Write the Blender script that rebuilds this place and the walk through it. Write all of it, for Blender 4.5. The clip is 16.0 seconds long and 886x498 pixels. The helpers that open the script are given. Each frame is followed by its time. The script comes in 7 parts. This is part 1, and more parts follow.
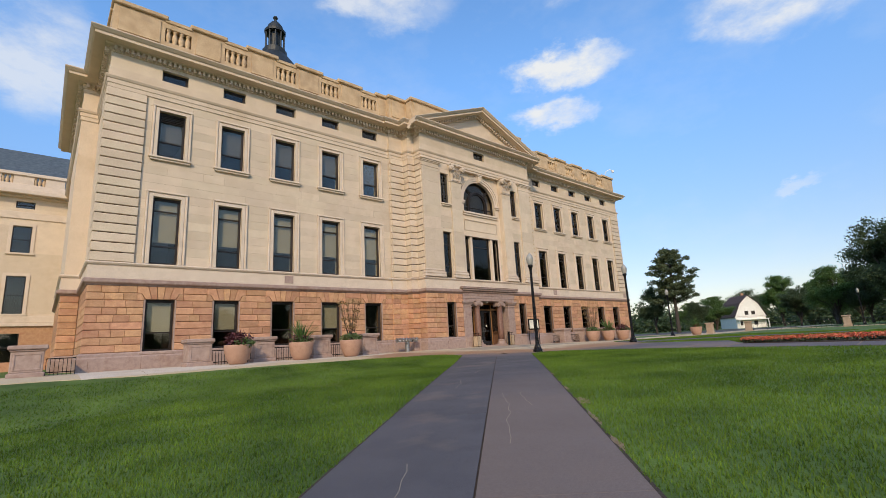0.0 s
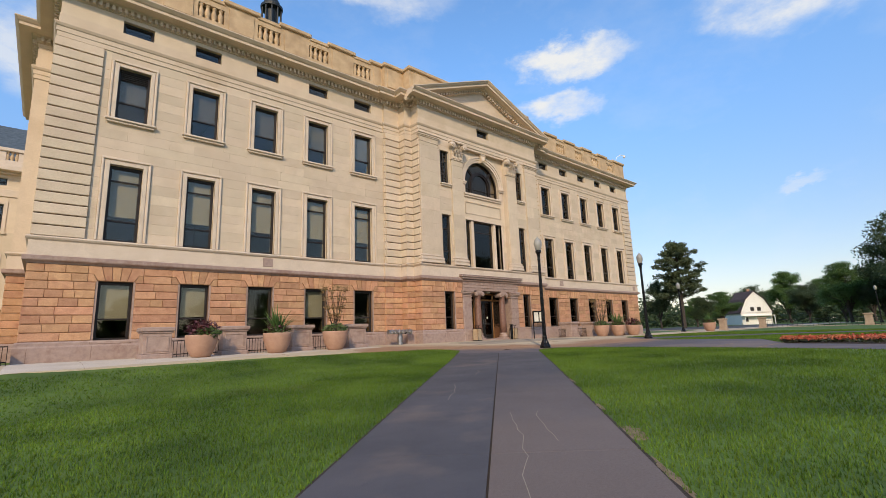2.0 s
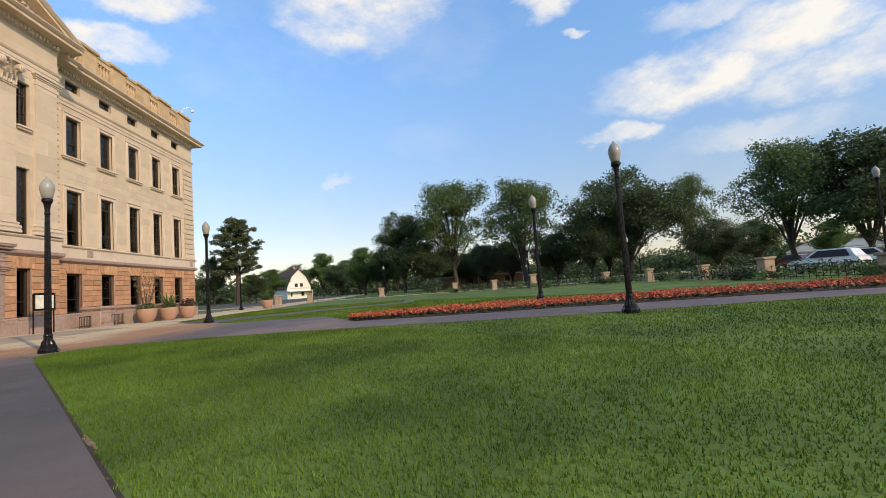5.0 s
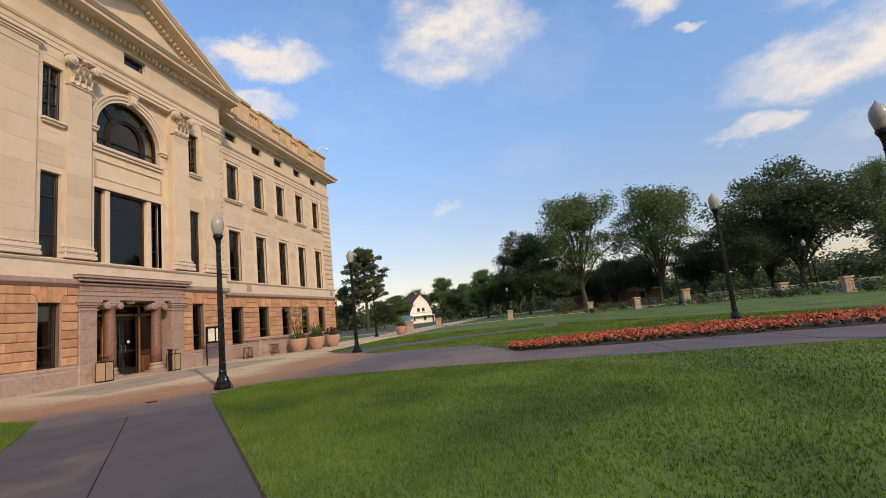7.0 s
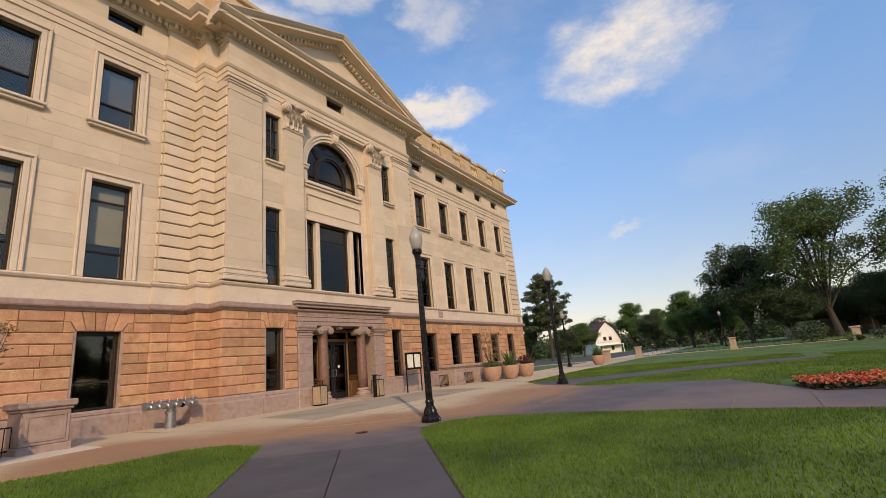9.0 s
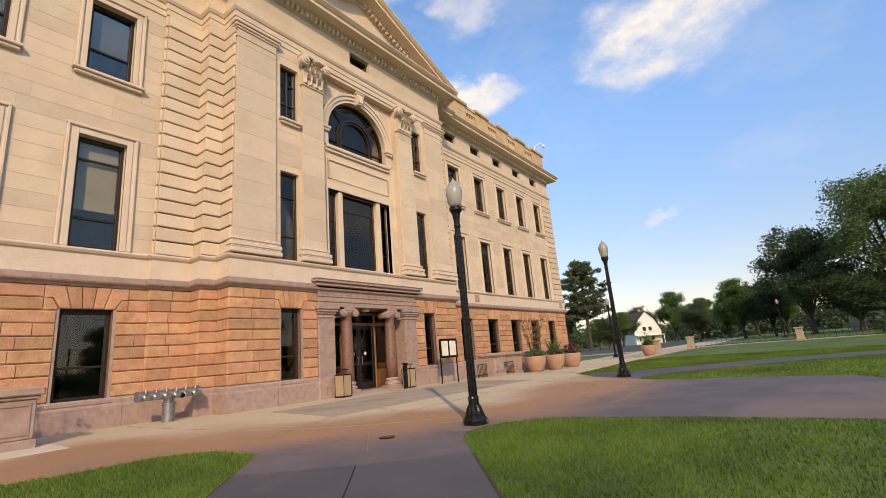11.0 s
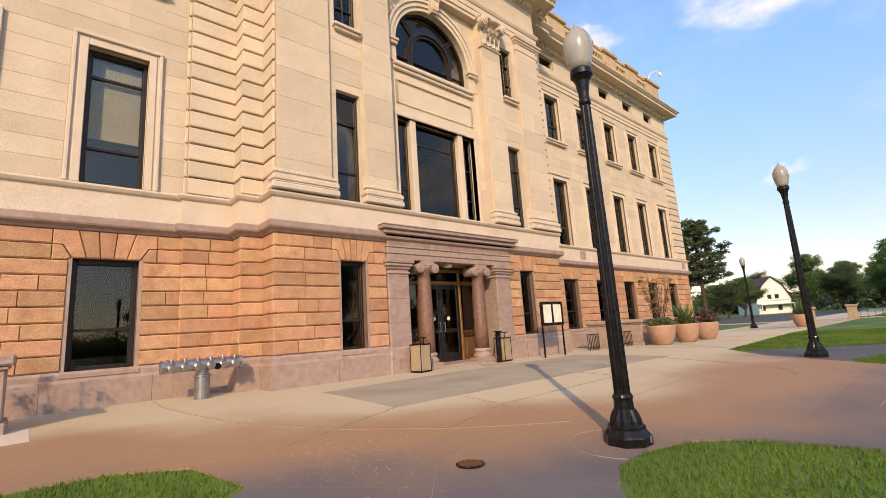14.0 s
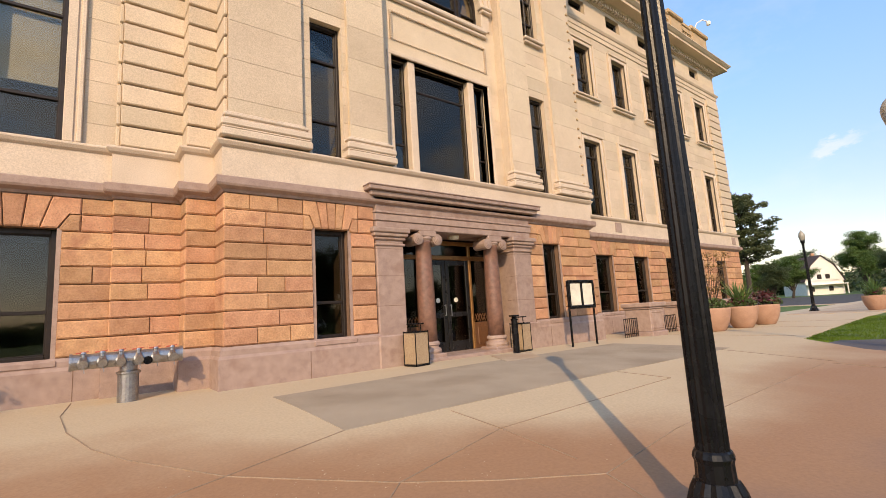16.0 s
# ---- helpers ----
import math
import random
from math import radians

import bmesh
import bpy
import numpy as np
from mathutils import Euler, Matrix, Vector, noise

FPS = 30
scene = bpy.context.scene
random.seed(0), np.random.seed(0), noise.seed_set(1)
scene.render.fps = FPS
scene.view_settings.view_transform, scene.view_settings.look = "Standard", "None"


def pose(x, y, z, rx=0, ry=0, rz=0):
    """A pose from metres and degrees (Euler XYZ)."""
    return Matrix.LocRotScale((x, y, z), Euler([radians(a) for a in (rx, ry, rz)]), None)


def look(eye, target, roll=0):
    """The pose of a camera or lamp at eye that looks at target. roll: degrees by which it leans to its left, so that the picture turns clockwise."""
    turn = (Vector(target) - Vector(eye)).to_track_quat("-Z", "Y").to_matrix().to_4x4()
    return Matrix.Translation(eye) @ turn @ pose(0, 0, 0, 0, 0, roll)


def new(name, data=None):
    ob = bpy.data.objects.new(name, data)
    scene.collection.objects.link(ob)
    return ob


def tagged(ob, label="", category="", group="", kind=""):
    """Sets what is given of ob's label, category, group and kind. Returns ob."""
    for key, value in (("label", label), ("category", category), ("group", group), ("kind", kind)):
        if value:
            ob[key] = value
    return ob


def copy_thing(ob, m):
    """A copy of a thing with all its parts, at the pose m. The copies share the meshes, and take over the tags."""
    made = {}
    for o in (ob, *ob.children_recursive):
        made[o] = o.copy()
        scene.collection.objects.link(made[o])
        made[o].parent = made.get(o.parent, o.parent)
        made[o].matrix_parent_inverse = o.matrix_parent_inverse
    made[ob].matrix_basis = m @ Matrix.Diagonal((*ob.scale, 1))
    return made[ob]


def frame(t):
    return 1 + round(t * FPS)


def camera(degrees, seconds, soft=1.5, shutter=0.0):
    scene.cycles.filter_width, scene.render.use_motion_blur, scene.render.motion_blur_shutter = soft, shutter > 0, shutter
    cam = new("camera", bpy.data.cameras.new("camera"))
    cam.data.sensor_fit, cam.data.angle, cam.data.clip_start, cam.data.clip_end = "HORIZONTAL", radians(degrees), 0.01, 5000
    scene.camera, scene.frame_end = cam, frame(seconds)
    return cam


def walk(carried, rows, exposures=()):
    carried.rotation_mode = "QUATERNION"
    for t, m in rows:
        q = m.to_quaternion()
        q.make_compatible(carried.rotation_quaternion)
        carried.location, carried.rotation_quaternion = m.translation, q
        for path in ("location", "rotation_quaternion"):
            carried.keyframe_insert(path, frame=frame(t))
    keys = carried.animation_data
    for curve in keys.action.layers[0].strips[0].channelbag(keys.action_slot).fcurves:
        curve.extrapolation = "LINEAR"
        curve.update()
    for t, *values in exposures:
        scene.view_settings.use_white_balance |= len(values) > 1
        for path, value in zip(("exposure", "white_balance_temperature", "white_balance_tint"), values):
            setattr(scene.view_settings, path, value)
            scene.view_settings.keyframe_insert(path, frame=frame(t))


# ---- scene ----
cam = camera(88.0, 16.0, soft=0.8)
PATH = [
    (0, (0.345, 0.543, 1.667), (1.636, 2.018, 2.065), -3.1),
    (0.5, (0.82, 1.056, 1.714), (2.101, 2.543, 2.098), -2.8),
    (1, (1.333, 1.521, 1.73), (2.609, 3.016, 2.101), -2.6),
    (1.5, (1.827, 2.054, 1.753), (3.104, 3.549, 2.12), -2.3),
    (2, (2.334, 2.531, 1.763), (3.623, 4.017, 2.124), -2.1),
    (2.5, (2.822, 3.028, 1.798), (4.149, 4.484, 2.141), -2.0),
    (3, (3.392, 3.493, 1.778), (4.91, 4.751, 2.112), -1.9),
    (3.5, (4.048, 3.938, 1.774), (5.837, 4.789, 2.048), -2.9),
    (4, (4.727, 4.292, 1.778), (6.694, 4.598, 1.97), -3.7),
    (4.2, (4.979, 4.4, 1.816), (6.971, 4.5, 1.955), -3.7),
    (6.3, (7.224, 5.867, 2.363), (9.212, 5.707, 2.523), -4.4),
    (6.5, (7.435, 6.065, 2.376), (9.425, 6.052, 2.578), -5.0),
    (7, (7.881, 6.71, 2.323), (9.824, 7.084, 2.614), -6.1),
    (7.5, (8.405, 7.262, 2.298), (10.23, 7.98, 2.691), -6.4),
    (8, (8.867, 7.787, 2.306), (10.613, 8.651, 2.76), -6.1),
    (8.5, (9.396, 8.238, 2.312), (11.101, 9.17, 2.786), -5.9),
    (9, (9.882, 8.719, 2.302), (11.524, 9.751, 2.791), -5.6),
    (9.5, (10.434, 9.141, 2.293), (12.055, 10.209, 2.774), -5.4),
    (11.8, (12.802, 11.319, 2.265), (14.337, 12.528, 2.694), -4.8),
    (12, (12.994, 11.511, 2.248), (14.52, 12.734, 2.666), -4.8),
    (12.5, (13.478, 11.978, 2.251), (14.968, 13.249, 2.656), -4.5),
    (13, (13.983, 12.397, 2.277), (15.376, 13.779, 2.663), -4.0),
    (13.5, (14.467, 12.887, 2.316), (15.813, 14.322, 2.676), -3.8),
    (14, (15.011, 13.273, 2.307), (16.332, 14.734, 2.657), -3.8),
    (14.5, (15.554, 13.706, 2.325), (16.854, 15.188, 2.663), -3.8),
    (15, (16.104, 14.023, 2.351), (17.38, 15.53, 2.666), -3.8),
    (15.5, (16.66, 14.385, 2.358), (17.898, 15.929, 2.648), -3.6),
    (16, (17.214, 14.76, 2.352), (18.441, 16.315, 2.629), -3.6),
]
EXPOSURES = [(0, -0.44, 6380, 8), (2.6, -0.40, 6600, 8), (4.2, -0.28, 6850, 8), (7, -0.46, 7400, 14), (9, -0.53, 7350, 14), (12.2, -0.13, 7400, 14), (16, -0.05, 7500, 14)]
walk(cam, [(t, look(eye, target, roll)) for t, eye, target, roll in PATH], EXPOSURES)

# ---------------------------------------------------------------- light
SUN_DIR = Vector((-0.70, -0.715, 0.60)).normalized()      # towards the sun
sun = new("sun", bpy.data.lights.new("sun", "SUN"))
sun.data.energy, sun.data.angle, sun.data.color = 4.3, radians(0.6), (1.0, 0.765, 0.50)
sun.matrix_world = look(SUN_DIR * 200, (0, 0, 0))

world = bpy.data.worlds.new("sky")
scene.world = world
world.use_nodes = True


def build_sky():
    nt = world.node_tree
    nt.nodes.clear()
    N, L = nt.nodes.new, nt.links.new
    out, bg = N("ShaderNodeOutputWorld"), N("ShaderNodeBackground")
    sky = N("ShaderNodeTexSky")
    sky.sky_type, sky.sun_disc = "NISHITA", False
    sky.sun_elevation = math.asin(SUN_DIR.z)
    sky.sun_rotation = math.atan2(SUN_DIR.x, SUN_DIR.y)
    sky.dust_density, sky.ozone_density, sky.air_density = 0.6, 2.0, 1.0
    co = N("ShaderNodeTexCoord")
    big, small = N("ShaderNodeTexNoise"), N("ShaderNodeTexNoise")
    for n, s, d in ((big, 3.0, 6.0), (small, 9.0, 8.0)):
        n.inputs["Scale"].default_value, n.inputs["Detail"].default_value = s, d
        n.inputs["Roughness"].default_value = 0.62
    stretch = N("ShaderNodeMapping")
    stretch.inputs["Scale"].default_value = (1.0, 1.0, 1.9)
    L(co.outputs["Generated"], stretch.inputs["Vector"])
    L(stretch.outputs[0], big.inputs["Vector"])
    L(stretch.outputs[0], small.inputs["Vector"])
    warp = N("ShaderNodeVectorMath")
    warp.operation = "MULTIPLY_ADD"
    L(small.outputs["Color"], warp.inputs[0])
    warp.inputs[1].default_value = (0.19, 0.19, 0.10)
    L(co.outputs["Generated"], warp.inputs[2])
    total = None
    # separate clouds: azimuth from +x, elevation, half widths across and up, strength (degrees)
    for az, el, wa, we, k in CLOUDS:
        a, e = radians(az), radians(el)
        m = N("ShaderNodeMapping")
        m.vector_type = "POINT"
        off = N("ShaderNodeVectorMath")
        off.operation = "SUBTRACT"
        L(warp.outputs[0], off.inputs[0])
        off.inputs[1].default_value = (math.cos(a) * math.cos(e) + 0.095, math.sin(a) * math.cos(e) + 0.095, math.sin(e) + 0.05)
        m.inputs["Rotation"].default_value = (0, 0, -a)
        m.inputs["Scale"].default_value = (0.6 / radians(wa), 1 / radians(wa), 1 / radians(we))
        rot = N("ShaderNodeVectorRotate")
        rot.rotation_type = "Z_AXIS"
        rot.inputs["Angle"].default_value = -a
        L(off.outputs[0], rot.inputs["Vector"])
        sc = N("ShaderNodeVectorMath")
        sc.operation = "MULTIPLY"
        L(rot.outputs[0], sc.inputs[0])
        sc.inputs[1].default_value = (0.6 / radians(wa), 1 / radians(wa), 1 / radians(we))
        ln = N("ShaderNodeVectorMath")
        ln.operation = "LENGTH"
        L(sc.outputs[0], ln.inputs[0])
        ramp = N("ShaderNodeMapRange")
        ramp.interpolation_type = "SMOOTHSTEP"
        L(ln.outputs["Value"], ramp.inputs["Value"])
        for key, val in (("From Min", 0.40), ("From Max", 1.05), ("To Min", k), ("To Max", 0.0)):
            ramp.inputs[key].default_value = val
        nt.nodes.remove(m)
        if total is None:
            total = ramp.outputs[0]
        else:
            add = N("ShaderNodeMath")
            add.operation = "MAXIMUM"
            L(total, add.inputs[0])
            L(ramp.outputs[0], add.inputs[1])
            total = add.outputs[0]
    # a thin veil everywhere, then the clouds cut by noise
    veil = N("ShaderNodeMapRange")
    L(big.outputs["Fac"], veil.inputs["Value"])
    for key, val in (("From Min", 0.48), ("From Max", 0.85), ("To Min", 0.0), ("To Max", 0.26)):
        veil.inputs[key].default_value = val
    cut = N("ShaderNodeMapRange")
    L(small.outputs["Fac"], cut.inputs["Value"])
    for key, val in (("From Min", 0.36), ("From Max", 0.58), ("To Min", 0.35), ("To Max", 1.0)):
        cut.inputs[key].default_value = val
    mul = N("ShaderNodeMath")
    mul.operation = "MULTIPLY"
    L(total, mul.inputs[0])
    L(cut.outputs[0], mul.inputs[1])
    both = N("ShaderNodeMath")
    both.operation, both.use_clamp = "ADD", True
    L(mul.outputs[0], both.inputs[0])
    L(veil.outputs[0], both.inputs[1])
    # deeper blue overhead than at the hazy horizon
    sep = N("ShaderNodeSeparateXYZ")
    L(co.outputs["Generated"], sep.inputs[0])
    high = N("ShaderNodeMapRange")
    high.interpolation_type = "SMOOTHSTEP"
    L(sep.outputs["Z"], high.inputs["Value"])
    high.inputs["From Min"].default_value, high.inputs["From Max"].default_value = 0.03, 0.58
    grade = N("ShaderNodeMix")
    grade.data_type = "RGBA"
    L(high.outputs[0], grade.inputs["Factor"])
    grade.inputs["A"].default_value, grade.inputs["B"].default_value = SKY_LOW, SKY_HIGH
    tint = N("ShaderNodeMix")
    tint.data_type, tint.blend_type = "RGBA", "MULTIPLY"
    tint.inputs["Factor"].default_value = 1.0
    L(sky.outputs[0], tint.inputs["A"])
    L(grade.outputs["Result"], tint.inputs["B"])
    mix = N("ShaderNodeMix")
    mix.data_type = "RGBA"
    L(both.outputs[0], mix.inputs["Factor"])
    L(tint.outputs["Result"], mix.inputs["A"])
    mix.inputs["B"].default_value = CLOUD
    L(mix.outputs["Result"], bg.inputs["Color"])
    bg.inputs["Strength"].default_value = SKY_STRENGTH
    L(bg.outputs[0], out.inputs["Surface"])


SKY_STRENGTH = 0.13
SKY_LOW, SKY_HIGH = (1.55, 1.34, 1.33, 1), (2.05, 2.62, 3.05, 1)
CLOUD = (8.9, 8.9, 9.0, 1)
CLOUDS = [
    (30.4, 31.0, 6.6, 2.2, 1.0), (33.0, 26.0, 5.2, 2.0, 0.95), (55, 40, 8, 2.8, 0.7), (6.5, 32.6, 10.0, 4.8, 1.0), (93, 28, 8, 5.5, 0.7), (100, 36, 8, 4, 0.6),
    (-18.4, 31.5, 4.0, 1.9, 0.9), (-21.5, 27.3, 1.6, 0.9, 0.9), (-33, 19.8, 10, 3.6, 1.0), (-43, 22.5, 8, 3.6, 1.0), (-26, 15.4, 4, 1.3, 0.7), (-46, 17.5, 9, 3.2, 0.9), (-36, 26.0, 7, 1.8, 0.6), (-40, 13.0, 10, 2.0, 0.45),
    (29.7, 41, 5, 3.4, 0.5), (44, 44, 6, 2.4, 0.6), (10.2, 13.3, 2.8, 0.8, 0.4), (72, 44, 7, 3, 0.5), (-60, 26, 12, 5, 0.7), (-95, 22, 18, 6, 0.7), (-130, 30, 18, 6, 0.7), (170, 24, 18, 6, 0.7), (135, 30, 12, 5, 0.6),
]
build_sky()


# ---------------------------------------------------------------- ground shape
GZ = (0.21, 0.765, 0.14)                      # the lawn's level, its rise to the east and to the north


def ground_z(x, y):
    s = min(max((y - 15) / 8, 0), 1)
    s = s * s * (3 - 2 * s)
    lawn = GZ[0] + GZ[1] * math.tanh(x / 18) + GZ[2] * math.tanh(y / 30)
    near = 1.2 - 0.011 * min(max(x - 24, 0), 20)
    if y > 60:
        s *= max(0, 1 - (y - 60) / 60)
    return lawn * (1 - s) + near * s


# ---------------------------------------------------------------- materials
def mat(name, a, b=None, scale=3.0, rough=0.8, bump=0.2, fine=60.0, metal=0.0, rand=None, rand_amount=0.25, stain=None,
        stain_scale=0.6, stain_cut=(0.5, 0.75), spec=0.4, coat=0.0, stretch=(1, 1, 1)):
    """Noise between colours a and b at two scales in world space, with stains, fine relief and a change from piece to piece."""
    m = bpy.data.materials.new(name)
    m.use_nodes = True
    nt = m.node_tree
    N, L = nt.nodes.new, nt.links.new
    bsdf = nt.nodes["Principled BSDF"]
    geo = N("ShaderNodeNewGeometry")
    mp = N("ShaderNodeMapping")
    mp.inputs["Scale"].default_value = stretch
    L(geo.outputs["Position"], mp.inputs["Vector"])
    n1, n2 = N("ShaderNodeTexNoise"), N("ShaderNodeTexNoise")
    n1.inputs["Scale"].default_value, n1.inputs["Detail"].default_value = scale, 5
    n2.inputs["Scale"].default_value, n2.inputs["Detail"].default_value = fine, 3
    L(mp.outputs[0], n1.inputs["Vector"])
    L(mp.outputs[0], n2.inputs["Vector"])
    b = b or tuple(c * 0.75 for c in a)
    sharp = N("ShaderNodeMapRange")
    L(n1.outputs["Fac"], sharp.inputs["Value"])
    sharp.inputs["From Min"].default_value, sharp.inputs["From Max"].default_value = 0.32, 0.68
    mix = N("ShaderNodeMix")
    mix.data_type = "RGBA"
    L(sharp.outputs[0], mix.inputs["Factor"])
    mix.inputs["A"].default_value, mix.inputs["B"].default_value = (*a, 1), (*b, 1)
    col = mix.outputs["Result"]
    grain = N("ShaderNodeMix")
    grain.data_type, grain.blend_type = "RGBA", "MULTIPLY"
    grain.inputs["Factor"].default_value = 0.48
    L(col, grain.inputs["A"])
    cr = N("ShaderNodeMapRange")
    L(n2.outputs["Fac"], cr.inputs["Value"])
    cr.inputs["From Min"].default_value, cr.inputs["From Max"].default_value = 0.3, 0.7
    cr.inputs["To Min"].default_value, cr.inputs["To Max"].default_value = 0.65, 1.25
    L(cr.outputs[0], grain.inputs["B"])
    col = grain.outputs["Result"]
    if rand:
        if rand == "object":
            src = N("ShaderNodeObjectInfo").outputs["Random"]
        else:
            src = geo.outputs["Random Per Island"]
        hsv = N("ShaderNodeHueSaturation")
        vr = N("ShaderNodeMapRange")
        L(src, vr.inputs["Value"])
        vr.inputs["To Min"].default_value, vr.inputs["To Max"].default_value = 1 - rand_amount, 1 + rand_amount
        L(vr.outputs[0], hsv.inputs["Value"])
        hr = N("ShaderNodeMath")
        hr.operation = "MULTIPLY_ADD"
        wn = N("ShaderNodeTexWhiteNoise")
        wn.noise_dimensions = "1D"
        L(src, wn.inputs["W"])
        L(wn.outputs["Value"], hr.inputs[0])
        hr.inputs[1].default_value, hr.inputs[2].default_value = 0.09 * rand_amount, 0.5 - 0.045 * rand_amount
        L(hr.outputs[0], hsv.inputs["Hue"])
        L(col, hsv.inputs["Color"])
        col = hsv.outputs[0]
    if stain:
        n3 = N("ShaderNodeTexNoise")
        n3.inputs["Scale"].default_value, n3.inputs["Detail"].default_value = stain_scale, 6
        L(mp.outputs[0], n3.inputs["Vector"])
        sr = N("ShaderNodeMapRange")
        L(n3.outputs["Fac"], sr.inputs["Value"])
        sr.inputs["From Min"].default_value, sr.inputs["From Max"].default_value = stain_cut
        sm = N("ShaderNodeMix")
        sm.data_type = "RGBA"
        L(sr.outputs[0], sm.inputs["Factor"])
        L(col, sm.inputs["A"])
        sm.inputs["B"].default_value = (*stain, 1)
        col = sm.outputs["Result"]
    L(col, bsdf.inputs["Base Color"])
    bsdf.inputs["Metallic"].default_value = metal
    bsdf.inputs["Specular IOR Level"].default_value = spec
    bsdf.inputs["Coat Weight"].default_value = coat
    rr = N("ShaderNodeMapRange")
    L(n1.outputs["Fac"], rr.inputs["Value"])
    rr.inputs["To Min"].default_value, rr.inputs["To Max"].default_value = max(0.02, rough - 0.12), min(1, rough + 0.12)
    L(rr.outputs[0], bsdf.inputs["Roughness"])
    if bump:
        bp = N("ShaderNodeBump")
        bp.inputs["Strength"].default_value, bp.inputs["Distance"].default_value = bump, 0.02 if bump < 0.85 else 0.045
        s = N("ShaderNodeMath")
        s.operation = "ADD"
        L(n1.outputs["Fac"], s.inputs[0])
        L(n2.outputs["Fac"], s.inputs[1])
        L(s.outputs[0], bp.inputs["Height"])
        L(bp.outputs[0], bsdf.inputs["Normal"])
    return m


def glass_mat(name, tint, base=0.04):
    m = bpy.data.materials.new(name)
    m.use_nodes = True
    nt = m.node_tree
    nt.nodes.clear()
    N, L = nt.nodes.new, nt.links.new
    out, mix, tr, gl, fr = (N(k) for k in ("ShaderNodeOutputMaterial", "ShaderNodeMixShader", "ShaderNodeBsdfTransparent",
                                           "ShaderNodeBsdfGlossy", "ShaderNodeFresnel"))
    tr.inputs["Color"].default_value = (*tint, 1)
    gl.inputs["Roughness"].default_value = 0.015
    gl.inputs["Color"].default_value = (0.86, 0.82, 0.76, 1)
    fr.inputs["IOR"].default_value = 1.6
    L(fr.outputs[0], mix.inputs[0])
    L(tr.outputs[0], mix.inputs[1])
    L(gl.outputs[0], mix.inputs[2])
    L(mix.outputs[0], out.inputs["Surface"])
    return m


LIME = mat("limestone", (0.60, 0.49, 0.365), (0.545, 0.44, 0.325), 1.4, 0.85, 0.12, 45, rand="island", rand_amount=0.09, stain=(0.44, 0.33, 0.22), stain_scale=0.35, stain_cut=(0.58, 0.95))
LIME_BLOCK = mat("limestone block", (0.60, 0.49, 0.365), (0.54, 0.435, 0.32), 1.6, 0.85, 0.14, 45, rand="object", rand_amount=0.09, stain=(0.42, 0.31, 0.20), stain_scale=0.5, stain_cut=(0.6, 0.95))
LIME_PALE = mat("pale limestone trim", (0.63, 0.52, 0.41), (0.57, 0.465, 0.36), 2.0, 0.8, 0.1, 50, stain=(0.42, 0.33, 0.25), stain_scale=0.8, stain_cut=(0.6, 0.9))
LIME_OLD = mat("weathered limestone parapet", (0.56, 0.41, 0.25), (0.44, 0.31, 0.18), 1.8, 0.9, 0.25, 40, stain=(0.30, 0.21, 0.13), stain_scale=1.0, stain_cut=(0.55, 0.85))
RUST = mat("rusticated sandstone", (0.52, 0.295, 0.165), (0.42, 0.225, 0.125), 4.0, 0.88, 0.84, 30, rand="object", rand_amount=0.18, stain=(0.34, 0.15, 0.09), stain_scale=2.2, stain_cut=(0.60, 0.80))
RUST_FAR = mat("rusticated sandstone joined", (0.52, 0.295, 0.165), (0.42, 0.225, 0.125), 4.0, 0.88, 0.84, 30, rand="island", rand_amount=0.18, stain=(0.34, 0.15, 0.09), stain_scale=2.2, stain_cut=(0.60, 0.80))
# groove colour: shade under the upper block painted in, with some dirt
GROOVE = mat("dark groove shade and dirt", (0.085, 0.048, 0.026), (0.06, 0.034, 0.02), 3, 0.95, 0.1)
MORTAR = mat("mortar bed", (0.21, 0.125, 0.08), None, 4, 0.95, 0.1)
GRANITE = mat("pinkish grey granite", (0.37, 0.27, 0.22), (0.29, 0.205, 0.17), 6.0, 0.62, 0.1, 90, stain=(0.25, 0.15, 0.11), stain_scale=1.5, stain_cut=(0.55, 0.8), rand="island", rand_amount=0.08)
GRANITE_COL = mat("polished brown granite", (0.23, 0.12, 0.085), (0.14, 0.075, 0.055), 9.0, 0.35, 0.03, 110, coat=0.2)
BRONZE = mat("dark bronze window frame", (0.026, 0.018, 0.014), (0.015, 0.011, 0.009), 6, 0.42, 0.03, spec=0.35)
BLACK = mat("glossy black painted iron", (0.006, 0.006, 0.007), (0.009, 0.009, 0.010), 8, 0.27, 0.04, 80, spec=0.22)
GLASS = glass_mat("window glass", (0.80, 0.82, 0.80))
GLASS_DARK = glass_mat("dark window glass", (0.40, 0.41, 0.40))
BLIND = mat("cream roller blind", (0.41, 0.385, 0.31), (0.36, 0.335, 0.27), 2, 0.9, 0.02)
# grey of the rear wing blinds, also paints the upper panes' reflected tone
GREY_SHEET = mat("grey blind and pane reflection tone", (0.15, 0.145, 0.14), (0.12, 0.118, 0.115), 2, 0.9, 0.02)
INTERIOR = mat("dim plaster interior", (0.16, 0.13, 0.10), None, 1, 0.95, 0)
CONCRETE = mat("light concrete paving", (0.47, 0.375, 0.27), (0.40, 0.31, 0.22), 1.1, 0.9, 0.15, 70, stain=(0.34, 0.22, 0.13), stain_scale=0.45, stain_cut=(0.5, 0.8))
CONC_WHITE = mat("bleached white concrete", (0.60, 0.52, 0.43), (0.54, 0.46, 0.37), 1.1, 0.9, 0.12, 70, stain=(0.45, 0.36, 0.28), stain_scale=0.5, stain_cut=(0.55, 0.85))
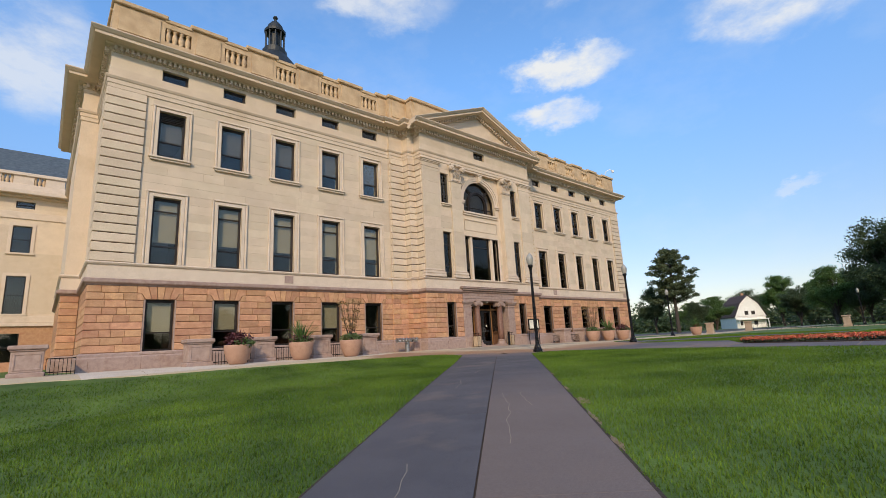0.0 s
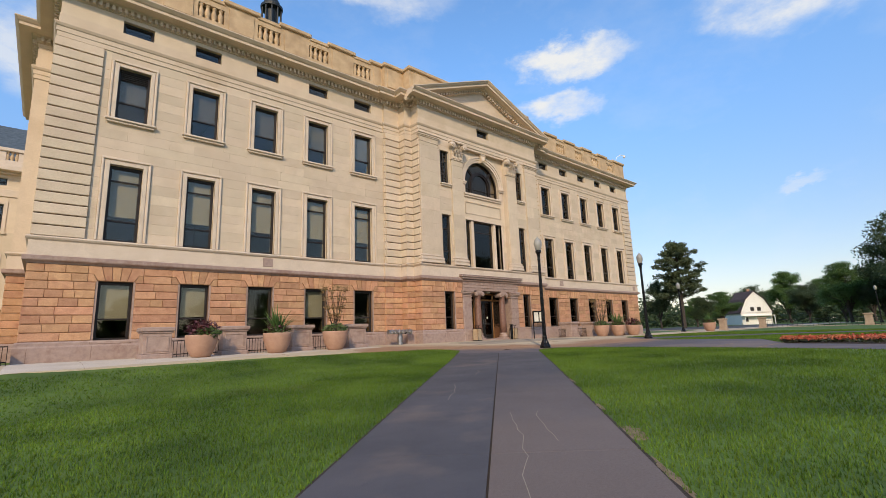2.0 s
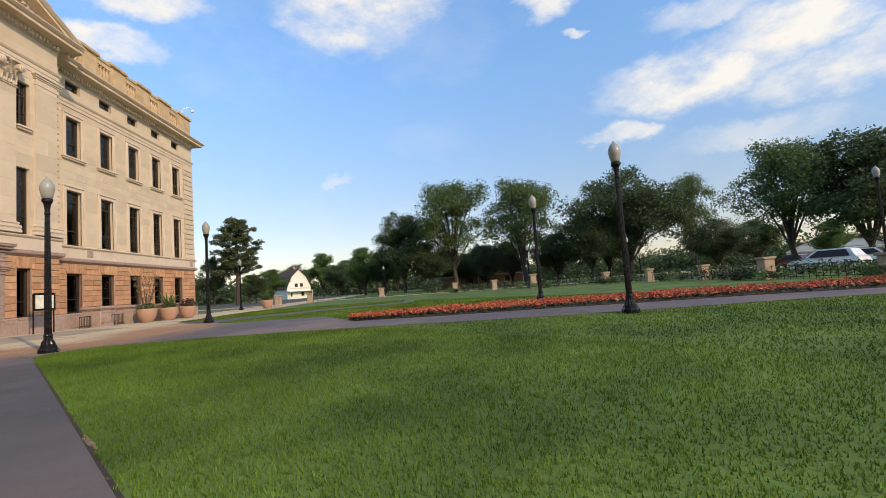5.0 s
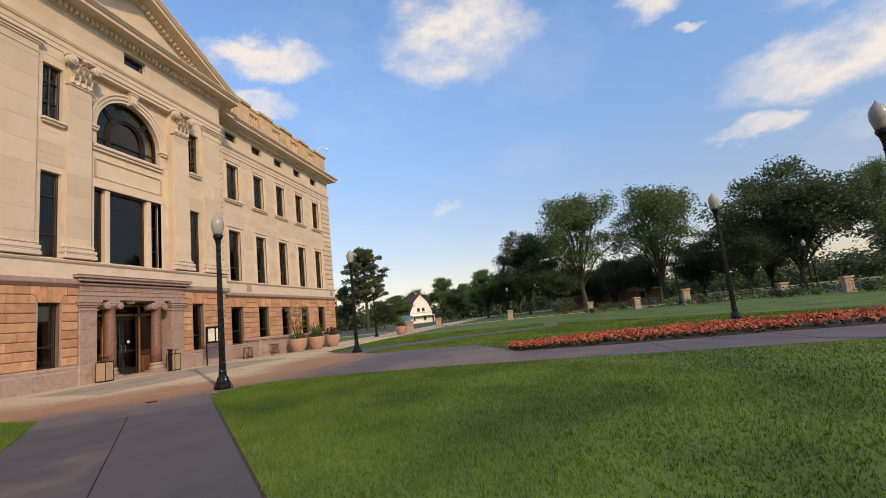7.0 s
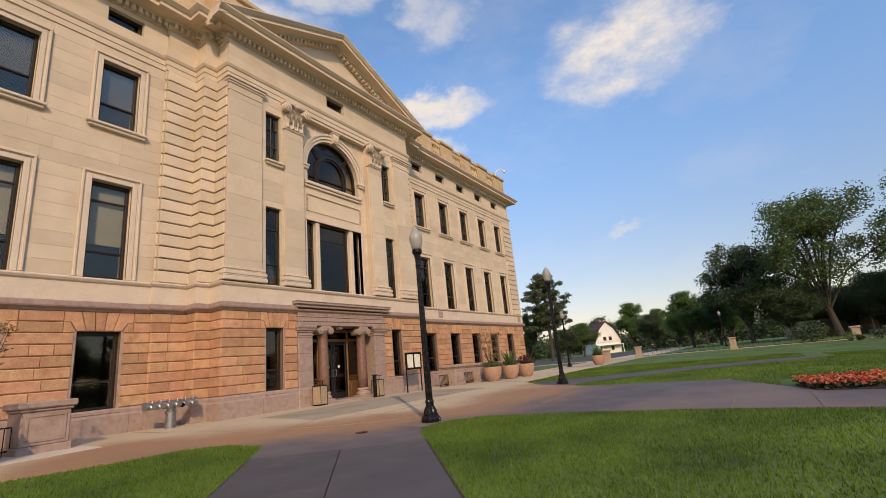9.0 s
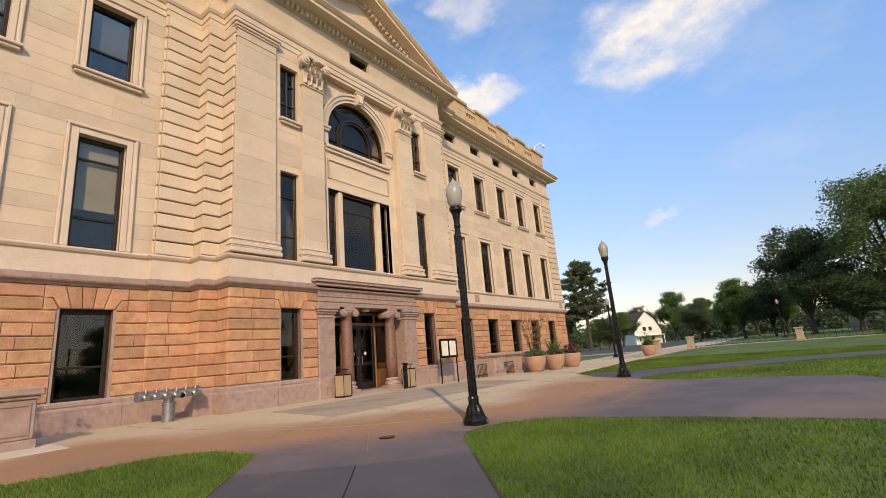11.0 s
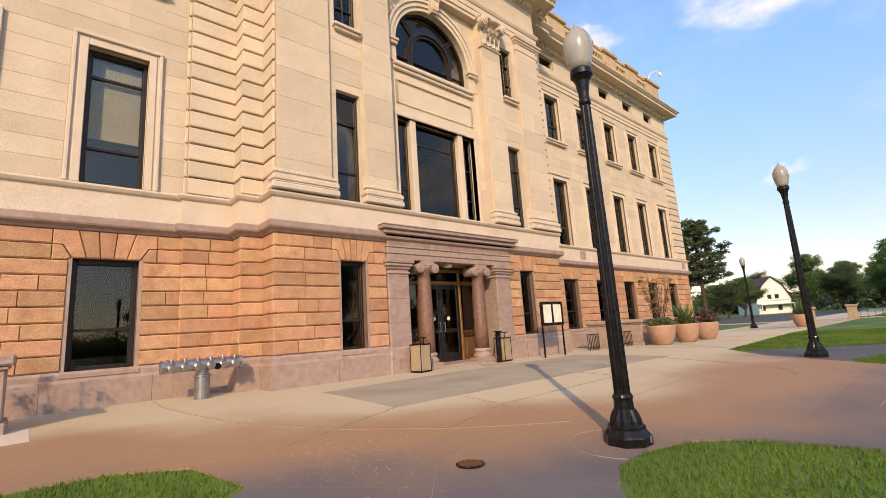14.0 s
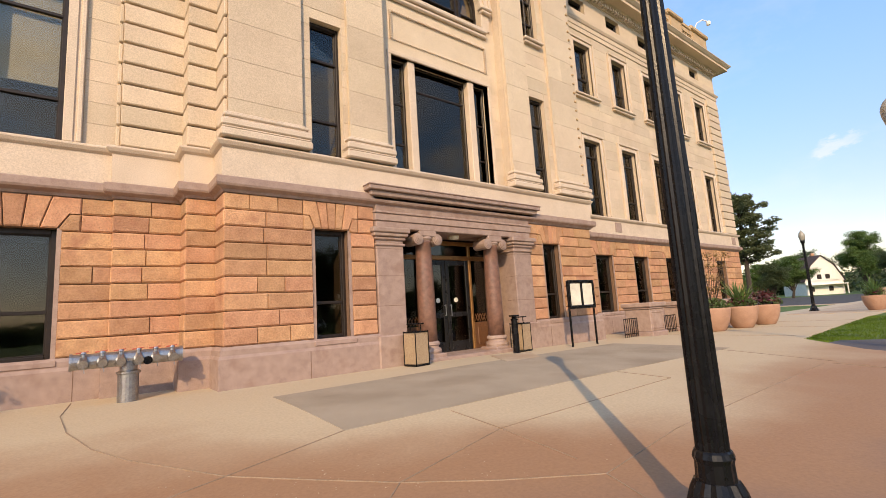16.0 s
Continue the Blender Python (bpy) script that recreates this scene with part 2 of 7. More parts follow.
CONC_DARK = mat("older grey concrete paving", (0.36, 0.30, 0.225), (0.31, 0.26, 0.195), 1.3, 0.9, 0.15, 70, stain=(0.22, 0.17, 0.12), stain_scale=0.7, stain_cut=(0.5, 0.8))
JOINT = mat("paving joint", (0.33, 0.24, 0.165), None, 3, 0.95, 0)
BRASS = mat("bronze door trim", (0.33, 0.17, 0.06), (0.22, 0.11, 0.04), 6, 0.45, 0.05, metal=0.5)
WOOD = mat("brown stained wood", (0.16, 0.07, 0.03), (0.10, 0.045, 0.02), 8, 0.45, 0.1, stretch=(6, 6, 1))
DOOR_BLACK = mat("black door leaf", (0.014, 0.014, 0.015), None, 4, 0.3, 0.02)
STEEL = mat("galvanised steel", (0.42, 0.42, 0.42), (0.30, 0.30, 0.31), 10, 0.38, 0.08, metal=0.9)
RED = mat("red painted handle", (0.50, 0.10, 0.06), None, 10, 0.5, 0.05)
AGGREGATE = mat("exposed aggregate panel", (0.55, 0.42, 0.27), (0.30, 0.20, 0.12), 70, 0.9, 0.8, 160)
PAPER = mat("cream notice paper", (0.80, 0.76, 0.62), None, 3, 0.8, 0)
GLOBE = mat("frosted lamp globe", (0.33, 0.315, 0.275), (0.30, 0.285, 0.25), 1.2, 0.28, 0, 2.0, coat=0.25)
TERRA = mat("tan planter bowl", (0.42, 0.25, 0.17), (0.36, 0.21, 0.14), 4, 0.8, 0.15)
SOIL = mat("potting soil", (0.05, 0.035, 0.025), None, 20, 0.95, 0.5)
DOME_METAL = mat("dark green-black dome metal", (0.022, 0.026, 0.028), (0.014, 0.017, 0.018), 3, 0.5, 0.1)
ROOF = mat("dark slate roof", (0.10, 0.12, 0.13), (0.06, 0.075, 0.085), 3, 0.6, 0.2)
BARK = mat("tree bark", (0.07, 0.055, 0.042), (0.04, 0.032, 0.026), 6, 0.95, 0.8, stretch=(3, 3, 0.6))
LEAF = mat("broad leaves", (0.138, 0.222, 0.06), (0.084, 0.15, 0.0384), 0.7, 0.6, 0, rand="island", rand_amount=0.35)
LEAF_LIGHT = mat("light elm leaves", (0.13, 0.185, 0.064), (0.08, 0.13, 0.04), 0.7, 0.6, 0, rand="island", rand_amount=0.35)
LEAF_DARK = mat("dark leaves", (0.095, 0.13, 0.055), (0.06, 0.092, 0.04), 0.7, 0.6, 0, rand="island", rand_amount=0.35)
NEEDLE = mat("pine needles", (0.138, 0.162, 0.072), (0.084, 0.108, 0.048), 0.7, 0.7, 0, rand="island", rand_amount=0.35)


def see_through(m, share):
    """Lets a share of the light pass through a thin leaf."""
    nt = m.node_tree
    bsdf, out = nt.nodes["Principled BSDF"], nt.nodes["Material Output"]
    tr, mx = nt.nodes.new("ShaderNodeBsdfTranslucent"), nt.nodes.new("ShaderNodeMixShader")
    nt.links.new(bsdf.inputs["Base Color"].links[0].from_socket, tr.inputs["Color"])
    mx.inputs[0].default_value = share
    nt.links.new(bsdf.outputs[0], mx.inputs[1])
    nt.links.new(tr.outputs[0], mx.inputs[2])
    nt.links.new(mx.outputs[0], out.inputs["Surface"])


for leaf_stuff in (LEAF, LEAF_LIGHT, LEAF_DARK, NEEDLE):
    see_through(leaf_stuff, 0.42)
LEAF_RED = mat("dark red coleus leaves", (0.10, 0.02, 0.025), (0.05, 0.015, 0.02), 12, 0.5, 0, rand="island", rand_amount=0.4)
LEAF_TAN = mat("yellowing twig leaves", (0.26, 0.16, 0.06), (0.16, 0.10, 0.04), 5, 0.6, 0, rand="island", rand_amount=0.35)
PETAL = mat("red begonia petals", (0.50, 0.07, 0.035), (0.46, 0.16, 0.07), 1.5, 0.6, 0, rand="island", rand_amount=0.35)
BED_LEAF = mat("bronze bedding leaves", (0.055, 0.05, 0.022), (0.03, 0.045, 0.015), 4, 0.6, 0, rand="island", rand_amount=0.4)
GRASS_BLADE = mat("grass blades", (0.120, 0.190, 0.022), (0.052, 0.097, 0.012), 0.55, 0.75, 0, spec=0.12, rand="island", rand_amount=0.30, stain=(0.17, 0.185, 0.05), stain_scale=0.22, stain_cut=(0.64, 0.85))
see_through(GRASS_BLADE, 0.15)
LAWN = mat("mown lawn", (0.10, 0.162, 0.023), (0.042, 0.080, 0.011), 0.55, 0.9, 0.35, 35, stain=(0.13, 0.145, 0.042), stain_scale=0.22, stain_cut=(0.64, 0.85))
DRY = mat("dry straw verge", (0.33, 0.27, 0.12), (0.24, 0.19, 0.08), 2, 0.95, 0.4)
DIRT = mat("dry worn soil", (0.26, 0.19, 0.115), (0.17, 0.12, 0.07), 7, 0.95, 0.6, 50)
ASPHALT = mat("grey asphalt", (0.075, 0.07, 0.066), (0.055, 0.052, 0.05), 1, 0.9, 0.2)
WHITE = mat("white clapboard paint", (0.78, 0.76, 0.70), (0.70, 0.68, 0.62), 2, 0.7, 0.05)
SHINGLE = mat("brown shingle roof", (0.085, 0.055, 0.045), (0.06, 0.04, 0.035), 2, 0.9, 0.3)
CAR_WHITE = mat("white car paint", (0.80, 0.80, 0.80), None, 2, 0.25, 0, coat=0.6)
CAR_RED = mat("dark red car paint", (0.22, 0.02, 0.02), None, 2, 0.25, 0, coat=0.6)
RUBBER = mat("tyre rubber", (0.02, 0.02, 0.02), None, 6, 0.9, 0.1)
PILLAR = mat("tan stone fence pillar", (0.42, 0.31, 0.215), (0.33, 0.24, 0.165), 4, 0.9, 0.3)


PATH_L = mat("dark slate-grey paving", (0.088, 0.081, 0.088), (0.068, 0.064, 0.071), 1.0, 0.78, 0.25, 75,
             stain=(0.15, 0.118, 0.105), stain_scale=0.8, stain_cut=(0.56, 0.74), rand="object", rand_amount=0.08)
PATH_R = mat("brown-stained slate paving", (0.088, 0.081, 0.088), (0.070, 0.066, 0.073), 1.0, 0.80, 0.25, 75,
             stain=(0.13, 0.105, 0.098), stain_scale=0.5, stain_cut=(0.54, 0.74), rand="object", rand_amount=0.06)


def rust_fade(m, colour, lo, hi):
    """A rusty brown stain that fades out along the diagonal path."""
    nt = m.node_tree
    N, L = nt.nodes.new, nt.links.new
    bsdf = nt.nodes["Principled BSDF"]
    base = bsdf.inputs["Base Color"].links[0].from_socket
    geo, dot, ns, ad = N("ShaderNodeNewGeometry"), N("ShaderNodeVectorMath"), N("ShaderNodeTexNoise"), N("ShaderNodeMath")
    dot.operation, ad.operation = "DOT_PRODUCT", "MULTIPLY_ADD"
    dot.inputs[1].default_value = (0.733, 0.680, 0)
    L(geo.outputs["Position"], dot.inputs[0])
    L(geo.outputs["Position"], ns.inputs["Vector"])
    ns.inputs["Scale"].default_value, ns.inputs["Detail"].default_value = 0.7, 6
    L(ns.outputs["Fac"], ad.inputs[0])
    ad.inputs[1].default_value = 6.0
    L(dot.outputs["Value"], ad.inputs[2])
    r, mul, mx = N("ShaderNodeMapRange"), N("ShaderNodeMix"), N("ShaderNodeMix")
    L(ad.outputs[0], r.inputs["Value"])
    for key, val in (("From Min", lo + 3), ("From Max", hi + 3), ("To Min", 0.62), ("To Max", 0.0)):
        r.inputs[key].default_value = val
    mul.data_type = mx.data_type = "RGBA"
    fine = N("ShaderNodeTexNoise")
    fine.inputs["Scale"].default_value, fine.inputs["Detail"].default_value = 40, 4
    L(geo.outputs["Position"], fine.inputs["Vector"])
    L(fine.outputs["Fac"], mul.inputs["Factor"])
    mul.inputs["A"].default_value, mul.inputs["B"].default_value = (*[c * 0.7 for c in colour], 1), (*[c * 1.3 for c in colour], 1)
    L(r.outputs[0], mx.inputs["Factor"])
    L(base, mx.inputs["A"])
    L(mul.outputs["Result"], mx.inputs["B"])
    L(mx.outputs["Result"], bsdf.inputs["Base Color"])


rust_fade(PATH_R, (0.195, 0.142, 0.112), 9.0, 15.5)


def path_mat():
    """Mauve-grey paving that turns rusty and then pale towards the building."""
    m = mat("stained mauve paving", (0.125, 0.105, 0.108), (0.098, 0.084, 0.09), 1.0, 0.80, 0.10, 75,
            stain=(0.185, 0.135, 0.112), stain_scale=0.28, stain_cut=(0.47, 0.66), rand="object", rand_amount=0.10)
    nt = m.node_tree
    N, L = nt.nodes.new, nt.links.new
    bsdf = nt.nodes["Principled BSDF"]
    base = bsdf.inputs["Base Color"].links[0].from_socket
    geo = N("ShaderNodeNewGeometry")
    sep = N("ShaderNodeSeparateXYZ")
    L(geo.outputs["Position"], sep.inputs[0])
    ns = N("ShaderNodeTexNoise")
    ns.inputs["Scale"].default_value, ns.inputs["Detail"].default_value = 0.4, 5
    L(geo.outputs["Position"], ns.inputs["Vector"])
    ad = N("ShaderNodeMath")
    ad.operation = "MULTIPLY_ADD"
    L(ns.outputs["Fac"], ad.inputs[0])
    ad.inputs[1].default_value = 4.0
    L(sep.outputs["Y"], ad.inputs[2])
    # the brown reaches further in beside the corner of the west lawn
    east, west, both, less = N("ShaderNodeMapRange"), N("ShaderNodeMapRange"), N("ShaderNodeMath"), N("ShaderNodeMath")
    for nd, vals in ((east, (15.5, 22.0, 3.9, -0.8)), (west, (10.0, 14.5, 0.0, 1.0))):
        L(sep.outputs["X"], nd.inputs["Value"])
        for key, val in zip(("From Min", "From Max", "To Min", "To Max"), vals):
            nd.inputs[key].default_value = val
    both.operation, less.operation = "MULTIPLY", "SUBTRACT"
    L(east.outputs[0], both.inputs[0])
    L(west.outputs[0], both.inputs[1])
    L(ad.outputs[0], less.inputs[0])
    L(both.outputs[0], less.inputs[1])
    prev = base
    fine = N("ShaderNodeTexNoise")
    fine.inputs["Scale"].default_value, fine.inputs["Detail"].default_value = 30, 4
    L(geo.outputs["Position"], fine.inputs["Vector"])
    for lo, hi, colour in ((16.2, 18.6, (0.335, 0.19, 0.105)), (19.2, 21.6, (0.52, 0.42, 0.285))):
        r = N("ShaderNodeMapRange")
        r.interpolation_type = "SMOOTHSTEP"
        L(less.outputs[0], r.inputs["Value"])
        r.inputs["From Min"].default_value, r.inputs["From Max"].default_value = lo, hi
        gm = N("ShaderNodeMix")
        gm.data_type, gm.blend_type = "RGBA", "MULTIPLY"
        gm.inputs["Factor"].default_value = 0.35
        gm.inputs["A"].default_value = (*[c * 1.12 for c in colour], 1)
        L(fine.outputs["Fac"], gm.inputs["B"])
        mx = N("ShaderNodeMix")
        mx.data_type = "RGBA"
        L(r.outputs[0], mx.inputs["Factor"])
        L(prev, mx.inputs["A"])
        L(gm.outputs["Result"], mx.inputs["B"])
        prev = mx.outputs["Result"]
    L(prev, bsdf.inputs["Base Color"])
    return m


PAVE = path_mat()


# ---------------------------------------------------------------- mesh helpers
def mesh_of(name, verts, faces, material, smooth=False):
    me = bpy.data.meshes.new(name)
    me.from_pydata([tuple(v) for v in verts], [], faces)
    me.materials.append(material)
    if smooth:
        me.polygons.foreach_set("use_smooth", [True] * len(me.polygons))
    me.update()
    return me


class Geo:
    """Collects verts and faces."""

    def __init__(self):
        self.v, self.f = [], []

    def add(self, verts, faces):
        n = len(self.v)
        self.v += [tuple(p) for p in verts]
        self.f += [tuple(i + n for i in f) for f in faces]
        return self

    def box(self, x0, x1, y0, y1, z0, z1):
        return self.add([(x0, y0, z0), (x1, y0, z0), (x1, y1, z0), (x0, y1, z0), (x0, y0, z1), (x1, y0, z1), (x1, y1, z1), (x0, y1, z1)],
                        [(0, 3, 2, 1), (4, 5, 6, 7), (0, 1, 5, 4), (1, 2, 6, 5), (2, 3, 7, 6), (3, 0, 4, 7)])

    def bbox(self, x0, x1, y0, y1, z0, z1, c=0.02):
        """A box with all its edges cut off at an angle."""
        c = min(c, (x1 - x0) / 2.5, (y1 - y0) / 2.5, (z1 - z0) / 2.5)
        bm = bmesh.new()
        bmesh.ops.create_cube(bm, size=1, matrix=Matrix.Translation(((x0 + x1) / 2, (y0 + y1) / 2, (z0 + z1) / 2)) @ Matrix.Diagonal((x1 - x0, y1 - y0, z1 - z0, 1)))
        bmesh.ops.bevel(bm, geom=bm.edges[:], offset=c, segments=1, affect="EDGES")
        return self.take(bm)

    def take(self, bm):
        bm.verts.ensure_lookup_table()
        self.add([v.co.copy() for v in bm.verts], [tuple(v.index for v in f.verts) for f in bm.faces])
        bm.free()
        return self

    def block(self, x0, x1, z0, z1, y, d, c=0.02):
        """A facing stone on a wall that faces -y: face plane y, proud by d, edges splayed by c."""
        a = [(x0, y, z0), (x1, y, z0), (x1, y, z1), (x0, y, z1)]
        m = [(p[0], y - d + c, p[2]) for p in a]
        u = c * 0.4
        f = [(x0 + u, y - d, z0 + c), (x1 - u, y - d, z0 + c), (x1 - u, y - d, z1 - c), (x0 + u, y - d, z1 - c)]
        return self.add(a + m + f, [(0, 1, 5, 4), (1, 2, 6, 5), (2, 3, 7, 6), (3, 0, 4, 7), (4, 5, 9, 8), (5, 6, 10, 9), (6, 7, 11, 10), (7, 4, 8, 11), (8, 9, 10, 11)])

    def prism(self, poly, y, d, c=0.02):
        """A splayed stone from an (x, z) outline, anticlockwise seen from -y."""
        n = len(poly)
        cx, cz = sum(p[0] for p in poly) / n, sum(p[1] for p in poly) / n
        r = max(math.hypot(p[0] - cx, p[1] - cz) for p in poly)
        k = 1 - 1.6 * c / r
        a = [(p[0], y, p[1]) for p in poly]
        m = [(p[0], y - d + c, p[1]) for p in poly]
        f = [(cx + (p[0] - cx) * k, y - d, cz + (p[1] - cz) * k) for p in poly]
        fs = []
        for o in (0, n):
            fs += [(o + i, o + (i + 1) % n, o + n + (i + 1) % n, o + n + i) for i in range(n)]
        return self.add(a + m + f, fs + [tuple(range(2 * n, 3 * n))])

    def lathe(self, prof, x=0, y=0, z=0, seg=16, flute=0.0, cap=True):
        n = len(self.v)
        for r, h in prof:
            for i in range(seg):
                a = 2 * math.pi * i / seg
                q = r * (1 - flute * (i % 2))
                self.v.append((x + q * math.cos(a), y + q * math.sin(a), z + h))
        for k in range(len(prof) - 1):
            for i in range(seg):
                j = (i + 1) % seg
                self.f.append((n + k * seg + i, n + k * seg + j, n + (k + 1) * seg + j, n + (k + 1) * seg + i))
        if cap:
            self.f.append(tuple(n + i for i in range(seg))[::-1])
            self.f.append(tuple(n + (len(prof) - 1) * seg + i for i in range(seg)))
        return self

    def tube(self, p, q, r0, r1, seg=8):
        p, q = Vector(p), Vector(q)
        t = (q - p).to_track_quat("Z", "Y").to_matrix()
        n = len(self.v)
        for c, r in ((p, r0), (q, r1)):
            for i in range(seg):
                a = 2 * math.pi * i / seg
                self.v.append(tuple(c + t @ Vector((r * math.cos(a), r * math.sin(a), 0))))
        for i in range(seg):
            j = (i + 1) % seg
            self.f.append((n + i, n + j, n + seg + j, n + seg + i))
        self.f.append(tuple(n + i for i in range(seg))[::-1])
        self.f.append(tuple(n + seg + i for i in range(seg)))
        return self

    def mesh(self, name, material, smooth=False):
        return mesh_of(name, self.v, self.f, material, smooth)


def part(name, geo, material, parent, label="", smooth=False, at=(0, 0, 0)):
    me = geo.mesh(name, material, smooth) if isinstance(geo, Geo) else geo
    ob = new(name, me)
    ob.parent = parent
    ob.location = at
    if label:
        ob["label"] = label
    return ob


def thing(name, label, category, at=(0, 0, 0), group="", kind="", turn=0):
    ob = new(name)
    ob.empty_display_size = 0.3
    ob.matrix_basis = pose(*at, 0, 0, turn)
    return tagged(ob, label, category, group, kind)


def setting(name, geo, material, label, category, smooth=False, kind="structure"):
    return tagged(new(name, geo.mesh(name, material, smooth)), label, category, kind=kind)


def sweep(geo, line, profile):
    """Sweeps a profile of (out, z) along a plan line; outward is to the right of the way walked along it."""
    n = len(line)
    offs = []
    for i in range(n):
        dirs = []
        if i > 0:
            dirs.append((Vector(line[i]) - Vector(line[i - 1])).normalized())
        if i < n - 1:
            dirs.append((Vector(line[i + 1]) - Vector(line[i])).normalized())
        norms = [Vector((d.y, -d.x)) for d in dirs]
        if len(norms) == 1:
            offs.append(norms[0])
        else:
            s = norms[0] + norms[1]
            offs.append(s / max(0.3, s.dot(norms[0])))
    k = len(profile)
    verts = [(line[i][0] + offs[i].x * o, line[i][1] + offs[i].y * o, z) for i in range(n) for o, z in profile]
    faces = [(i * k + j, (i + 1) * k + j, (i + 1) * k + j + 1, i * k + j + 1) for i in range(n - 1) for j in range(k - 1)]
    faces += [tuple(range(k)), tuple((n - 1) * k + j for j in range(k))[::-1]]
    return geo.add(verts, faces)


def cells(x0, x1, z0, z1, holes):
    """The rectangle without the holes, as rectangles."""
    zs = sorted({z0, z1, *[min(max(h[k], z0), z1) for h in holes for k in (2, 3)]})
    out = []
    for a, b in zip(zs, zs[1:]):
        if b - a < 1e-4:
            continue
        m = (a + b) / 2
        cut = sorted((max(h[0], x0), min(h[1], x1)) for h in holes if h[2] < m < h[3] and h[1] > x0 and h[0] < x1)
        x = x0
        for p, q in cut:
            if p > x + 1e-4:
                out.append((x, p, a, b))
            x = max(x, q)
        if x1 > x + 1e-4:
            out.append((x, x1, a, b))
    return out


def courses(x0, x1, z0, rows, h, holes, lo, hi, gap, rnd):
    """Stones in courses round the holes."""
    out = []
    for r in range(rows):
        a, b = z0 + r * h, z0 + (r + 1) * h
        runs = [(x0, x1)]
        for hx0, hx1, hz0, hz1 in holes:
            if hz0 < b - 0.06 and hz1 > a + 0.06:
                runs = [s for p, q in runs for s in ((p, min(q, hx0)), (max(p, hx1), q)) if s[1] - s[0] > 0.05]
        for p, q in runs:
            n = max(1, round((q - p) / rnd.uniform(lo, hi)))
            w = (q - p) / n
            edge = [p] + [p + w * (i + rnd.uniform(-0.2, 0.2)) for i in range(1, n)] + [q]
            out += [(e + gap / 5, f - gap / 5, a + gap / 2, b - gap / 2) for e, f in zip(edge, edge[1:])]
    return out


# ---------------------------------------------------------------- the capitol wing: plan and levels
CX = 25.26                                   # the middle of the front
WY, SY, TY, PY, CY = 25.65, 25.50, 24.90, 24.15, 24.45   # faces: wing, strip, step, pavilion, recessed middle bay
X0, X1, X2, X3 = 1.67, 17.65, 18.80, 19.33   # corner, strip, step, pavilion
BASE, ZR, ZB, ZW, ZS = 1.98, 4.95, 5.25, 5.86, 6.03      # base top, rustication top, granite belt, white belt, sill line
Z_ARCH, Z_FRIEZE, Z_DENT, Z_CORN = 14.50, 15.15, 16.45, 17.05
FOOT = 0.9
rnd = random.Random(5)


def mirror(x):
    return 2 * CX - x


WIN_X = [3.83 + 2.936 * k for k in range(5)]
WIN_X += [mirror(x + 1.2) for x in reversed(WIN_X)]
W_GROUND, W_TALL, W_UPPER, W_ATTIC = (1.955, 4.345), (ZS, 9.345), (11.42, 13.87), (15.55, 16.15)
PAV_X = [21.10, mirror(21.88)]

holes_wing, holes_pav = [], []
for x in WIN_X:
    holes_wing += [(x, x + 1.2, *W_GROUND), (x, x + 1.2, *W_TALL), (x, x + 1.2, *W_UPPER), (x, x + 1.2, *W_ATTIC)]
for x in PAV_X:
    holes_pav += [(x, x + 0.78, *W_GROUND), (x, x + 0.78, *W_TALL), (x, x + 0.78, 11.42, 13.72)]
holes_pav += [(CX - 0.6, CX + 0.6, *W_ATTIC), (22.57, mirror(22.57), 0, 4.5)]
MID = (23.02, mirror(23.02), ZS, 14.35)       # the recessed middle bay

# the plan line of the front, from the far left corner round to the far right one
LEFT_SIDE = [(X0, 62.0), (X0, 41.0), (0.9, 41.0), (0.9, 30.3), (X0, 30.3), (X0, WY)]
FRONT = [(X1, WY), (X1, SY), (X2, SY), (X2, TY), (X3, TY), (X3, PY)]
PLAN = LEFT_SIDE + FRONT + [(mirror(x), y) for x, y in reversed(FRONT)] + [(mirror(X0), WY), (mirror(X0), 62.0)]

wall_south = thing("wall_south", "cream limestone and orange sandstone public building front", "building wall", kind="structure")
g, upper = Geo(), Geo()
for x0, x1, y, hs in ((X0, X1, WY, holes_wing), (mirror(X1), mirror(X0), WY, holes_wing), (X1, X2, SY, []), (mirror(X2), mirror(X1), SY, []),
                      (X2, X3, TY, []), (mirror(X3), mirror(X2), TY, []), (X3, mirror(X3), PY, holes_pav + [MID])):
    for a, b, c, d in cells(x0, x1, FOOT, ZR, hs):
        g.box(a, b, y, WY + 0.6, c, d)
    for a, b, c, d in cells(x0, x1, ZR, Z_CORN, hs):
        upper.box(a, b, y, WY + 0.6, c, d)
part("wall_core", g, MORTAR, wall_south)
part("upper_wall_core", upper, LIME, wall_south)

# recessed middle bay with the arched and the triple window
ARC_R, ARC_Z, ARC_B = 1.71, 12.06, 11.26
TRI = (23.48, mirror(23.48), ZS, 9.33)
g = Geo()
arch_pts = [(CX + ARC_R * math.cos(a), ARC_Z + ARC_R * math.sin(a)) for a in [math.pi * i / 28 for i in range(29)]]
for a, b, c, d in cells(MID[0], MID[1], MID[2], ARC_Z, [TRI, (CX - ARC_R, CX + ARC_R, ARC_B, ARC_Z)]):
    g.box(a, b, CY, WY, c, d)
top = MID[3]
for (xa, za), (xb, zb) in zip(arch_pts, arch_pts[1:]):
    g.add([(xa, CY, za), (xb, CY, zb), (xb, CY, top), (xa, CY, top), (xa, CY + 0.6, za), (xb, CY + 0.6, zb)], [(0, 3, 2, 1), (0, 1, 5, 4)])
for xa, xb in ((MID[0], CX - ARC_R), (CX + ARC_R, MID[1])):
    g.box(xa, xb, CY, WY, ARC_Z, top)
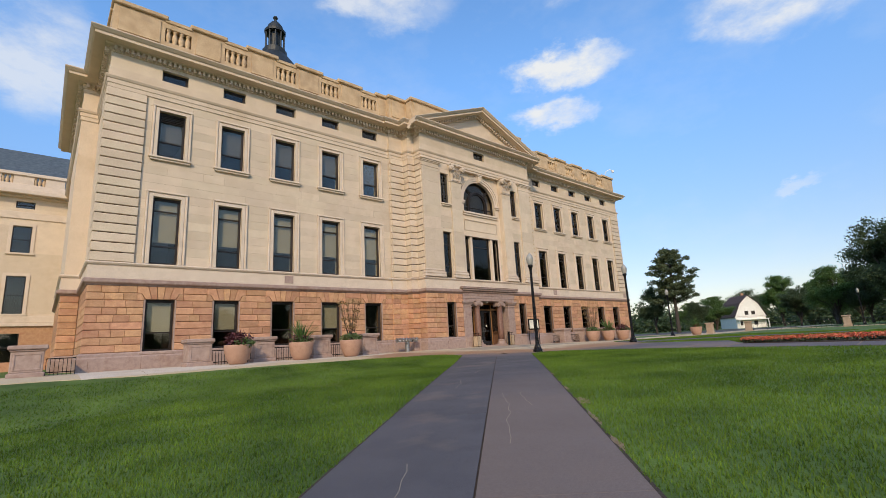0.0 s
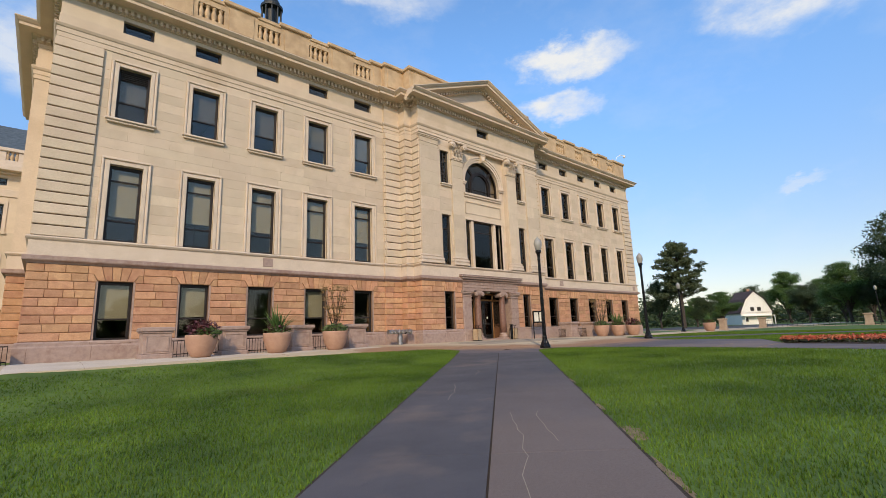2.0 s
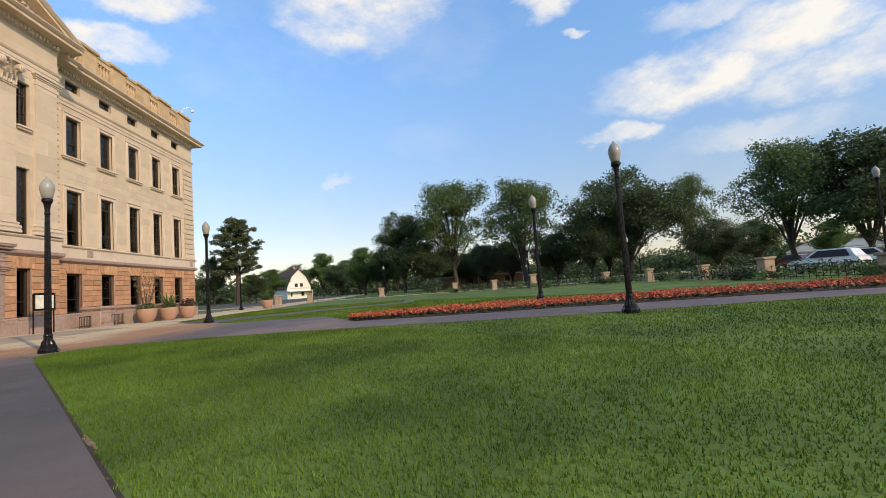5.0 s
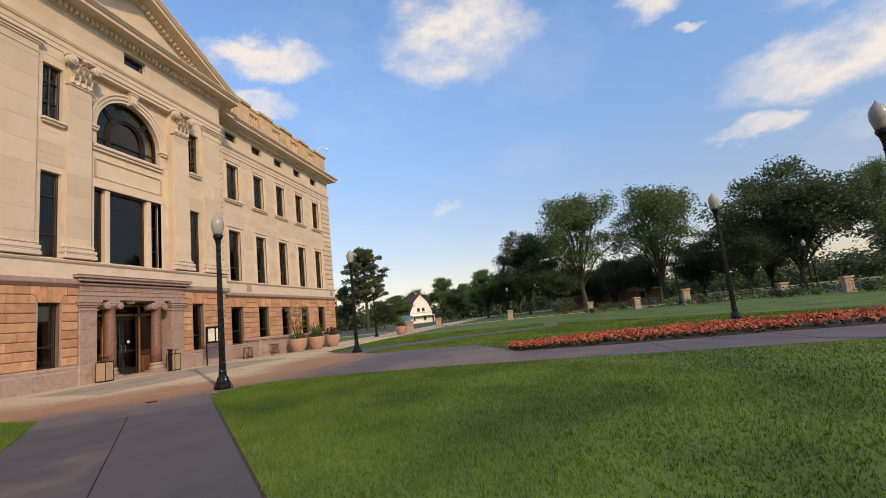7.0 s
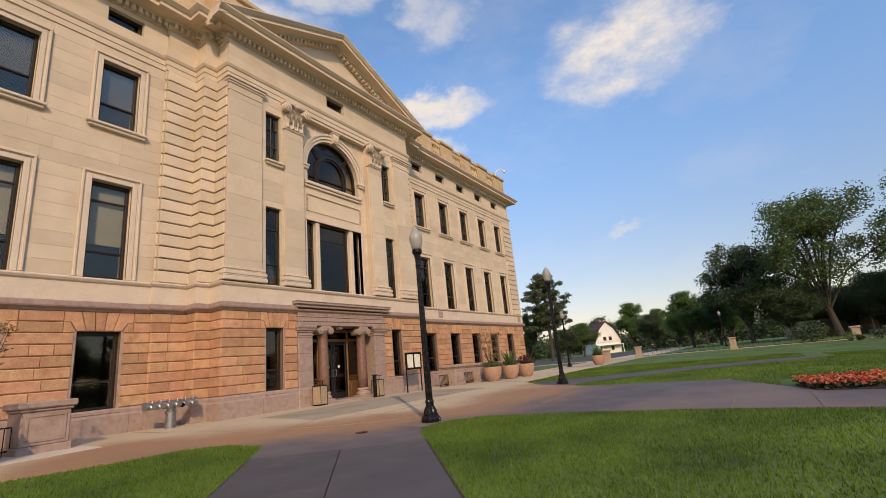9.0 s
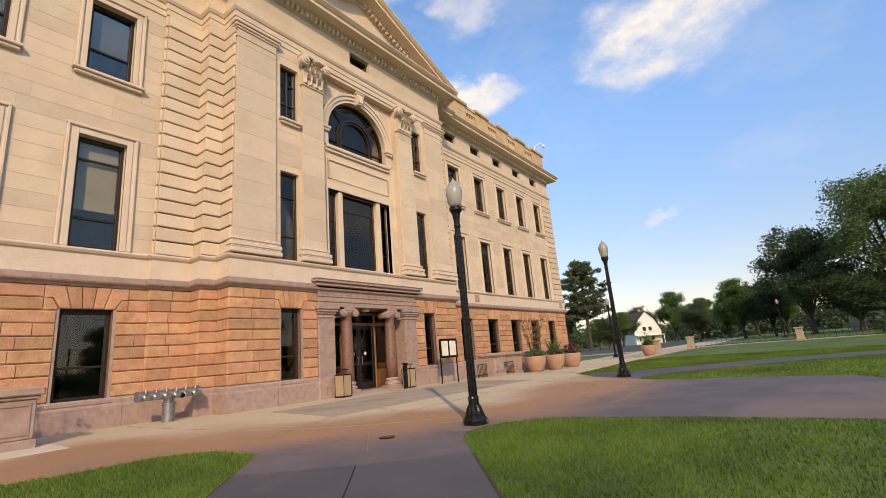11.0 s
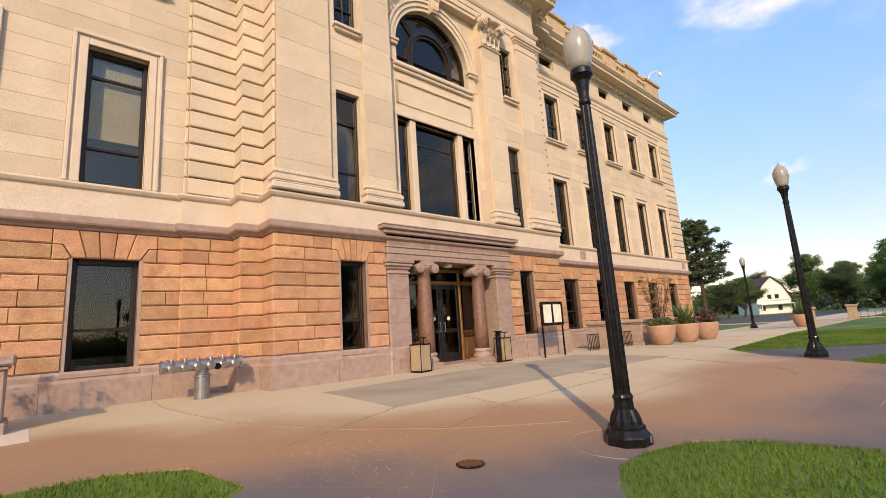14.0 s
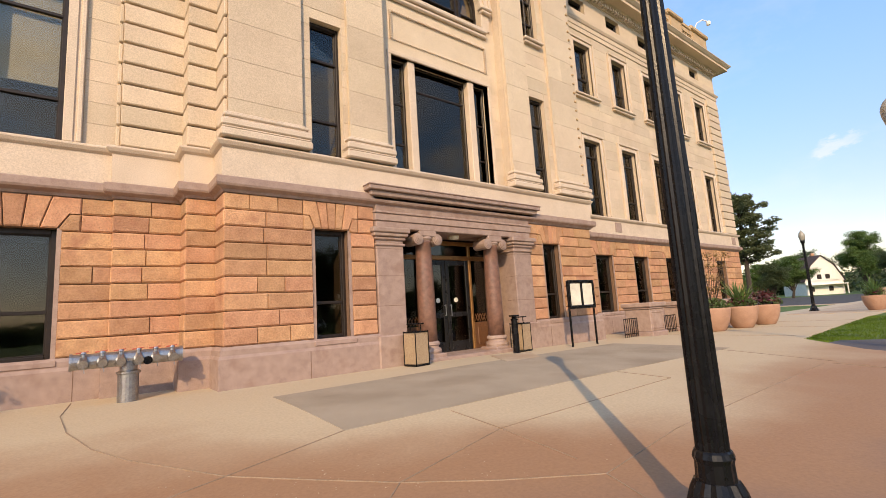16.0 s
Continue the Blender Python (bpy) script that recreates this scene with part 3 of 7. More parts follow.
part("middle_bay_wall", g, LIME, wall_south)

# ---- granite base course
g = Geo()
sweep(g, LEFT_SIDE + FRONT + [(22.57, PY)], [(0.0, FOOT), (0.16, FOOT), (0.16, BASE - 0.22), (0.13, BASE - 0.16), (0.13, BASE - 0.06), (0.10, BASE), (0.0, BASE)])
sweep(g, [(mirror(22.57), PY)] + [(mirror(x), y) for x, y in reversed(FRONT)] + [(mirror(X0), WY), (mirror(X0), 62)],
      [(0.0, FOOT), (0.16, FOOT), (0.16, BASE - 0.22), (0.13, BASE - 0.16), (0.13, BASE - 0.06), (0.10, BASE), (0.0, BASE)])
part("granite_base", g, GRANITE, wall_south, "pinkish grey granite base course")
g = Geo()
for x in [1.9 + 1.9 * i for i in range(25)]:
    yy = WY if x < X1 or x > mirror(X1) else PY
    if X1 < x < X3 + 0.2 or mirror(X3) - 0.2 < x < mirror(X1) or 22.4 < x < mirror(22.4):
        continue
    g.box(x, x + 0.012, yy - 0.163, yy - 0.1, FOOT + 0.2, BASE - 0.22)
part("base_joints", g, MORTAR, wall_south)

# ---- belts, architrave, cornice
g = Geo()
sweep(g, PLAN, [(0.0, ZR), (0.07, ZR), (0.10, ZR + 0.05), (0.20, ZR + 0.10), (0.22, ZR + 0.14), (0.22, ZB - 0.03), (0.16, ZB), (0.0, ZB)])
part("granite_belt", g, GRANITE, wall_south, "weathered granite belt course")
g = Geo()
sweep(g, PLAN, [(0.0, ZB), (0.10, ZB), (0.10, ZW - 0.02), (0.16, ZW + 0.02), (0.20, ZW + 0.08), (0.20, ZW + 0.11), (0.12, ZW + 0.15), (0.06, ZS - 0.004), (-0.02, ZS - 0.004)])
part("sill_belt", g, LIME_PALE, wall_south, "pale limestone sill belt")
g = Geo()
sweep(g, PLAN, [(0.0, Z_ARCH - 0.02), (0.05, Z_ARCH), (0.05, Z_ARCH + 0.20), (0.08, Z_ARCH + 0.22), (0.08, Z_ARCH + 0.42), (0.12, Z_ARCH + 0.45),
                (0.17, Z_ARCH + 0.55), (0.17, Z_ARCH + 0.60), (0.03, Z_FRIEZE), (0.0, Z_FRIEZE)])
part("architrave", g, LIME, wall_south)
g = Geo()
sweep(g, PLAN, [(-0.02, Z_FRIEZE - 0.05), (0.03, Z_FRIEZE - 0.05), (0.03, W_ATTIC[0]), (-0.02, W_ATTIC[0])])
sweep(g, PLAN, [(-0.02, W_ATTIC[1]), (0.03, W_ATTIC[1]), (0.03, Z_DENT - 0.1), (-0.02, Z_DENT - 0.1)])
hx = sorted([(x, x + 1.2) for x in WIN_X] + [(CX - 0.6, CX + 0.6)])
for x0, x1, y in ((X0, X1, WY), (mirror(X1), mirror(X0), WY), (X1, X2, SY), (mirror(X2), mirror(X1), SY), (X2, X3, TY), (mirror(X3), mirror(X2), TY), (X3, mirror(X3), PY)):
    for a, b, c, d in cells(x0, x1, W_ATTIC[0], W_ATTIC[1], [(p, q, 15, 17) for p, q in hx]):
        g.box(a, b, y - 0.03, y + 0.01, c, d)
part("frieze", g, LIME, wall_south)
CORNICE = [(0.0, Z_DENT - 0.12), (0.08, Z_DENT - 0.10), (0.10, Z_DENT), (0.10, Z_DENT + 0.13), (0.26, Z_DENT + 0.15), (0.30, Z_DENT + 0.22), (0.74, Z_DENT + 0.24),
           (0.74, Z_DENT + 0.38), (0.80, Z_DENT + 0.41), (0.92, Z_DENT + 0.53), (0.92, Z_DENT + 0.58), (0.10, Z_CORN + 0.03), (-0.3, Z_CORN + 0.03)]
g = Geo()
sweep(g, PLAN, CORNICE)
part("cornice", g, LIME, wall_south, "deep moulded limestone cornice")
g = Geo()
for (ax, ay), (bx, by) in zip(PLAN[1:-1], PLAN[2:]):
    d = Vector((bx - ax, by - ay))
    ln = d.length
    d.normalize()
    nrm = Vector((d.y, -d.x))
    for i in range(max(1, int(min(ln, 30) / 0.23))):
        c = Vector((ax, ay)) + d * (0.12 + 0.23 * i) + nrm * 0.17
        if abs(d.x) > 0.5:
            g.box(c.x - 0.06, c.x + 0.06, c.y - 0.095, c.y + 0.075, Z_DENT - 0.06, Z_DENT + 0.14)
        else:
            g.box(c.x - 0.095, c.x + 0.075, c.y - 0.06, c.y + 0.06, Z_DENT - 0.06, Z_DENT + 0.14)
tagged(part("dentils", g, LIME_PALE, wall_south), kind="stuff")

# ---- pediment over the pavilion
PED_Y, PED_X, APEX = PY - 0.92, X3 - 0.92, 19.75
ped = thing("pediment", "triangular limestone pediment over the entrance pavilion", "pediment", kind="structure")
g = Geo()
z0 = Z_CORN - 0.05
g.add([(PED_X + 0.6, PY - 0.02, z0), (mirror(PED_X + 0.6), PY - 0.02, z0), (CX, PY - 0.02, APEX - 0.45)], [(0, 1, 2)])
part("tympanum", g, LIME, ped)
for s in (1, -1):
    g = Geo()
    ex, ez, ax, az = PED_X, z0 - 0.02, CX, APEX
    dx, dz = ax - ex, az - ez
    ln = math.hypot(dx, dz)
    ux, uz = dx / ln, dz / ln
    prof = [(0.0, -0.62), (0.10, -0.60), (0.12, -0.46), (0.30, -0.43), (0.34, -0.36), (0.76, -0.34), (0.76, -0.20), (0.83, -0.16), (0.94, -0.03), (0.94, 0.02), (-0.5, 0.02)]
    verts = []
    for t, (px, pz) in ((0, (ex, ez)), (1, (ax, az))):
        for o, h in prof:
            sh = 0 if t else min(0, h) * 0.0
            verts.append((px if s > 0 else mirror(px), PY - o, pz + h * 1.0 + sh))
    k = len(prof)
    g.add(verts, [(j, k + j, k + j + 1, j + 1) if s > 0 else (j + 1, k + j + 1, k + j, j) for j in range(k - 1)] + [tuple(range(k))])
    part("raking_cornice", g, LIME, ped)
    g = Geo()
    for i in range(26):
        t = (i + 1.5) / 28
        x, z = ex + dx * t, ez + dz * t - 0.46
        x = x if s > 0 else mirror(x)
        g.box(x - 0.07, x + 0.07, PY - 0.28, PY - 0.05, z - 0.16, z + 0.03)
    part("raking_dentils", g, LIME_PALE, ped)

# ---- parapet
parapet = thing("parapet", "weathered limestone parapet with balustrade panels on the roof edge", "parapet", kind="structure")
PZ0, PZ1 = Z_CORN, 19.30
BAL = Geo().lathe([(0.125, 0), (0.125, 0.06), (0.085, 0.10), (0.135, 0.24), (0.145, 0.34), (0.11, 0.50), (0.075, 0.64), (0.10, 0.70), (0.125, 0.74), (0.125, 0.80)], seg=10).mesh("baluster", LIME_OLD, True)


def parapet_run(x0, x1, y, groups):
    holes = [(c - 0.62, c + 0.62, PZ0 + 0.80, PZ0 + 1.60) for c in groups]
    g = Geo()
    for a, b, c, d in cells(x0, x1, PZ0, PZ1 - 0.22, holes):
        g.box(a, b, y, y + 0.5, c, d)
    g.box(x0, x1, y - 0.05, y + 0.55, PZ0, PZ0 + 0.35)
    part("parapet_wall", g, LIME_OLD, parapet)
    edges = sorted([x0] + [e for c in groups for e in (c - 0.62, c + 0.62)] + [x1])
    g = Geo()
    for i in range(len(edges) - 1):
        a, b = edges[i], edges[i + 1]
        if i % 2 == 0 and b - a > 0.5:
            g.bbox(a - 0.10, b + 0.10, y - 0.14, y + 0.62, PZ1 - 0.24, PZ1, 0.04)
            g.block(a + 0.22, b - 0.22, PZ0 + 0.6, PZ1 - 0.38, y + 0.001, 0.05, 0.02)
        else:
            g.bbox(a - 0.02, b + 0.02, y - 0.06, y + 0.5, PZ1 - 0.36, PZ1 - 0.14, 0.03)
    part("coping", g, LIME_OLD, parapet)
    for c in groups:
        for k in range(4):
            part("baluster", BAL, LIME_OLD, parapet, at=(c - 0.46 + 0.307 * k, y + 0.15, PZ0 + 0.80))
        part("baluster_backing", Geo().box(c - 0.64, c + 0.64, y + 0.34, y + 0.44, PZ0 + 0.78, PZ0 + 1.62), LIME_OLD, parapet)


parapet_run(X0 - 0.1, X1, WY + 0.02, [x + 0.6 for x in WIN_X[:5]])
parapet_run(mirror(X1), mirror(X0) + 0.1, WY + 0.02, [x + 0.6 for x in WIN_X[5:]])
parapet_run(X1 - 0.0, X2 + 0.35, SY - 0.13, [])
parapet_run(mirror(X2) - 0.35, mirror(X1), SY - 0.13, [])
parapet_run(X2 + 0.35, mirror(X2) - 0.35, TY - 0.2, [])
g = Geo()
for x in (X2 + 0.34, mirror(X2) - 0.54):
    g.box(x, x + 0.2, TY - 0.19, SY + 0.36, PZ0, PZ1 - 0.22)
    g.bbox(x - 0.1, x + 0.3, TY - 0.3, SY + 0.46, PZ1 - 0.235, PZ1 - 0.005, 0.04)
part("parapet_return", g, LIME_OLD, parapet)
g = Geo()
for y0 in (26.2, 30.0, 33.8, 37.6, 41.4):
    g.box(X0 - 0.1, X0 + 0.4, y0, y0 + 3.9, PZ0, PZ1 - 0.2)
    g.bbox(X0 - 0.2, X0 + 0.5, y0 + 0.2, y0 + 2.2, PZ1 - 0.24, PZ1, 0.04)
part("side_parapet", g, LIME_OLD, parapet)

# ---- rusticated ground floor
BLOCKS = {}


def stone(parent, x0, x1, z0, z1, y, d, c, material, name):
    key = (round(x1 - x0, 2), round(z1 - z0, 3), d, c, material.name)
    if key not in BLOCKS:
        w, h = key[0], z1 - z0
        BLOCKS[key] = Geo().block(-w / 2, w / 2, -h / 2, h / 2, 0, d, c).mesh(name, material)
    part(name, BLOCKS[key], material, parent, at=((x0 + x1) / 2, y, (z0 + z1) / 2))


RH = (ZR - BASE) / 9
far_rust = Geo()
NEAR = (13.0, 31.4)
count = 0
for x0, x1, y, wins in ((X0, X1, WY, WIN_X[:5]), (mirror(X1), mirror(X0), WY, WIN_X[5:]), (X1, X2, SY, []), (mirror(X2), mirror(X1), SY, []),
                        (X2, X3, TY, []), (mirror(X3), mirror(X2), TY, []), (X3, mirror(X3), PY, PAV_X)):
    ww = 0.78 if wins is PAV_X else 1.2
    sp = 0.26 if wins is PAV_X else 0.35
    hs = [(x - 0.07, x + ww + 0.07, 1.9, W_GROUND[1]) for x in wins] + [(x - sp, x + ww + sp, W_GROUND[1], 5.2) for x in wins]
    if wins is PAV_X:
        hs.append((22.55, mirror(22.55), 0, 5.2))
    for a, b, c, d in courses(x0 - (0.05 if x1 - x0 > 0.6 or x0 < CX else 0), x1, BASE, 9, RH, hs, 0.5, 1.15, 0.014, rnd):
        if NEAR[0] < a < NEAR[1] and count < 295:
            stone(wall_south, a, b, c, d, y, 0.06, 0.028, RUST, "stone_block")
            count += 1
        else:
            far_rust.block(a, b, c, d, y, 0.06, 0.028)
    for x in wins:
        xm, zb, zt = x + ww / 2, W_GROUND[1], ZR
        hw = ww / 2 + sp
        z8, z9, e = BASE + 7 * RH + 0.007, BASE + 8 * RH, 0.007
        k = ww / 1.2
        xb, xt = [-0.36 * k, -0.12 * k, 0.12 * k, 0.36 * k], [-0.52 * k, -0.17 * k, 0.17 * k, 0.52 * k]
        zt -= 0.007
        polys = [[(xb[i] + e, zb), (xb[i + 1] - e, zb), (xt[i + 1] - e, zt), (xt[i] + e, zt)] for i in range(3)]
        # the outer wedges turn into the top course; the course below is cut off at a slant
        cut = 0.17 * k
        polys.append([(-ww / 2, zb), (xb[0] - e, zb), (xt[0] - e, zt), (-hw + e, zt), (-hw + e, z9 + e), (-ww / 2 - cut, z9 + e)])
        polys.append([(-hw + e, z8), (-ww / 2 - 0.07, z8), (-ww / 2 - 0.03, zb), (-ww / 2 - cut - 0.01, z9 - e), (-hw + e, z9 - e)])
        polys += [[(-px, pz) for px, pz in reversed(p)] for p in polys[3:5]]
        for p in polys:
            part("voussoir", Geo().prism([(xm + px, pz) for px, pz in p], y, 0.06, 0.022), RUST, wall_south)
# returns of the steps that face west
for xr, ya, yb in ((X1, WY, SY), (X2, SY, TY), (X3, TY, PY)):
    for r in range(9):
        za, zb = BASE + r * RH + 0.006, BASE + (r + 1) * RH - 0.006
        far_rust.bbox(xr - 0.058, xr + 0.03, yb - 0.03, ya - 0.062, za, zb, 0.026)
for r in range(9):
    za, zb = BASE + r * RH + 0.006, BASE + (r + 1) * RH - 0.006
    far_rust.bbox(X0 - 0.058, X0 + 0.03, WY - 0.03, 30.2, za, zb, 0.026)
    far_rust.bbox(0.85, X0 - 0.07, 30.24, 30.4, za, zb, 0.026)
    far_rust.bbox(0.84, 0.93, 30.26, 41.0, za, zb, 0.026)
tagged(part("far_stone_blocks", far_rust, RUST_FAR, wall_south), kind="stuff")

# ---- limestone ashlar and quoins above
AH = (Z_ARCH - ZS) / 19
far_ash = Geo()
count = 0
PIERS = [(X3, 20.86, PY - 0.12), (22.0, 23.02, PY - 0.12), (mirror(23.02), mirror(22.0), PY - 0.12), (mirror(20.86), mirror(X3), PY - 0.12)]
ash = [(3.26, X1, WY, [(x - 0.30, x + 1.50, ZS - 0.1, 9.345 + 0.30) for x in WIN_X[:5]] + [(x - 0.30, x + 1.50, 11.42 - 0.22, 13.87 + 0.26) for x in WIN_X[:5]]),
       (mirror(X1), mirror(3.26), WY, [(x - 0.30, x + 1.50, ZS - 0.1, 9.345 + 0.30) for x in WIN_X[5:]] + [(x - 0.30, x + 1.50, 11.42 - 0.22, 13.87 + 0.26) for x in WIN_X[5:]]),
       (20.86, 22.0, PY, [(PAV_X[0], PAV_X[0] + 0.78, ZS - 0.1, 9.345), (PAV_X[0], PAV_X[0] + 0.78, 11.42, 13.72)]),
       (mirror(22.0), mirror(20.86), PY, [(PAV_X[1], PAV_X[1] + 0.78, ZS - 0.1, 9.345), (PAV_X[1], PAV_X[1] + 0.78, 11.42, 13.72)])]
PIER_RUNS = [(p[0], p[1]) for p in PIERS]
for x0, x1, y in PIERS:
    far_ash.box(x0 + 0.02, x1 - 0.02, y + 0.012, PY + 0.02, ZS, Z_ARCH)
    ash.append((x0, x1, y + 0.012, []))
for x0, x1, y, hs in ash:
    for a, b, c, d in courses(x0, x1, ZS, 10 if (x0, x1) in PIER_RUNS else 19, AH * 1.9 if (x0, x1) in PIER_RUNS else AH, hs, 1.0, 1.9, 0.005, rnd):
        if 12.5 < a < 29.5 and d < 11.2 and count < 290:
            stone(wall_south, a, b, c, d, y, 0.010, 0.003, LIME_BLOCK, "ashlar_block")
            count += 1
        else:
            far_ash.block(a, b, c, d, y, 0.010, 0.003)
for a, b, c, d in courses(MID[0], MID[1], ZS, 7, AH, [(TRI[0] - 0.05, TRI[1] + 0.05, ZS - 0.1, 9.345)], 1.0, 1.9, 0.007, rnd):
    far_ash.block(a, b, c, d, CY, 0.006, 0.003)
tagged(part("far_ashlar_blocks", far_ash, LIME, wall_south), kind="stuff")
# dark strips in the quoin grooves paint the shade that falls there
quoins, groove_shade = Geo(), Geo()
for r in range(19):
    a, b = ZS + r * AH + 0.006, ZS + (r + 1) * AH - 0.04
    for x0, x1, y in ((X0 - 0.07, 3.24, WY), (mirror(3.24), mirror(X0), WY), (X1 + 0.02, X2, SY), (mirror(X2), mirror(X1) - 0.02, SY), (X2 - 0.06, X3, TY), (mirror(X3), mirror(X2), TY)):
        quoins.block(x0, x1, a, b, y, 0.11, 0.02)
        groove_shade.box(x0 + 0.03, x1 - 0.01, y - 0.012, y, b - 0.005, b + 0.05)
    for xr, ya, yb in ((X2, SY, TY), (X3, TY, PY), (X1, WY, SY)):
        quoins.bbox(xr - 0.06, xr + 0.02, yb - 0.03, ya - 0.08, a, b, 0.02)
        groove_shade.box(xr - 0.012, xr, yb, ya - 0.1, b - 0.005, b + 0.05)
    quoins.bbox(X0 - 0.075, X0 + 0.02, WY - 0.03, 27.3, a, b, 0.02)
part("quoin_joints", groove_shade, GROOVE, wall_south, "dark grooves between the quoins, shade and dirt in the colour")
tagged(part("quoins", quoins, LIME, wall_south, "deeply grooved limestone quoins"), kind="stuff")
# side pavilion on the west end, plain piers
g = Geo()
g.box(0.9, X0, 30.3, 41, FOOT, Z_CORN)
g.box(X0, X0 + 0.6, WY + 0.6, 62, FOOT, Z_CORN)
g.box(mirror(X0) - 0.6, mirror(X0), WY + 0.6, 62, FOOT, Z_CORN)
g.box(X0, mirror(X0), 61.5, 62, FOOT, Z_CORN)
part("side_walls", g, LIME, wall_south)

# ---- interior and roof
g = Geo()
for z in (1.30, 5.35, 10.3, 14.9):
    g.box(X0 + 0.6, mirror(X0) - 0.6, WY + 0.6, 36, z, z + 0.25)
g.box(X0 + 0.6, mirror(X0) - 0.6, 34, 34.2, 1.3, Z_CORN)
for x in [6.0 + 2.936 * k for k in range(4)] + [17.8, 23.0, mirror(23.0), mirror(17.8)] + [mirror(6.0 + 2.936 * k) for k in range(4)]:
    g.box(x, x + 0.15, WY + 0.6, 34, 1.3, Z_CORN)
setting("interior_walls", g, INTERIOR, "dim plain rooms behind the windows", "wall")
g = Geo()
g.box(1.8, mirror(X0) - 0.1, WY + 0.3, 61.8, Z_CORN - 0.1, Z_CORN + 0.1)
g.add([(X3, PY - 0.5, Z_CORN), (CX, PY - 0.5, 19.6), (mirror(X3), PY - 0.5, Z_CORN), (X3, WY + 6, Z_CORN), (CX, WY + 6, 19.6), (mirror(X3), WY + 6, Z_CORN)], [(0, 1, 4, 3), (1, 2, 5, 4)])
setting("roof", g, ROOF, "flat dark roof behind the parapet", "roof")


# ---- windows
def window(i, x, w, z0, z1, y, rail, blind, label, surround=0.0, sill=False, dark=False, louvre=False, mull=False, shade=None):
    """A sash window in an opening on a wall that faces -y."""
    win = thing(f"window_{i}", label, "window", (x + w / 2, y, z0), kind="structure")
    h, hw, d = z1 - z0, w / 2, 0.15
    g = Geo()
    t = 0.085 if w > 1 else 0.07
    for a, b, c, e in ((-hw, -hw + t, 0, h), (hw - t, hw, 0, h), (-hw + t, hw - t, 0, t), (-hw + t, hw - t, h - t - 0.02, h)):
        g.bbox(a, b, d, d + 0.12, c, e, 0.012)
        g.bbox(a if a < -hw + 0.01 else a - 0.025, b if b > hw - 0.01 else b + 0.025, d + 0.05, d + 0.11, c if c < 0.01 else c - 0.025, e if e > h - 0.01 else e + 0.025, 0.008)
    part("window_frame", g, BRONZE, win)
    g = Geo()
    levels = [0] + [h * r for r in rail] + [h]
    for r in rail:
        g.bbox(-hw + t, hw - t, d + 0.02, d + 0.10, h * r - 0.032, h * r + 0.032, 0.008)
    if mull:
        g.bbox(-0.02, 0.02, d + 0.01, d + 0.07, t, h - t, 0.008)
    part("glazing_bar", g, BRONZE, win)
    for a, b in zip(levels, levels[1:]):
        g = Geo().box(-hw + t * 0.8, hw - t * 0.8, d + 0.075, d + 0.081, a + 0.02, b - 0.02)
        p = part("pane", g, GLASS_DARK if dark else GLASS, win)
        p.visible_shadow = False
    if blind:
        g = Geo().box(-hw + 0.03, hw - 0.03, d + 0.16, d + 0.17, h * (1 - blind), h - 0.02)
        g.tube((-hw + 0.03, d + 0.165, h * (1 - blind)), (hw - 0.03, d + 0.165, h * (1 - blind)), 0.015, 0.015, 6)
        part("roller_blind", g, shade or BLIND, win, "half-drawn roller blind, on the upper floor a sheet for the pane's grey reflection")
    if louvre:
        g = Geo()
        for k in range(5):
            g.bbox(-hw + t, hw - t, d - 0.02, d + 0.05, h * 0.80 + k * h * 0.036, h * 0.80 + k * h * 0.036 + 0.035, 0.008)
        part("louvre", g, BRONZE, win)
    if surround:
        s = surround
        g = Geo()
        for q, pr in ((s, 0.045), (s * 0.62, 0.075)):
            lo = 0 if sill else 0
            g.bbox(-hw - q, -hw, -pr, 0.03, lo, h + q, 0.012)
            g.bbox(hw, hw + q, -pr, 0.03, lo, h + q, 0.012)
            g.bbox(-hw, hw, -pr, 0.03, h, h + q, 0.012)
        g.bbox(-hw - s - 0.03, -hw - s + 0.05, -0.10, 0.02, 0, h + s, 0.015)
        g.bbox(hw + s - 0.05, hw + s + 0.03, -0.10, 0.02, 0, h + s, 0.015)
        g.bbox(-hw - s - 0.03, hw + s + 0.03, -0.11, 0.02, h + s - 0.05, h + s + 0.04, 0.015)
        part("stone_surround", g, LIME_PALE, win, "pale moulded stone surround")
    if sill:
        g = Geo()
        e = surround + 0.10 if surround else 0.08
        g.bbox(-hw - e, hw + e, -0.20, 0.12, -0.10, -0.005, 0.02)
        g.bbox(-hw - e + 0.06, hw + e - 0.06, -0.13, 0.03, -0.20, -0.10, 0.02)
        part("window_sill", g, LIME_PALE, win)
    return win


wi = 0
for k, x in enumerate(WIN_X):
    wi += 1
    window(wi, x, 1.2, *W_GROUND, WY, [0.36], (0.66, 0.60, 0.0, 0.62, 0.0, 0.55, 0.6, 0.0, 0.3, 0.0)[k], "ground-floor sash window with dark bronze frame" + (" and cream blind" if k in (0, 5, 6) else ""))
    wi += 1
    window(wi, x, 1.2, *W_TALL, WY, [0.27, 0.80], (0.66, 0.64, 0.66, 0.66, 0.64, 0, 0, 0, 0, 0)[k], "tall first-floor window with pale stone surround", 0.26, dark=k > 4)
    wi += 1
    # the grey sheet here is added for the reflected tone of the upper panes
    window(wi, x, 1.2, *W_UPPER, WY, [0.36], 0.63 if k < 5 else 0.3, "upper-floor sash window with moulded sill", 0.24, True, louvre=k == 0, shade=GREY_SHEET)
    wi += 1
    window(wi, x, 1.2, *W_ATTIC, WY, [], 0, "small dark attic window under the cornice", dark=True)
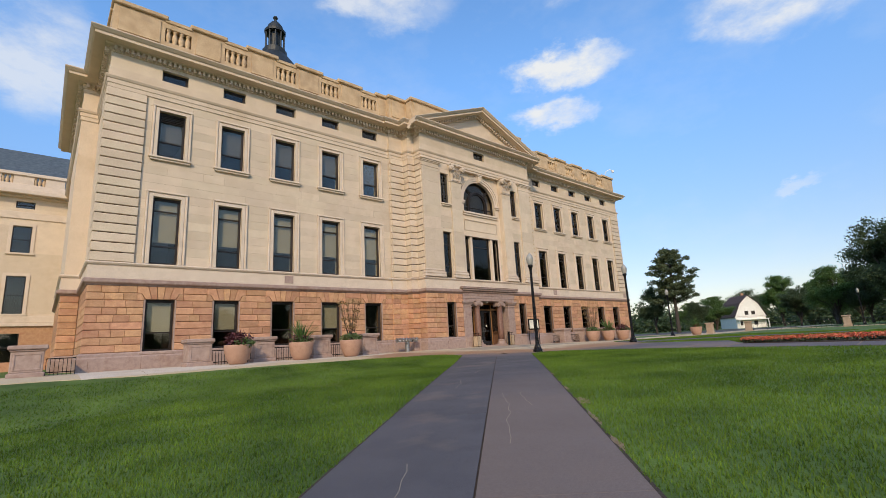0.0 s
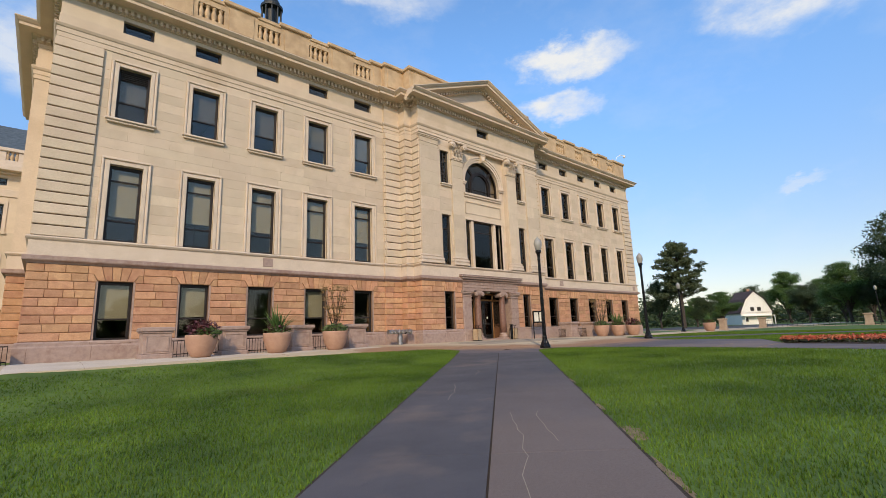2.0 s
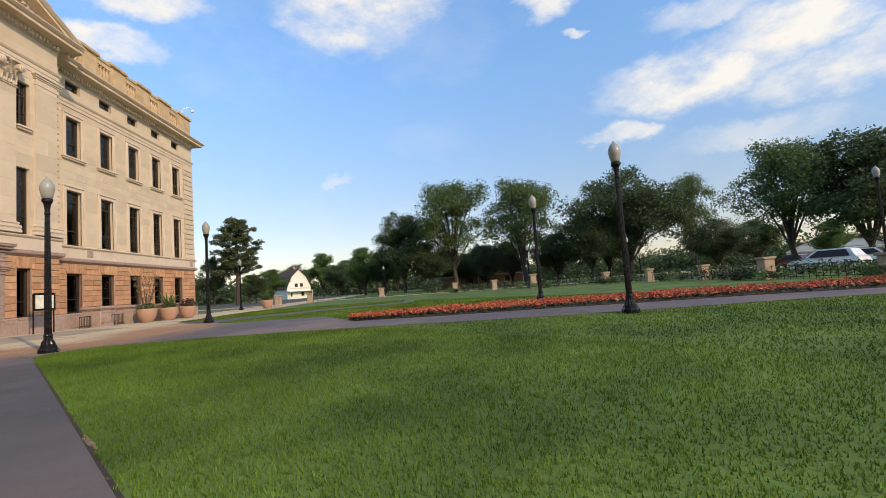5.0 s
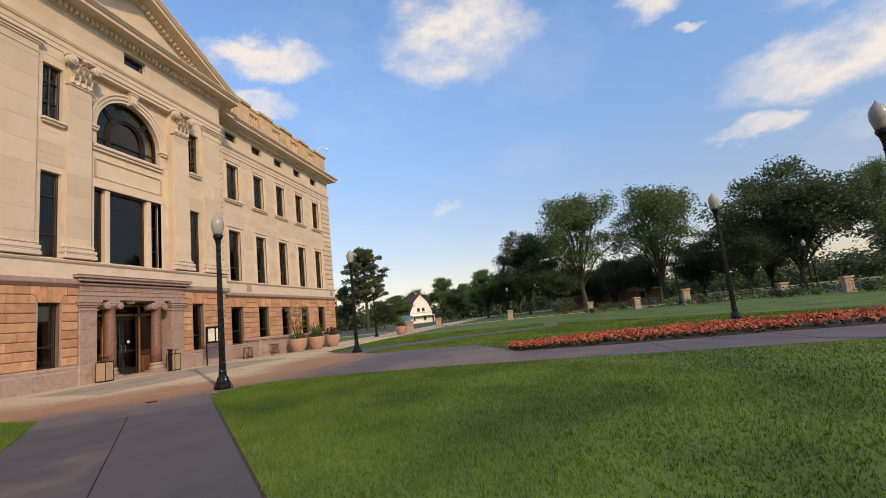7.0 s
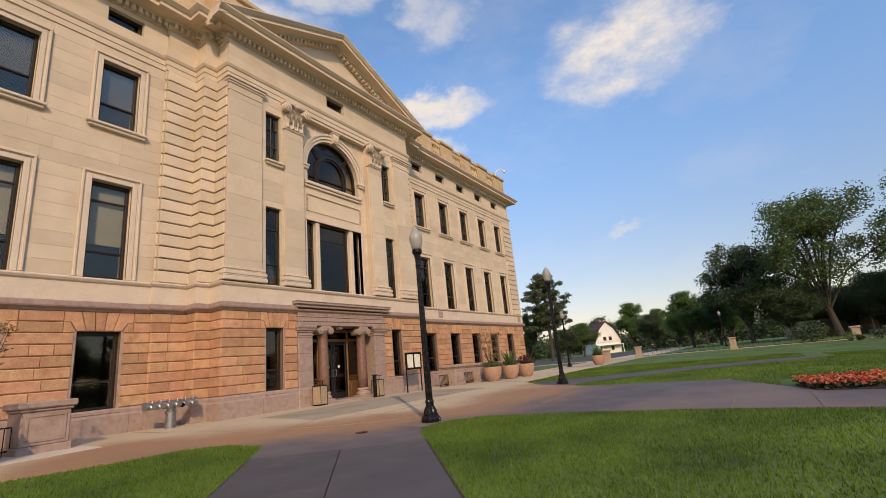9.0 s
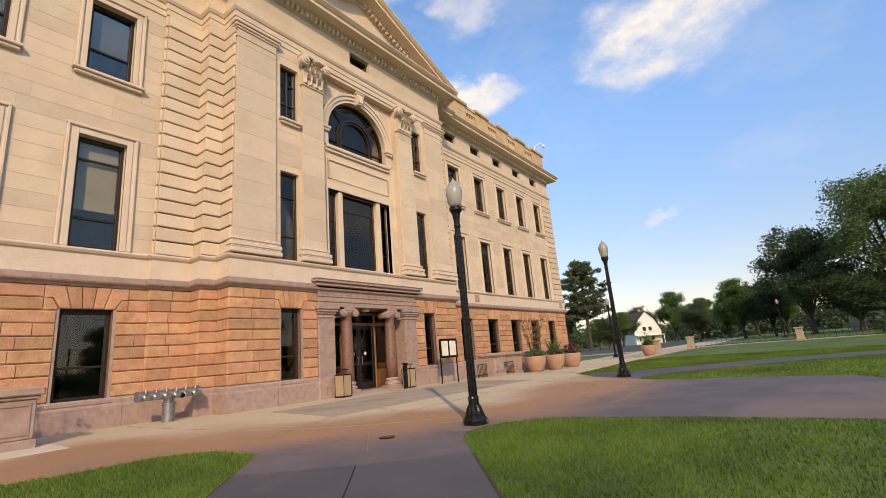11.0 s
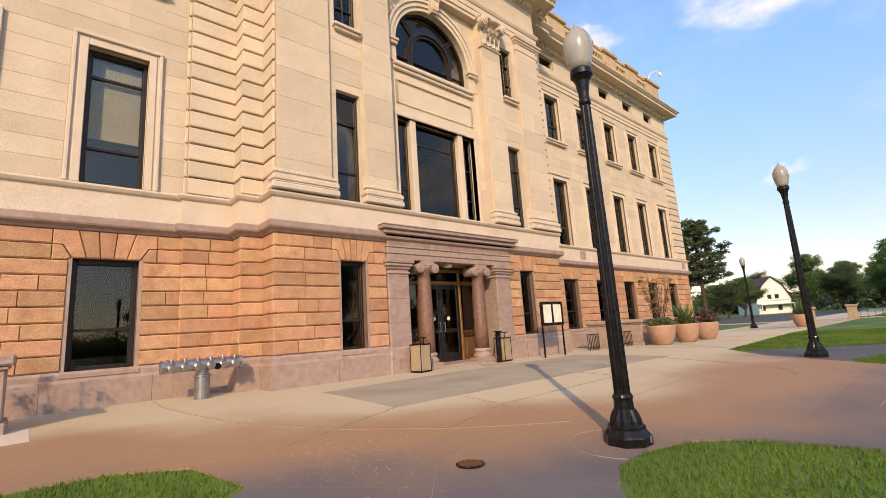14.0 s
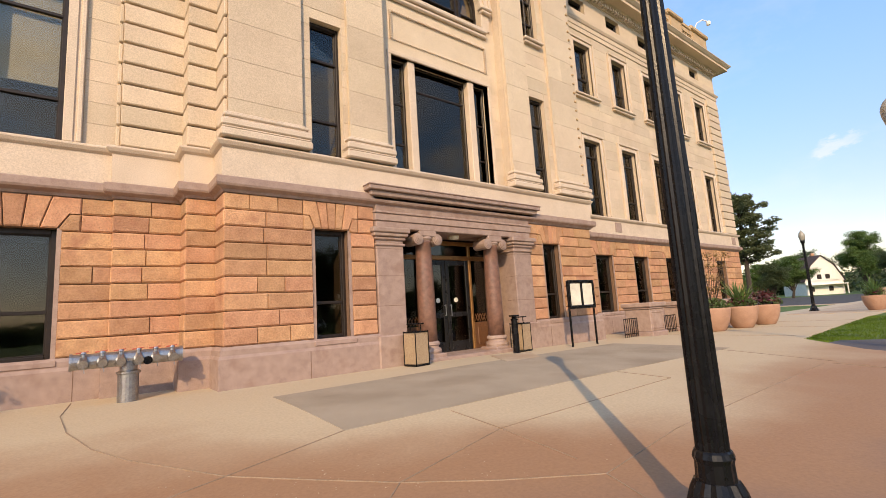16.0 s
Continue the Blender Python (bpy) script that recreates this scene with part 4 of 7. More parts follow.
for x in PAV_X:
    wi += 1
    window(wi, x, 0.78, *W_GROUND, PY, [0.33], 0, "narrow ground-floor window beside the entrance", dark=True)
    wi += 1
    window(wi, x, 0.78, *W_TALL, PY, [0.27, 0.72], 0, "narrow tall window between pilasters", dark=True)
    wi += 1
    window(wi, x, 0.78, 11.42, 13.72, PY, [0.33, 0.7], 0, "narrow upper window with heavy sill", 0, True, mull=True)
wi += 1
window(wi, CX - 0.6, 1.2, *W_ATTIC, PY, [], 0, "small dark attic window under the pediment", dark=True)
# thin stone bedding round the ground floor openings
g = Geo()
for x in WIN_X + PAV_X:
    w, y = (1.2, WY) if x in WIN_X else (0.78, PY)
    for a, b in ((x - 0.07, x), (x + w, x + w + 0.07)):
        g.box(a, b, y - 0.03, y + 0.02, W_GROUND[0] + 0.02, W_GROUND[1])
    g.bbox(x - 0.1, x + w + 0.1, y - 0.15, y + 0.2, W_GROUND[0] - 0.12, W_GROUND[0] - 0.005, 0.02)
part("window_reveal", g, GRANITE, wall_south)

# triple window of the middle bay
tri = thing(f"window_{wi + 1}", "large triple window over the entrance with stone mullions", "window", (CX, CY, ZS), kind="structure")
hw, h = (TRI[1] - TRI[0]) / 2, TRI[3] - TRI[2]
for a, b, big in ((-hw, -hw + 0.56, 0), (-hw + 0.80, hw - 0.80, 1), (hw - 0.56, hw, 0)):
    g = Geo()
    t = 0.07
    for p, q, c, e in ((a, a + t, 0, h), (b - t, b, 0, h), (a + t, b - t, 0, t), (a + t, b - t, h - t, h)):
        g.bbox(p, q, 0.22, 0.32, c, e, 0.012)
    for r in ([0.78] if big else [0.27, 0.62]):
        g.bbox(a + t, b - t, 0.23, 0.29, h * r - 0.03, h * r + 0.03, 0.01)
    part("window_frame", g, BRONZE, tri)
    p = part("pane", Geo().box(a + 0.05, b - 0.05, 0.26, 0.266, 0.04, h - 0.04), GLASS_DARK, tri)
    p.visible_shadow = False
for a in (-hw + 0.56, hw - 0.80):
    part("stone_mullion", Geo().bbox(a, a + 0.24, 0.02, 0.4, 0, h, 0.02), LIME_PALE, tri)
g = Geo()
g.bbox(-hw - 0.12, -hw, -0.04, 0.2, 0, h + 0.1, 0.015).bbox(hw, hw + 0.12, -0.04, 0.2, 0, h + 0.1, 0.015).bbox(-hw - 0.12, hw + 0.12, -0.05, 0.2, h, h + 0.12, 0.015)
part("stone_surround", g, LIME_PALE, tri)

# carved panel between the two middle windows
g = Geo()
pz0, pz1 = 9.78, 10.66
for i in range(46):
    x = TRI[0] + (TRI[1] - TRI[0]) * (i + 0.5) / 46
    g.bbox(x - 0.024, x + 0.024, CY - 0.075, CY + 0.01, pz1 - 0.08, pz1, 0.012)
    g.bbox(x - 0.022, x + 0.022, CY - 0.05, CY + 0.01, pz0, pz0 + 0.055, 0.01)
for i in range(14):
    z = pz0 + (pz1 - pz0) * (i + 0.5) / 14
    for x in (TRI[0] + 0.03, TRI[1] - 0.03):
        g.bbox(x - 0.035, x + 0.035, CY - 0.07, CY + 0.01, z - 0.022, z + 0.022, 0.01)
g.bbox(TRI[0] - 0.1, TRI[1] + 0.1, CY - 0.10, CY + 0.01, pz1 + 0.30, pz1 + 0.42, 0.03)
part("carved_panel", g, LIME_PALE, wall_south, "beaded stone panel")
g = Geo().bbox(CX - ARC_R - 0.15, CX + ARC_R + 0.15, CY - 0.16, CY + 0.3, ARC_B - 0.16, ARC_B, 0.03)
part("arch_sill", g, LIME_PALE, wall_south)

# arched window
arch = thing(f"window_{wi + 2}", "large half-round window with dark radial frame", "window", (CX, CY, ARC_Z), kind="structure")


def ring(g, r0, r1, y0, y1, a0=0.0, a1=math.pi, seg=28, drop=0.0):
    """A flat half ring in the wall's plane, with legs that go down by drop."""
    pts = [(a0 + (a1 - a0) * i / seg) for i in range(seg + 1)]
    outer = [(r1 * math.cos(a), r1 * math.sin(a)) for a in pts]
    inner = [(r0 * math.cos(a), r0 * math.sin(a)) for a in pts]
    if drop:
        outer = [(outer[0][0], -drop)] + outer + [(outer[-1][0], -drop)]
        inner = [(inner[0][0], -drop)] + inner + [(inner[-1][0], -drop)]
    n = len(outer)
    v = [(x, y0, z) for x, z in outer] + [(x, y0, z) for x, z in inner] + [(x, y1, z) for x, z in outer] + [(x, y1, z) for x, z in inner]
    f = []
    for i in range(n - 1):
        f += [(i, i + 1, n + i + 1, n + i), (2 * n + i, 3 * n + i, 3 * n + i + 1, 2 * n + i + 1), (i, 2 * n + i, 2 * n + i + 1, i + 1), (n + i, n + i + 1, 3 * n + i + 1, 3 * n + i)]
    return g.add(v, f)


dr = ARC_Z - ARC_B
g = ring(Geo(), ARC_R - 0.09, ARC_R, 0.2, 0.36, drop=dr)
ring(g, 0.80, 1.04, 0.18, 0.34, drop=dr)
ring(g, 0.90, 0.95, 0.12, 0.2, drop=dr)
for a in (math.pi * 0.25, math.pi * 0.5, math.pi * 0.75):
    if a == math.pi * 0.5:
        continue
    for o in (-0.055, 0.055):
        ca, sa = math.cos(a), math.sin(a)
        p = Vector((1.0 * ca - o * sa, 0.26, 1.0 * sa + o * ca))
        q = Vector((1.65 * ca - o * sa, 0.26, 1.65 * sa + o * ca))
        g.tube(p, q, 0.055, 0.055, 6)
g.bbox(-ARC_R, ARC_R, 0.2, 0.32, -dr, -dr + 0.09, 0.02)
g.bbox(-ARC_R, ARC_R, 0.2, 0.30, -dr + 0.42, -dr + 0.48, 0.015)
part("window_frame", g, BRONZE, arch)
g = Geo()
pts = [(-ARC_R + 0.05, -dr + 0.03)] + [((ARC_R - 0.05) * math.cos(math.pi - math.pi * i / 28), (ARC_R - 0.05) * math.sin(math.pi * i / 28)) for i in range(29)] + [(ARC_R - 0.05, -dr + 0.03)]
n = len(pts)
g.add([(x, 0.27, z) for x, z in pts], [tuple(range(n))[::-1]])
p = part("pane", g, GLASS_DARK, arch)
p.visible_shadow = False
g = Geo()
ring(g, ARC_R, ARC_R + 0.16, -0.05, 0.05, drop=dr)
ring(g, ARC_R + 0.14, ARC_R + 0.32, -0.10, 0.05, drop=0.02)
ring(g, ARC_R + 0.30, ARC_R + 0.40, -0.15, 0.05, drop=0.02)
part("archivolt", g, LIME_PALE, arch, "moulded stone arch")
g = Geo()
for s in (-1, 1):
    xx = s * (ARC_R + 0.18)
    g.bbox(xx - 0.24, xx + 0.24, -0.20, 0.05, -0.12, 0.0, 0.03).bbox(xx - 0.20, xx + 0.20, -0.16, 0.05, -0.24, -0.12, 0.03).bbox(xx - 0.17, xx + 0.17, -0.06, 0.05, -dr, -0.24, 0.02)
part("impost", g, LIME_PALE, arch)
g = Geo()
g.bbox(-0.26, 0.26, -0.34, 0.05, ARC_R + 0.42, ARC_R + 0.52, 0.03)
g.add([(-0.13, -0.26, ARC_R - 0.05), (0.13, -0.26, ARC_R - 0.05), (0.22, -0.30, ARC_R + 0.44), (-0.22, -0.30, ARC_R + 0.44), (-0.13, 0.05, ARC_R - 0.05), (0.13, 0.05, ARC_R - 0.05), (0.22, 0.05, ARC_R + 0.44), (-0.22, 0.05, ARC_R + 0.44)],
      [(0, 1, 2, 3), (0, 3, 7, 4), (1, 5, 6, 2), (0, 4, 5, 1)])
for s in (-0.11, 0.0, 0.11):
    g.bbox(s - 0.03, s + 0.03, -0.33, -0.2, ARC_R + 0.02, ARC_R + 0.40, 0.015)
part("keystone", g, LIME_PALE, arch, "carved console keystone")


# ---- pilasters: bases and leafy capitals
def pilaster_base(x0, x1, y):
    g = Geo()
    for e, a, b in ((0.16, 0, 0.16), (0.13, 0.16, 0.22), (0.15, 0.22, 0.36), (0.08, 0.36, 0.42), (0.10, 0.42, 0.50), (0.04, 0.50, 0.55)):
        g.bbox(x0 - e, x1 + e, y - e, y + 0.2, ZS + a, ZS + b, 0.025)
    part("pilaster_base", g, LIME_PALE, wall_south)


def leaf(g, x, y, z, w, h, curl, lean=0.0):
    """An upright carved leaf that curls outwards at its tip."""
    n = 6
    vs, fs = [], []
    for i in range(n + 1):
        t = i / n
        ww = w * (1 - 0.55 * t ** 2) * (0.9 + 0.2 * (i % 2))
        out = curl * t ** 3
        zz = z + h * (t if t < 0.85 else 0.85 - (t - 0.85) * 0.9)
        xx = x + lean * t
        vs += [(xx - ww / 2, y - out, zz), (xx, y - out - 0.03, zz), (xx + ww / 2, y - out, zz)]
        if i:
            b = 3 * i
            fs += [(b - 3, b - 2, b + 1, b), (b - 2, b - 1, b + 2, b + 1)]
    return g.add(vs, fs)


def capital(x0, x1, y):
    xm, w = (x0 + x1) / 2, x1 - x0
    g = Geo()
    zc = Z_ARCH - 1.22
    g.bbox(x0 - 0.05, x1 + 0.05, y - 0.06, y + 0.2, zc - 0.10, zc - 0.03, 0.02)
    g.box(x0 + 0.06, x1 - 0.06, y - 0.03, y + 0.2, zc, Z_ARCH - 0.14)
    for k in range(4):
        leaf(g, x0 + w * (k + 0.5) / 4, y - 0.05, zc, w / 4 * 1.0, 0.55, 0.26)
        leaf(g, x0 + w * (k + 0.5) / 4, y - 0.10, zc, w / 4 * 0.45, 0.48, 0.24)
    for k in range(3):
        leaf(g, x0 + w * (k + 1) / 4, y - 0.07, zc + 0.25, w / 4 * 1.0, 0.62, 0.30)
        leaf(g, x0 + w * (k + 1) / 4, y - 0.13, zc + 0.25, w / 4 * 0.45, 0.54, 0.28)
    for s in (-1, 1):
        leaf(g, xm + s * w * 0.30, y - 0.06, zc + 0.52, 0.20, 0.50, 0.24, s * 0.16)
        leaf(g, xm + s * w * 0.14, y - 0.06, zc + 0.62, 0.16, 0.42, 0.22, -s * 0.08)
        for r, off in ((0.20, 0.0), (0.13, 0.05), (0.06, 0.09)):
            n0 = len(g.v)
            c = (xm + s * w * 0.52, y - 0.22, Z_ARCH - 0.33)
            for i in range(14):
                a = 2 * math.pi * i / 14
                for yy in (-0.08 - off, 0.16):
                    g.v.append((c[0] + r * math.cos(a), c[1] + yy, c[2] + r * math.sin(a)))
            for i in range(14):
                j = (i + 1) % 14
                g.f.append((n0 + 2 * i, n0 + 2 * j, n0 + 2 * j + 1, n0 + 2 * i + 1))
            g.f.append(tuple(n0 + 2 * i for i in range(14)))
    g.lathe([(0.02, -0.05), (0.10, -0.03), (0.12, 0.03), (0.05, 0.08), (0.02, 0.10)], xm, y - 0.2, Z_ARCH - 0.16, 8)
    g.bbox(x0 - 0.14, x1 + 0.14, y - 0.26, y + 0.2, Z_ARCH - 0.13, Z_ARCH - 0.01, 0.03)
    part("leafy_capital", g, LIME_PALE, wall_south, "carved leafy pilaster capital")


def plain_capital(x0, x1, y):
    g = Geo()
    for e, a, b in ((0.03, -0.62, -0.56), (0.05, -0.30, -0.22), (0.10, -0.22, -0.12), (0.16, -0.12, -0.01)):
        g.bbox(x0 - e, x1 + e, y - e, y + 0.2, Z_ARCH + a, Z_ARCH + b, 0.025)
    part("pier_capital", g, LIME_PALE, wall_south)


for k, (x0, x1, y) in enumerate(PIERS):
    pilaster_base(x0, x1, y)
    (plain_capital if k in (0, 3) else capital)(x0, x1, y)

# ---- entrance portico
port = thing("entrance_portico", "granite entrance portico with two ionic columns", "portico", kind="structure")
PF = PY - 0.10                                # portico face
g = Geo()
for x0, x1 in ((22.57, 23.32), (mirror(23.32), mirror(22.57))):
    g.bbox(x0, x1, PF, PY + 0.75, FOOT, 4.30, 0.02)
    g.bbox(x0 - 0.07, x1 + 0.07, PF - 0.09, PY + 0.7, FOOT, BASE - 0.05, 0.03)
    for e, a, b in ((0.04, 4.02, 4.08), (0.05, 4.16, 4.24), (0.10, 4.24, 4.33), (0.14, 4.33, 4.45)):
        g.bbox(x0 - e, x1 + e, PF - e, PY + 0.7, a, b, 0.02)
part("anta", g, GRANITE, port, "pinkish grey granite piers")
g = Geo()
for z in (2.6, 3.3, 3.95):
    for x0, x1 in ((22.57, 23.32), (mirror(23.32), mirror(22.57))):
        g.box(x0 - 0.002, x1 + 0.002, PF - 0.002, PY + 0.3, z, z + 0.01)
part("pier_joints", g, MORTAR, port)
g = Geo()
for e, a, b in ((0.0, 4.45, 4.62), (0.03, 4.62, 4.80), (0.06, 4.80, 4.86), (0.0, 4.86, 5.10), (0.10, 5.10, 5.18), (0.20, 5.18, 5.30), (0.28, 5.30, 5.40), (0.30, 5.40, 5.44)):
    g.bbox(22.57 - e, mirror(22.57) + e, PF - e - 0.02, PY + 0.9, a, b, 0.015)
part("entablature", g, GRANITE, port, "granite entablature over the doorway")
for xc in (24.07, mirror(24.07)):
    yc = PY + 0.12
    z0 = ground_z(xc, yc) + 0.02
    g = Geo().bbox(xc - 0.33, xc + 0.33, yc - 0.33, yc + 0.33, z0 - 0.1, z0 + 0.16, 0.02)
    g.lathe([(0.31, 0.16), (0.33, 0.22), (0.31, 0.28), (0.26, 0.30), (0.255, 0.35), (0.29, 0.38), (0.28, 0.43), (0.245, 0.46)], xc, yc, z0, 24)
    part("column_base", g, GRANITE, port, smooth=False)
    g = Geo().lathe([(0.235, 0.45), (0.232, 1.1), (0.225, 1.8), (0.21, 2.5), (0.20, 2.92), (0.215, 2.95), (0.215, 2.99)], xc, yc, z0, 28)
    part("column_shaft", g, GRANITE_COL, port, "polished brown granite column shaft", True)
    zc = z0 + 2.99
    g = Geo().bbox(xc - 0.27, xc + 0.27, yc - 0.25, yc + 0.25, zc + 0.10, 4.455, 0.02)
    g.lathe([(0.21, 0), (0.25, 0.06), (0.24, 0.12)], xc, yc, zc, 20)
    for s in (-1, 1):
        for r, o in ((0.15, 0.0), (0.115, 0.02), (0.075, 0.035), (0.035, 0.05)):
            n0 = len(g.v)
            for i in range(16):
                a = 2 * math.pi * i / 16
                for yy in (-0.24 - o, 0.24 + o):
                    g.v.append((xc + s * 0.30 + r * math.cos(a), yc + yy, zc + 0.03 + r * math.sin(a)))
            for i in range(16):
                j = (i + 1) % 16
                g.f.append((n0 + 2 * i, n0 + 2 * j, n0 + 2 * j + 1, n0 + 2 * i + 1))
            g.f.append(tuple(n0 + 2 * i for i in range(16)))
            g.f.append(tuple(n0 + 2 * i + 1 for i in range(16))[::-1])
    part("ionic_capital", g, GRANITE, port, "ionic capital with scroll volutes")
DY = 24.95
g = Geo()
g.box(22.57, mirror(22.57), DY + 0.9, DY + 1.0, 1.2, 4.6)
g.box(23.3, mirror(23.3), PY + 0.1, DY + 0.9, 4.46, 4.6)
g.box(22.6, 23.3, PY + 0.7, DY + 0.9, FOOT, 4.6).box(mirror(23.3), mirror(22.6), PY + 0.7, DY + 0.9, FOOT, 4.6)
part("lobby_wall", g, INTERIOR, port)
g = Geo().bbox(23.35, mirror(23.35), PY - 0.3, DY + 0.9, 1.0, ground_z(CX, PY) + 0.10, 0.02)
part("doorstep", g, GRANITE, port)
lamp = tagged(new("porch_light", Geo().lathe([(0.0, 0), (0.14, 0.02), (0.16, 0.08), (0.16, 0.12)], CX - 0.05, PY + 0.25, 4.335, 16).mesh("porch_light", PAPER, True)),
              "small cream porch ceiling light above the entrance", "ceiling light")

door = thing("door_1", "black double entrance door in a bronze-trimmed screen", "door", (CX, DY, ground_z(CX, PY) + 0.10), kind="structure")
dh = 2.55
for s in (-1, 1):
    x0, x1 = (-0.86, -0.01) if s < 0 else (0.01, 0.86)
    g = Geo()
    for a, b, c, d in ((x0, x0 + 0.12, 0, dh), (x1 - 0.12, x1, 0, dh), (x0 + 0.12, x1 - 0.12, 0, 0.28), (x0 + 0.12, x1 - 0.12, dh - 0.14, dh), (x0 + 0.12, x1 - 0.12, 0.95, 1.08)):
        g.bbox(a, b, -0.03, 0.03, c, d, 0.01)
    leafp = part("door_leaf", g, DOOR_BLACK, door)
    p = part("door_pane", Geo().box(x0 + 0.1, x1 - 0.1, -0.005, 0.005, 0.26, dh - 0.1), GLASS_DARK, leafp)
    p.visible_shadow = False
    hx = -0.10 if s < 0 else 0.10
    g = Geo().tube((hx, -0.09, 0.98), (hx, -0.09, 1.30), 0.014, 0.014).tube((hx, -0.09, 1.0), (hx, -0.02, 1.0), 0.012, 0.012).tube((hx, -0.09, 1.28), (hx, -0.02, 1.28), 0.012, 0.012)
    part("door_handle", g, STEEL, leafp, "steel pull handle")
    g = Geo().lathe([(0.0, 0), (0.07, 0.002), (0.07, 0.006), (0.0, 0.008)], 0, 0, 0, 12)
    st = part("door_sticker", g, PAPER, leafp, "small white door sticker")
    st.matrix_basis = pose(s * 0.32, -0.035, 1.42, 90)
g = Geo()
for a, b, c, d in ((-0.96, -0.87, 0, 3.05), (0.87, 0.96, 0, 3.05), (-1.72, -1.62, 0, 3.05), (1.62, 1.72, 0, 3.05), (-1.72, 1.72, dh + 0.01, dh + 0.13), (-1.72, 1.72, 2.98, 3.1)):
    g.bbox(a, b, -0.06, 0.06, c, d, 0.015)
part("door_frame", g, BRASS, door, "golden-brown bronze door frame")
g = Geo()
for a, b in ((-1.62, -0.96), (0.96, 1.62)):
    g.bbox(a, b, -0.03, 0.03, 0, 0.75, 0.02)
    g.bbox(a + 0.12, b - 0.12, -0.05, 0.0, 0.12, 0.63, 0.02)
    for i in range(6):
        g.tube((a + 0.05 + 0.1 * i, -0.03, 0.78), (a + 0.15 + 0.1 * i if i < 5 else b, -0.03, 1.0), 0.01, 0.01, 5)
        g.tube((a + 0.05 + 0.1 * i, -0.03, 1.0), (a + 0.15 + 0.1 * i if i < 5 else b, -0.03, 0.78), 0.01, 0.01, 5)
part("side_panel", g, WOOD, door, "brown panelled side screen")
for a, b, c, d in ((-1.62, -0.96, 0.75, dh), (0.96, 1.62, 0.75, dh), (-1.62, 1.62, dh + 0.13, 2.98)):
    p = part("side_pane", Geo().box(a, b, 0.0, 0.01, c, d), GLASS_DARK, door)
    p.visible_shadow = False

# ---- bird stops and stones: row of little bosses beside the far quoins, belt plaque
g = Geo()
for r in range(24):
    g.bbox(mirror(X3) - 0.16, mirror(X3) - 0.08, PY - 0.17, PY - 0.10, ZS + 0.5 + r * 0.345, ZS + 0.57 + r * 0.345, 0.01)
part("stone_bosses", g, LIME_OLD, wall_south)
g = Geo()
for x in (10.35, mirror(15.2), mirror(2.6)):
    g.bbox(x, x + 0.5, WY - 0.125, WY - 0.08, ZB + 0.12, ZB + 0.55, 0.02)
part("belt_vent", g, GRANITE, wall_south, "small grey vent plate in the belt")

# ---- lower wing further back on the west, and the dome lantern
wing = thing("rear_wing", "cream stone rear wing with blue-grey roof and balustrade", "building", (-30, 0, 0))
RWY = 55.0
RX = [27.5 - 3.6 * k for k in range(8)]
hs = []
for x in RX:
    hs += [(x, x + 1.3, *W_GROUND), (x, x + 1.3, ZS, 9.345), (x, x + 1.3, 11.42, 13.87), (x, x + 1.3, 15.5, 16.15)]
g = Geo()
for a, b, c, d in cells(-30, 31.6, ZR, Z_CORN, hs):
    g.box(a, b, RWY, RWY + 0.5, c, d)
part("wing_wall", g, LIME, wing)
g = Geo()
for a, b, c, d in cells(-30, 31.6, FOOT, ZR, hs):
    g.box(a, b, RWY, RWY + 0.5, c, d)
part("wing_base_wall", g, RUST_FAR, wing)
g = Geo()
for z0, z1, o in ((ZR, ZB, 0.2), (ZB, ZW, 0.1), (Z_ARCH, Z_FRIEZE, 0.1), (Z_DENT, Z_DENT + 0.2, 0.35), (Z_DENT + 0.2, Z_CORN, 0.9), (Z_CORN, Z_CORN + 0.7, 0.1), (Z_CORN + 1.5, Z_CORN + 1.8, 0.15)):
    g.bbox(-30, 31.6, RWY - o, RWY + 0.3, z0, z1, 0.03)
for k in range(26):
    x = 30 - k * 2.2
    g.box(x - 0.7, x + 0.7, RWY, RWY + 0.3, Z_CORN + 0.7, Z_CORN + 1.5)
part("wing_trim", g, LIME_PALE, wing)
for x in [30 - k * 2.2 - 1.1 + dx for k in range(8) for dx in (-0.3, 0, 0.3)]:
    part("baluster", BAL, LIME_OLD, wing, at=(x, RWY + 0.15, Z_CORN + 0.7))
for x in RX:
    for z0, z1 in ((W_GROUND), (ZS, 9.345), (11.42, 13.87), (15.5, 16.15)):
        w = part("window", Geo().bbox(x, x + 0.08, RWY + 0.2, RWY + 0.3, z0, z1, 0.01).bbox(x + 1.22, x + 1.3, RWY + 0.2, RWY + 0.3, z0, z1, 0.01).bbox(x, x + 1.3, RWY + 0.2, RWY + 0.3, (z0 + z1) / 2 - 0.04, (z0 + z1) / 2 + 0.04, 0.01), BRONZE, wing)
        part("pane", Geo().box(x, x + 1.3, RWY + 0.26, RWY + 0.27, z0, z1), GLASS, w)
        if z1 < 15:
            part("roller_blind", Geo().box(x + 0.02, x + 1.28, RWY + 0.36, RWY + 0.37, z0 + (z1 - z0) * 0.42, z1), GREY_SHEET, w)
        if z0 > 5 and z1 < 15:
            part("surround", Geo().box(x - 0.25, x, RWY - 0.06, RWY, z0, z1 + 0.25).box(x + 1.3, x + 1.55, RWY - 0.06, RWY, z0, z1 + 0.25).box(x, x + 1.3, RWY - 0.06, RWY, z1, z1 + 0.25).box(x - 0.3, x + 1.6, RWY - 0.15, RWY, z0 - 0.15, z0), LIME_PALE, w)
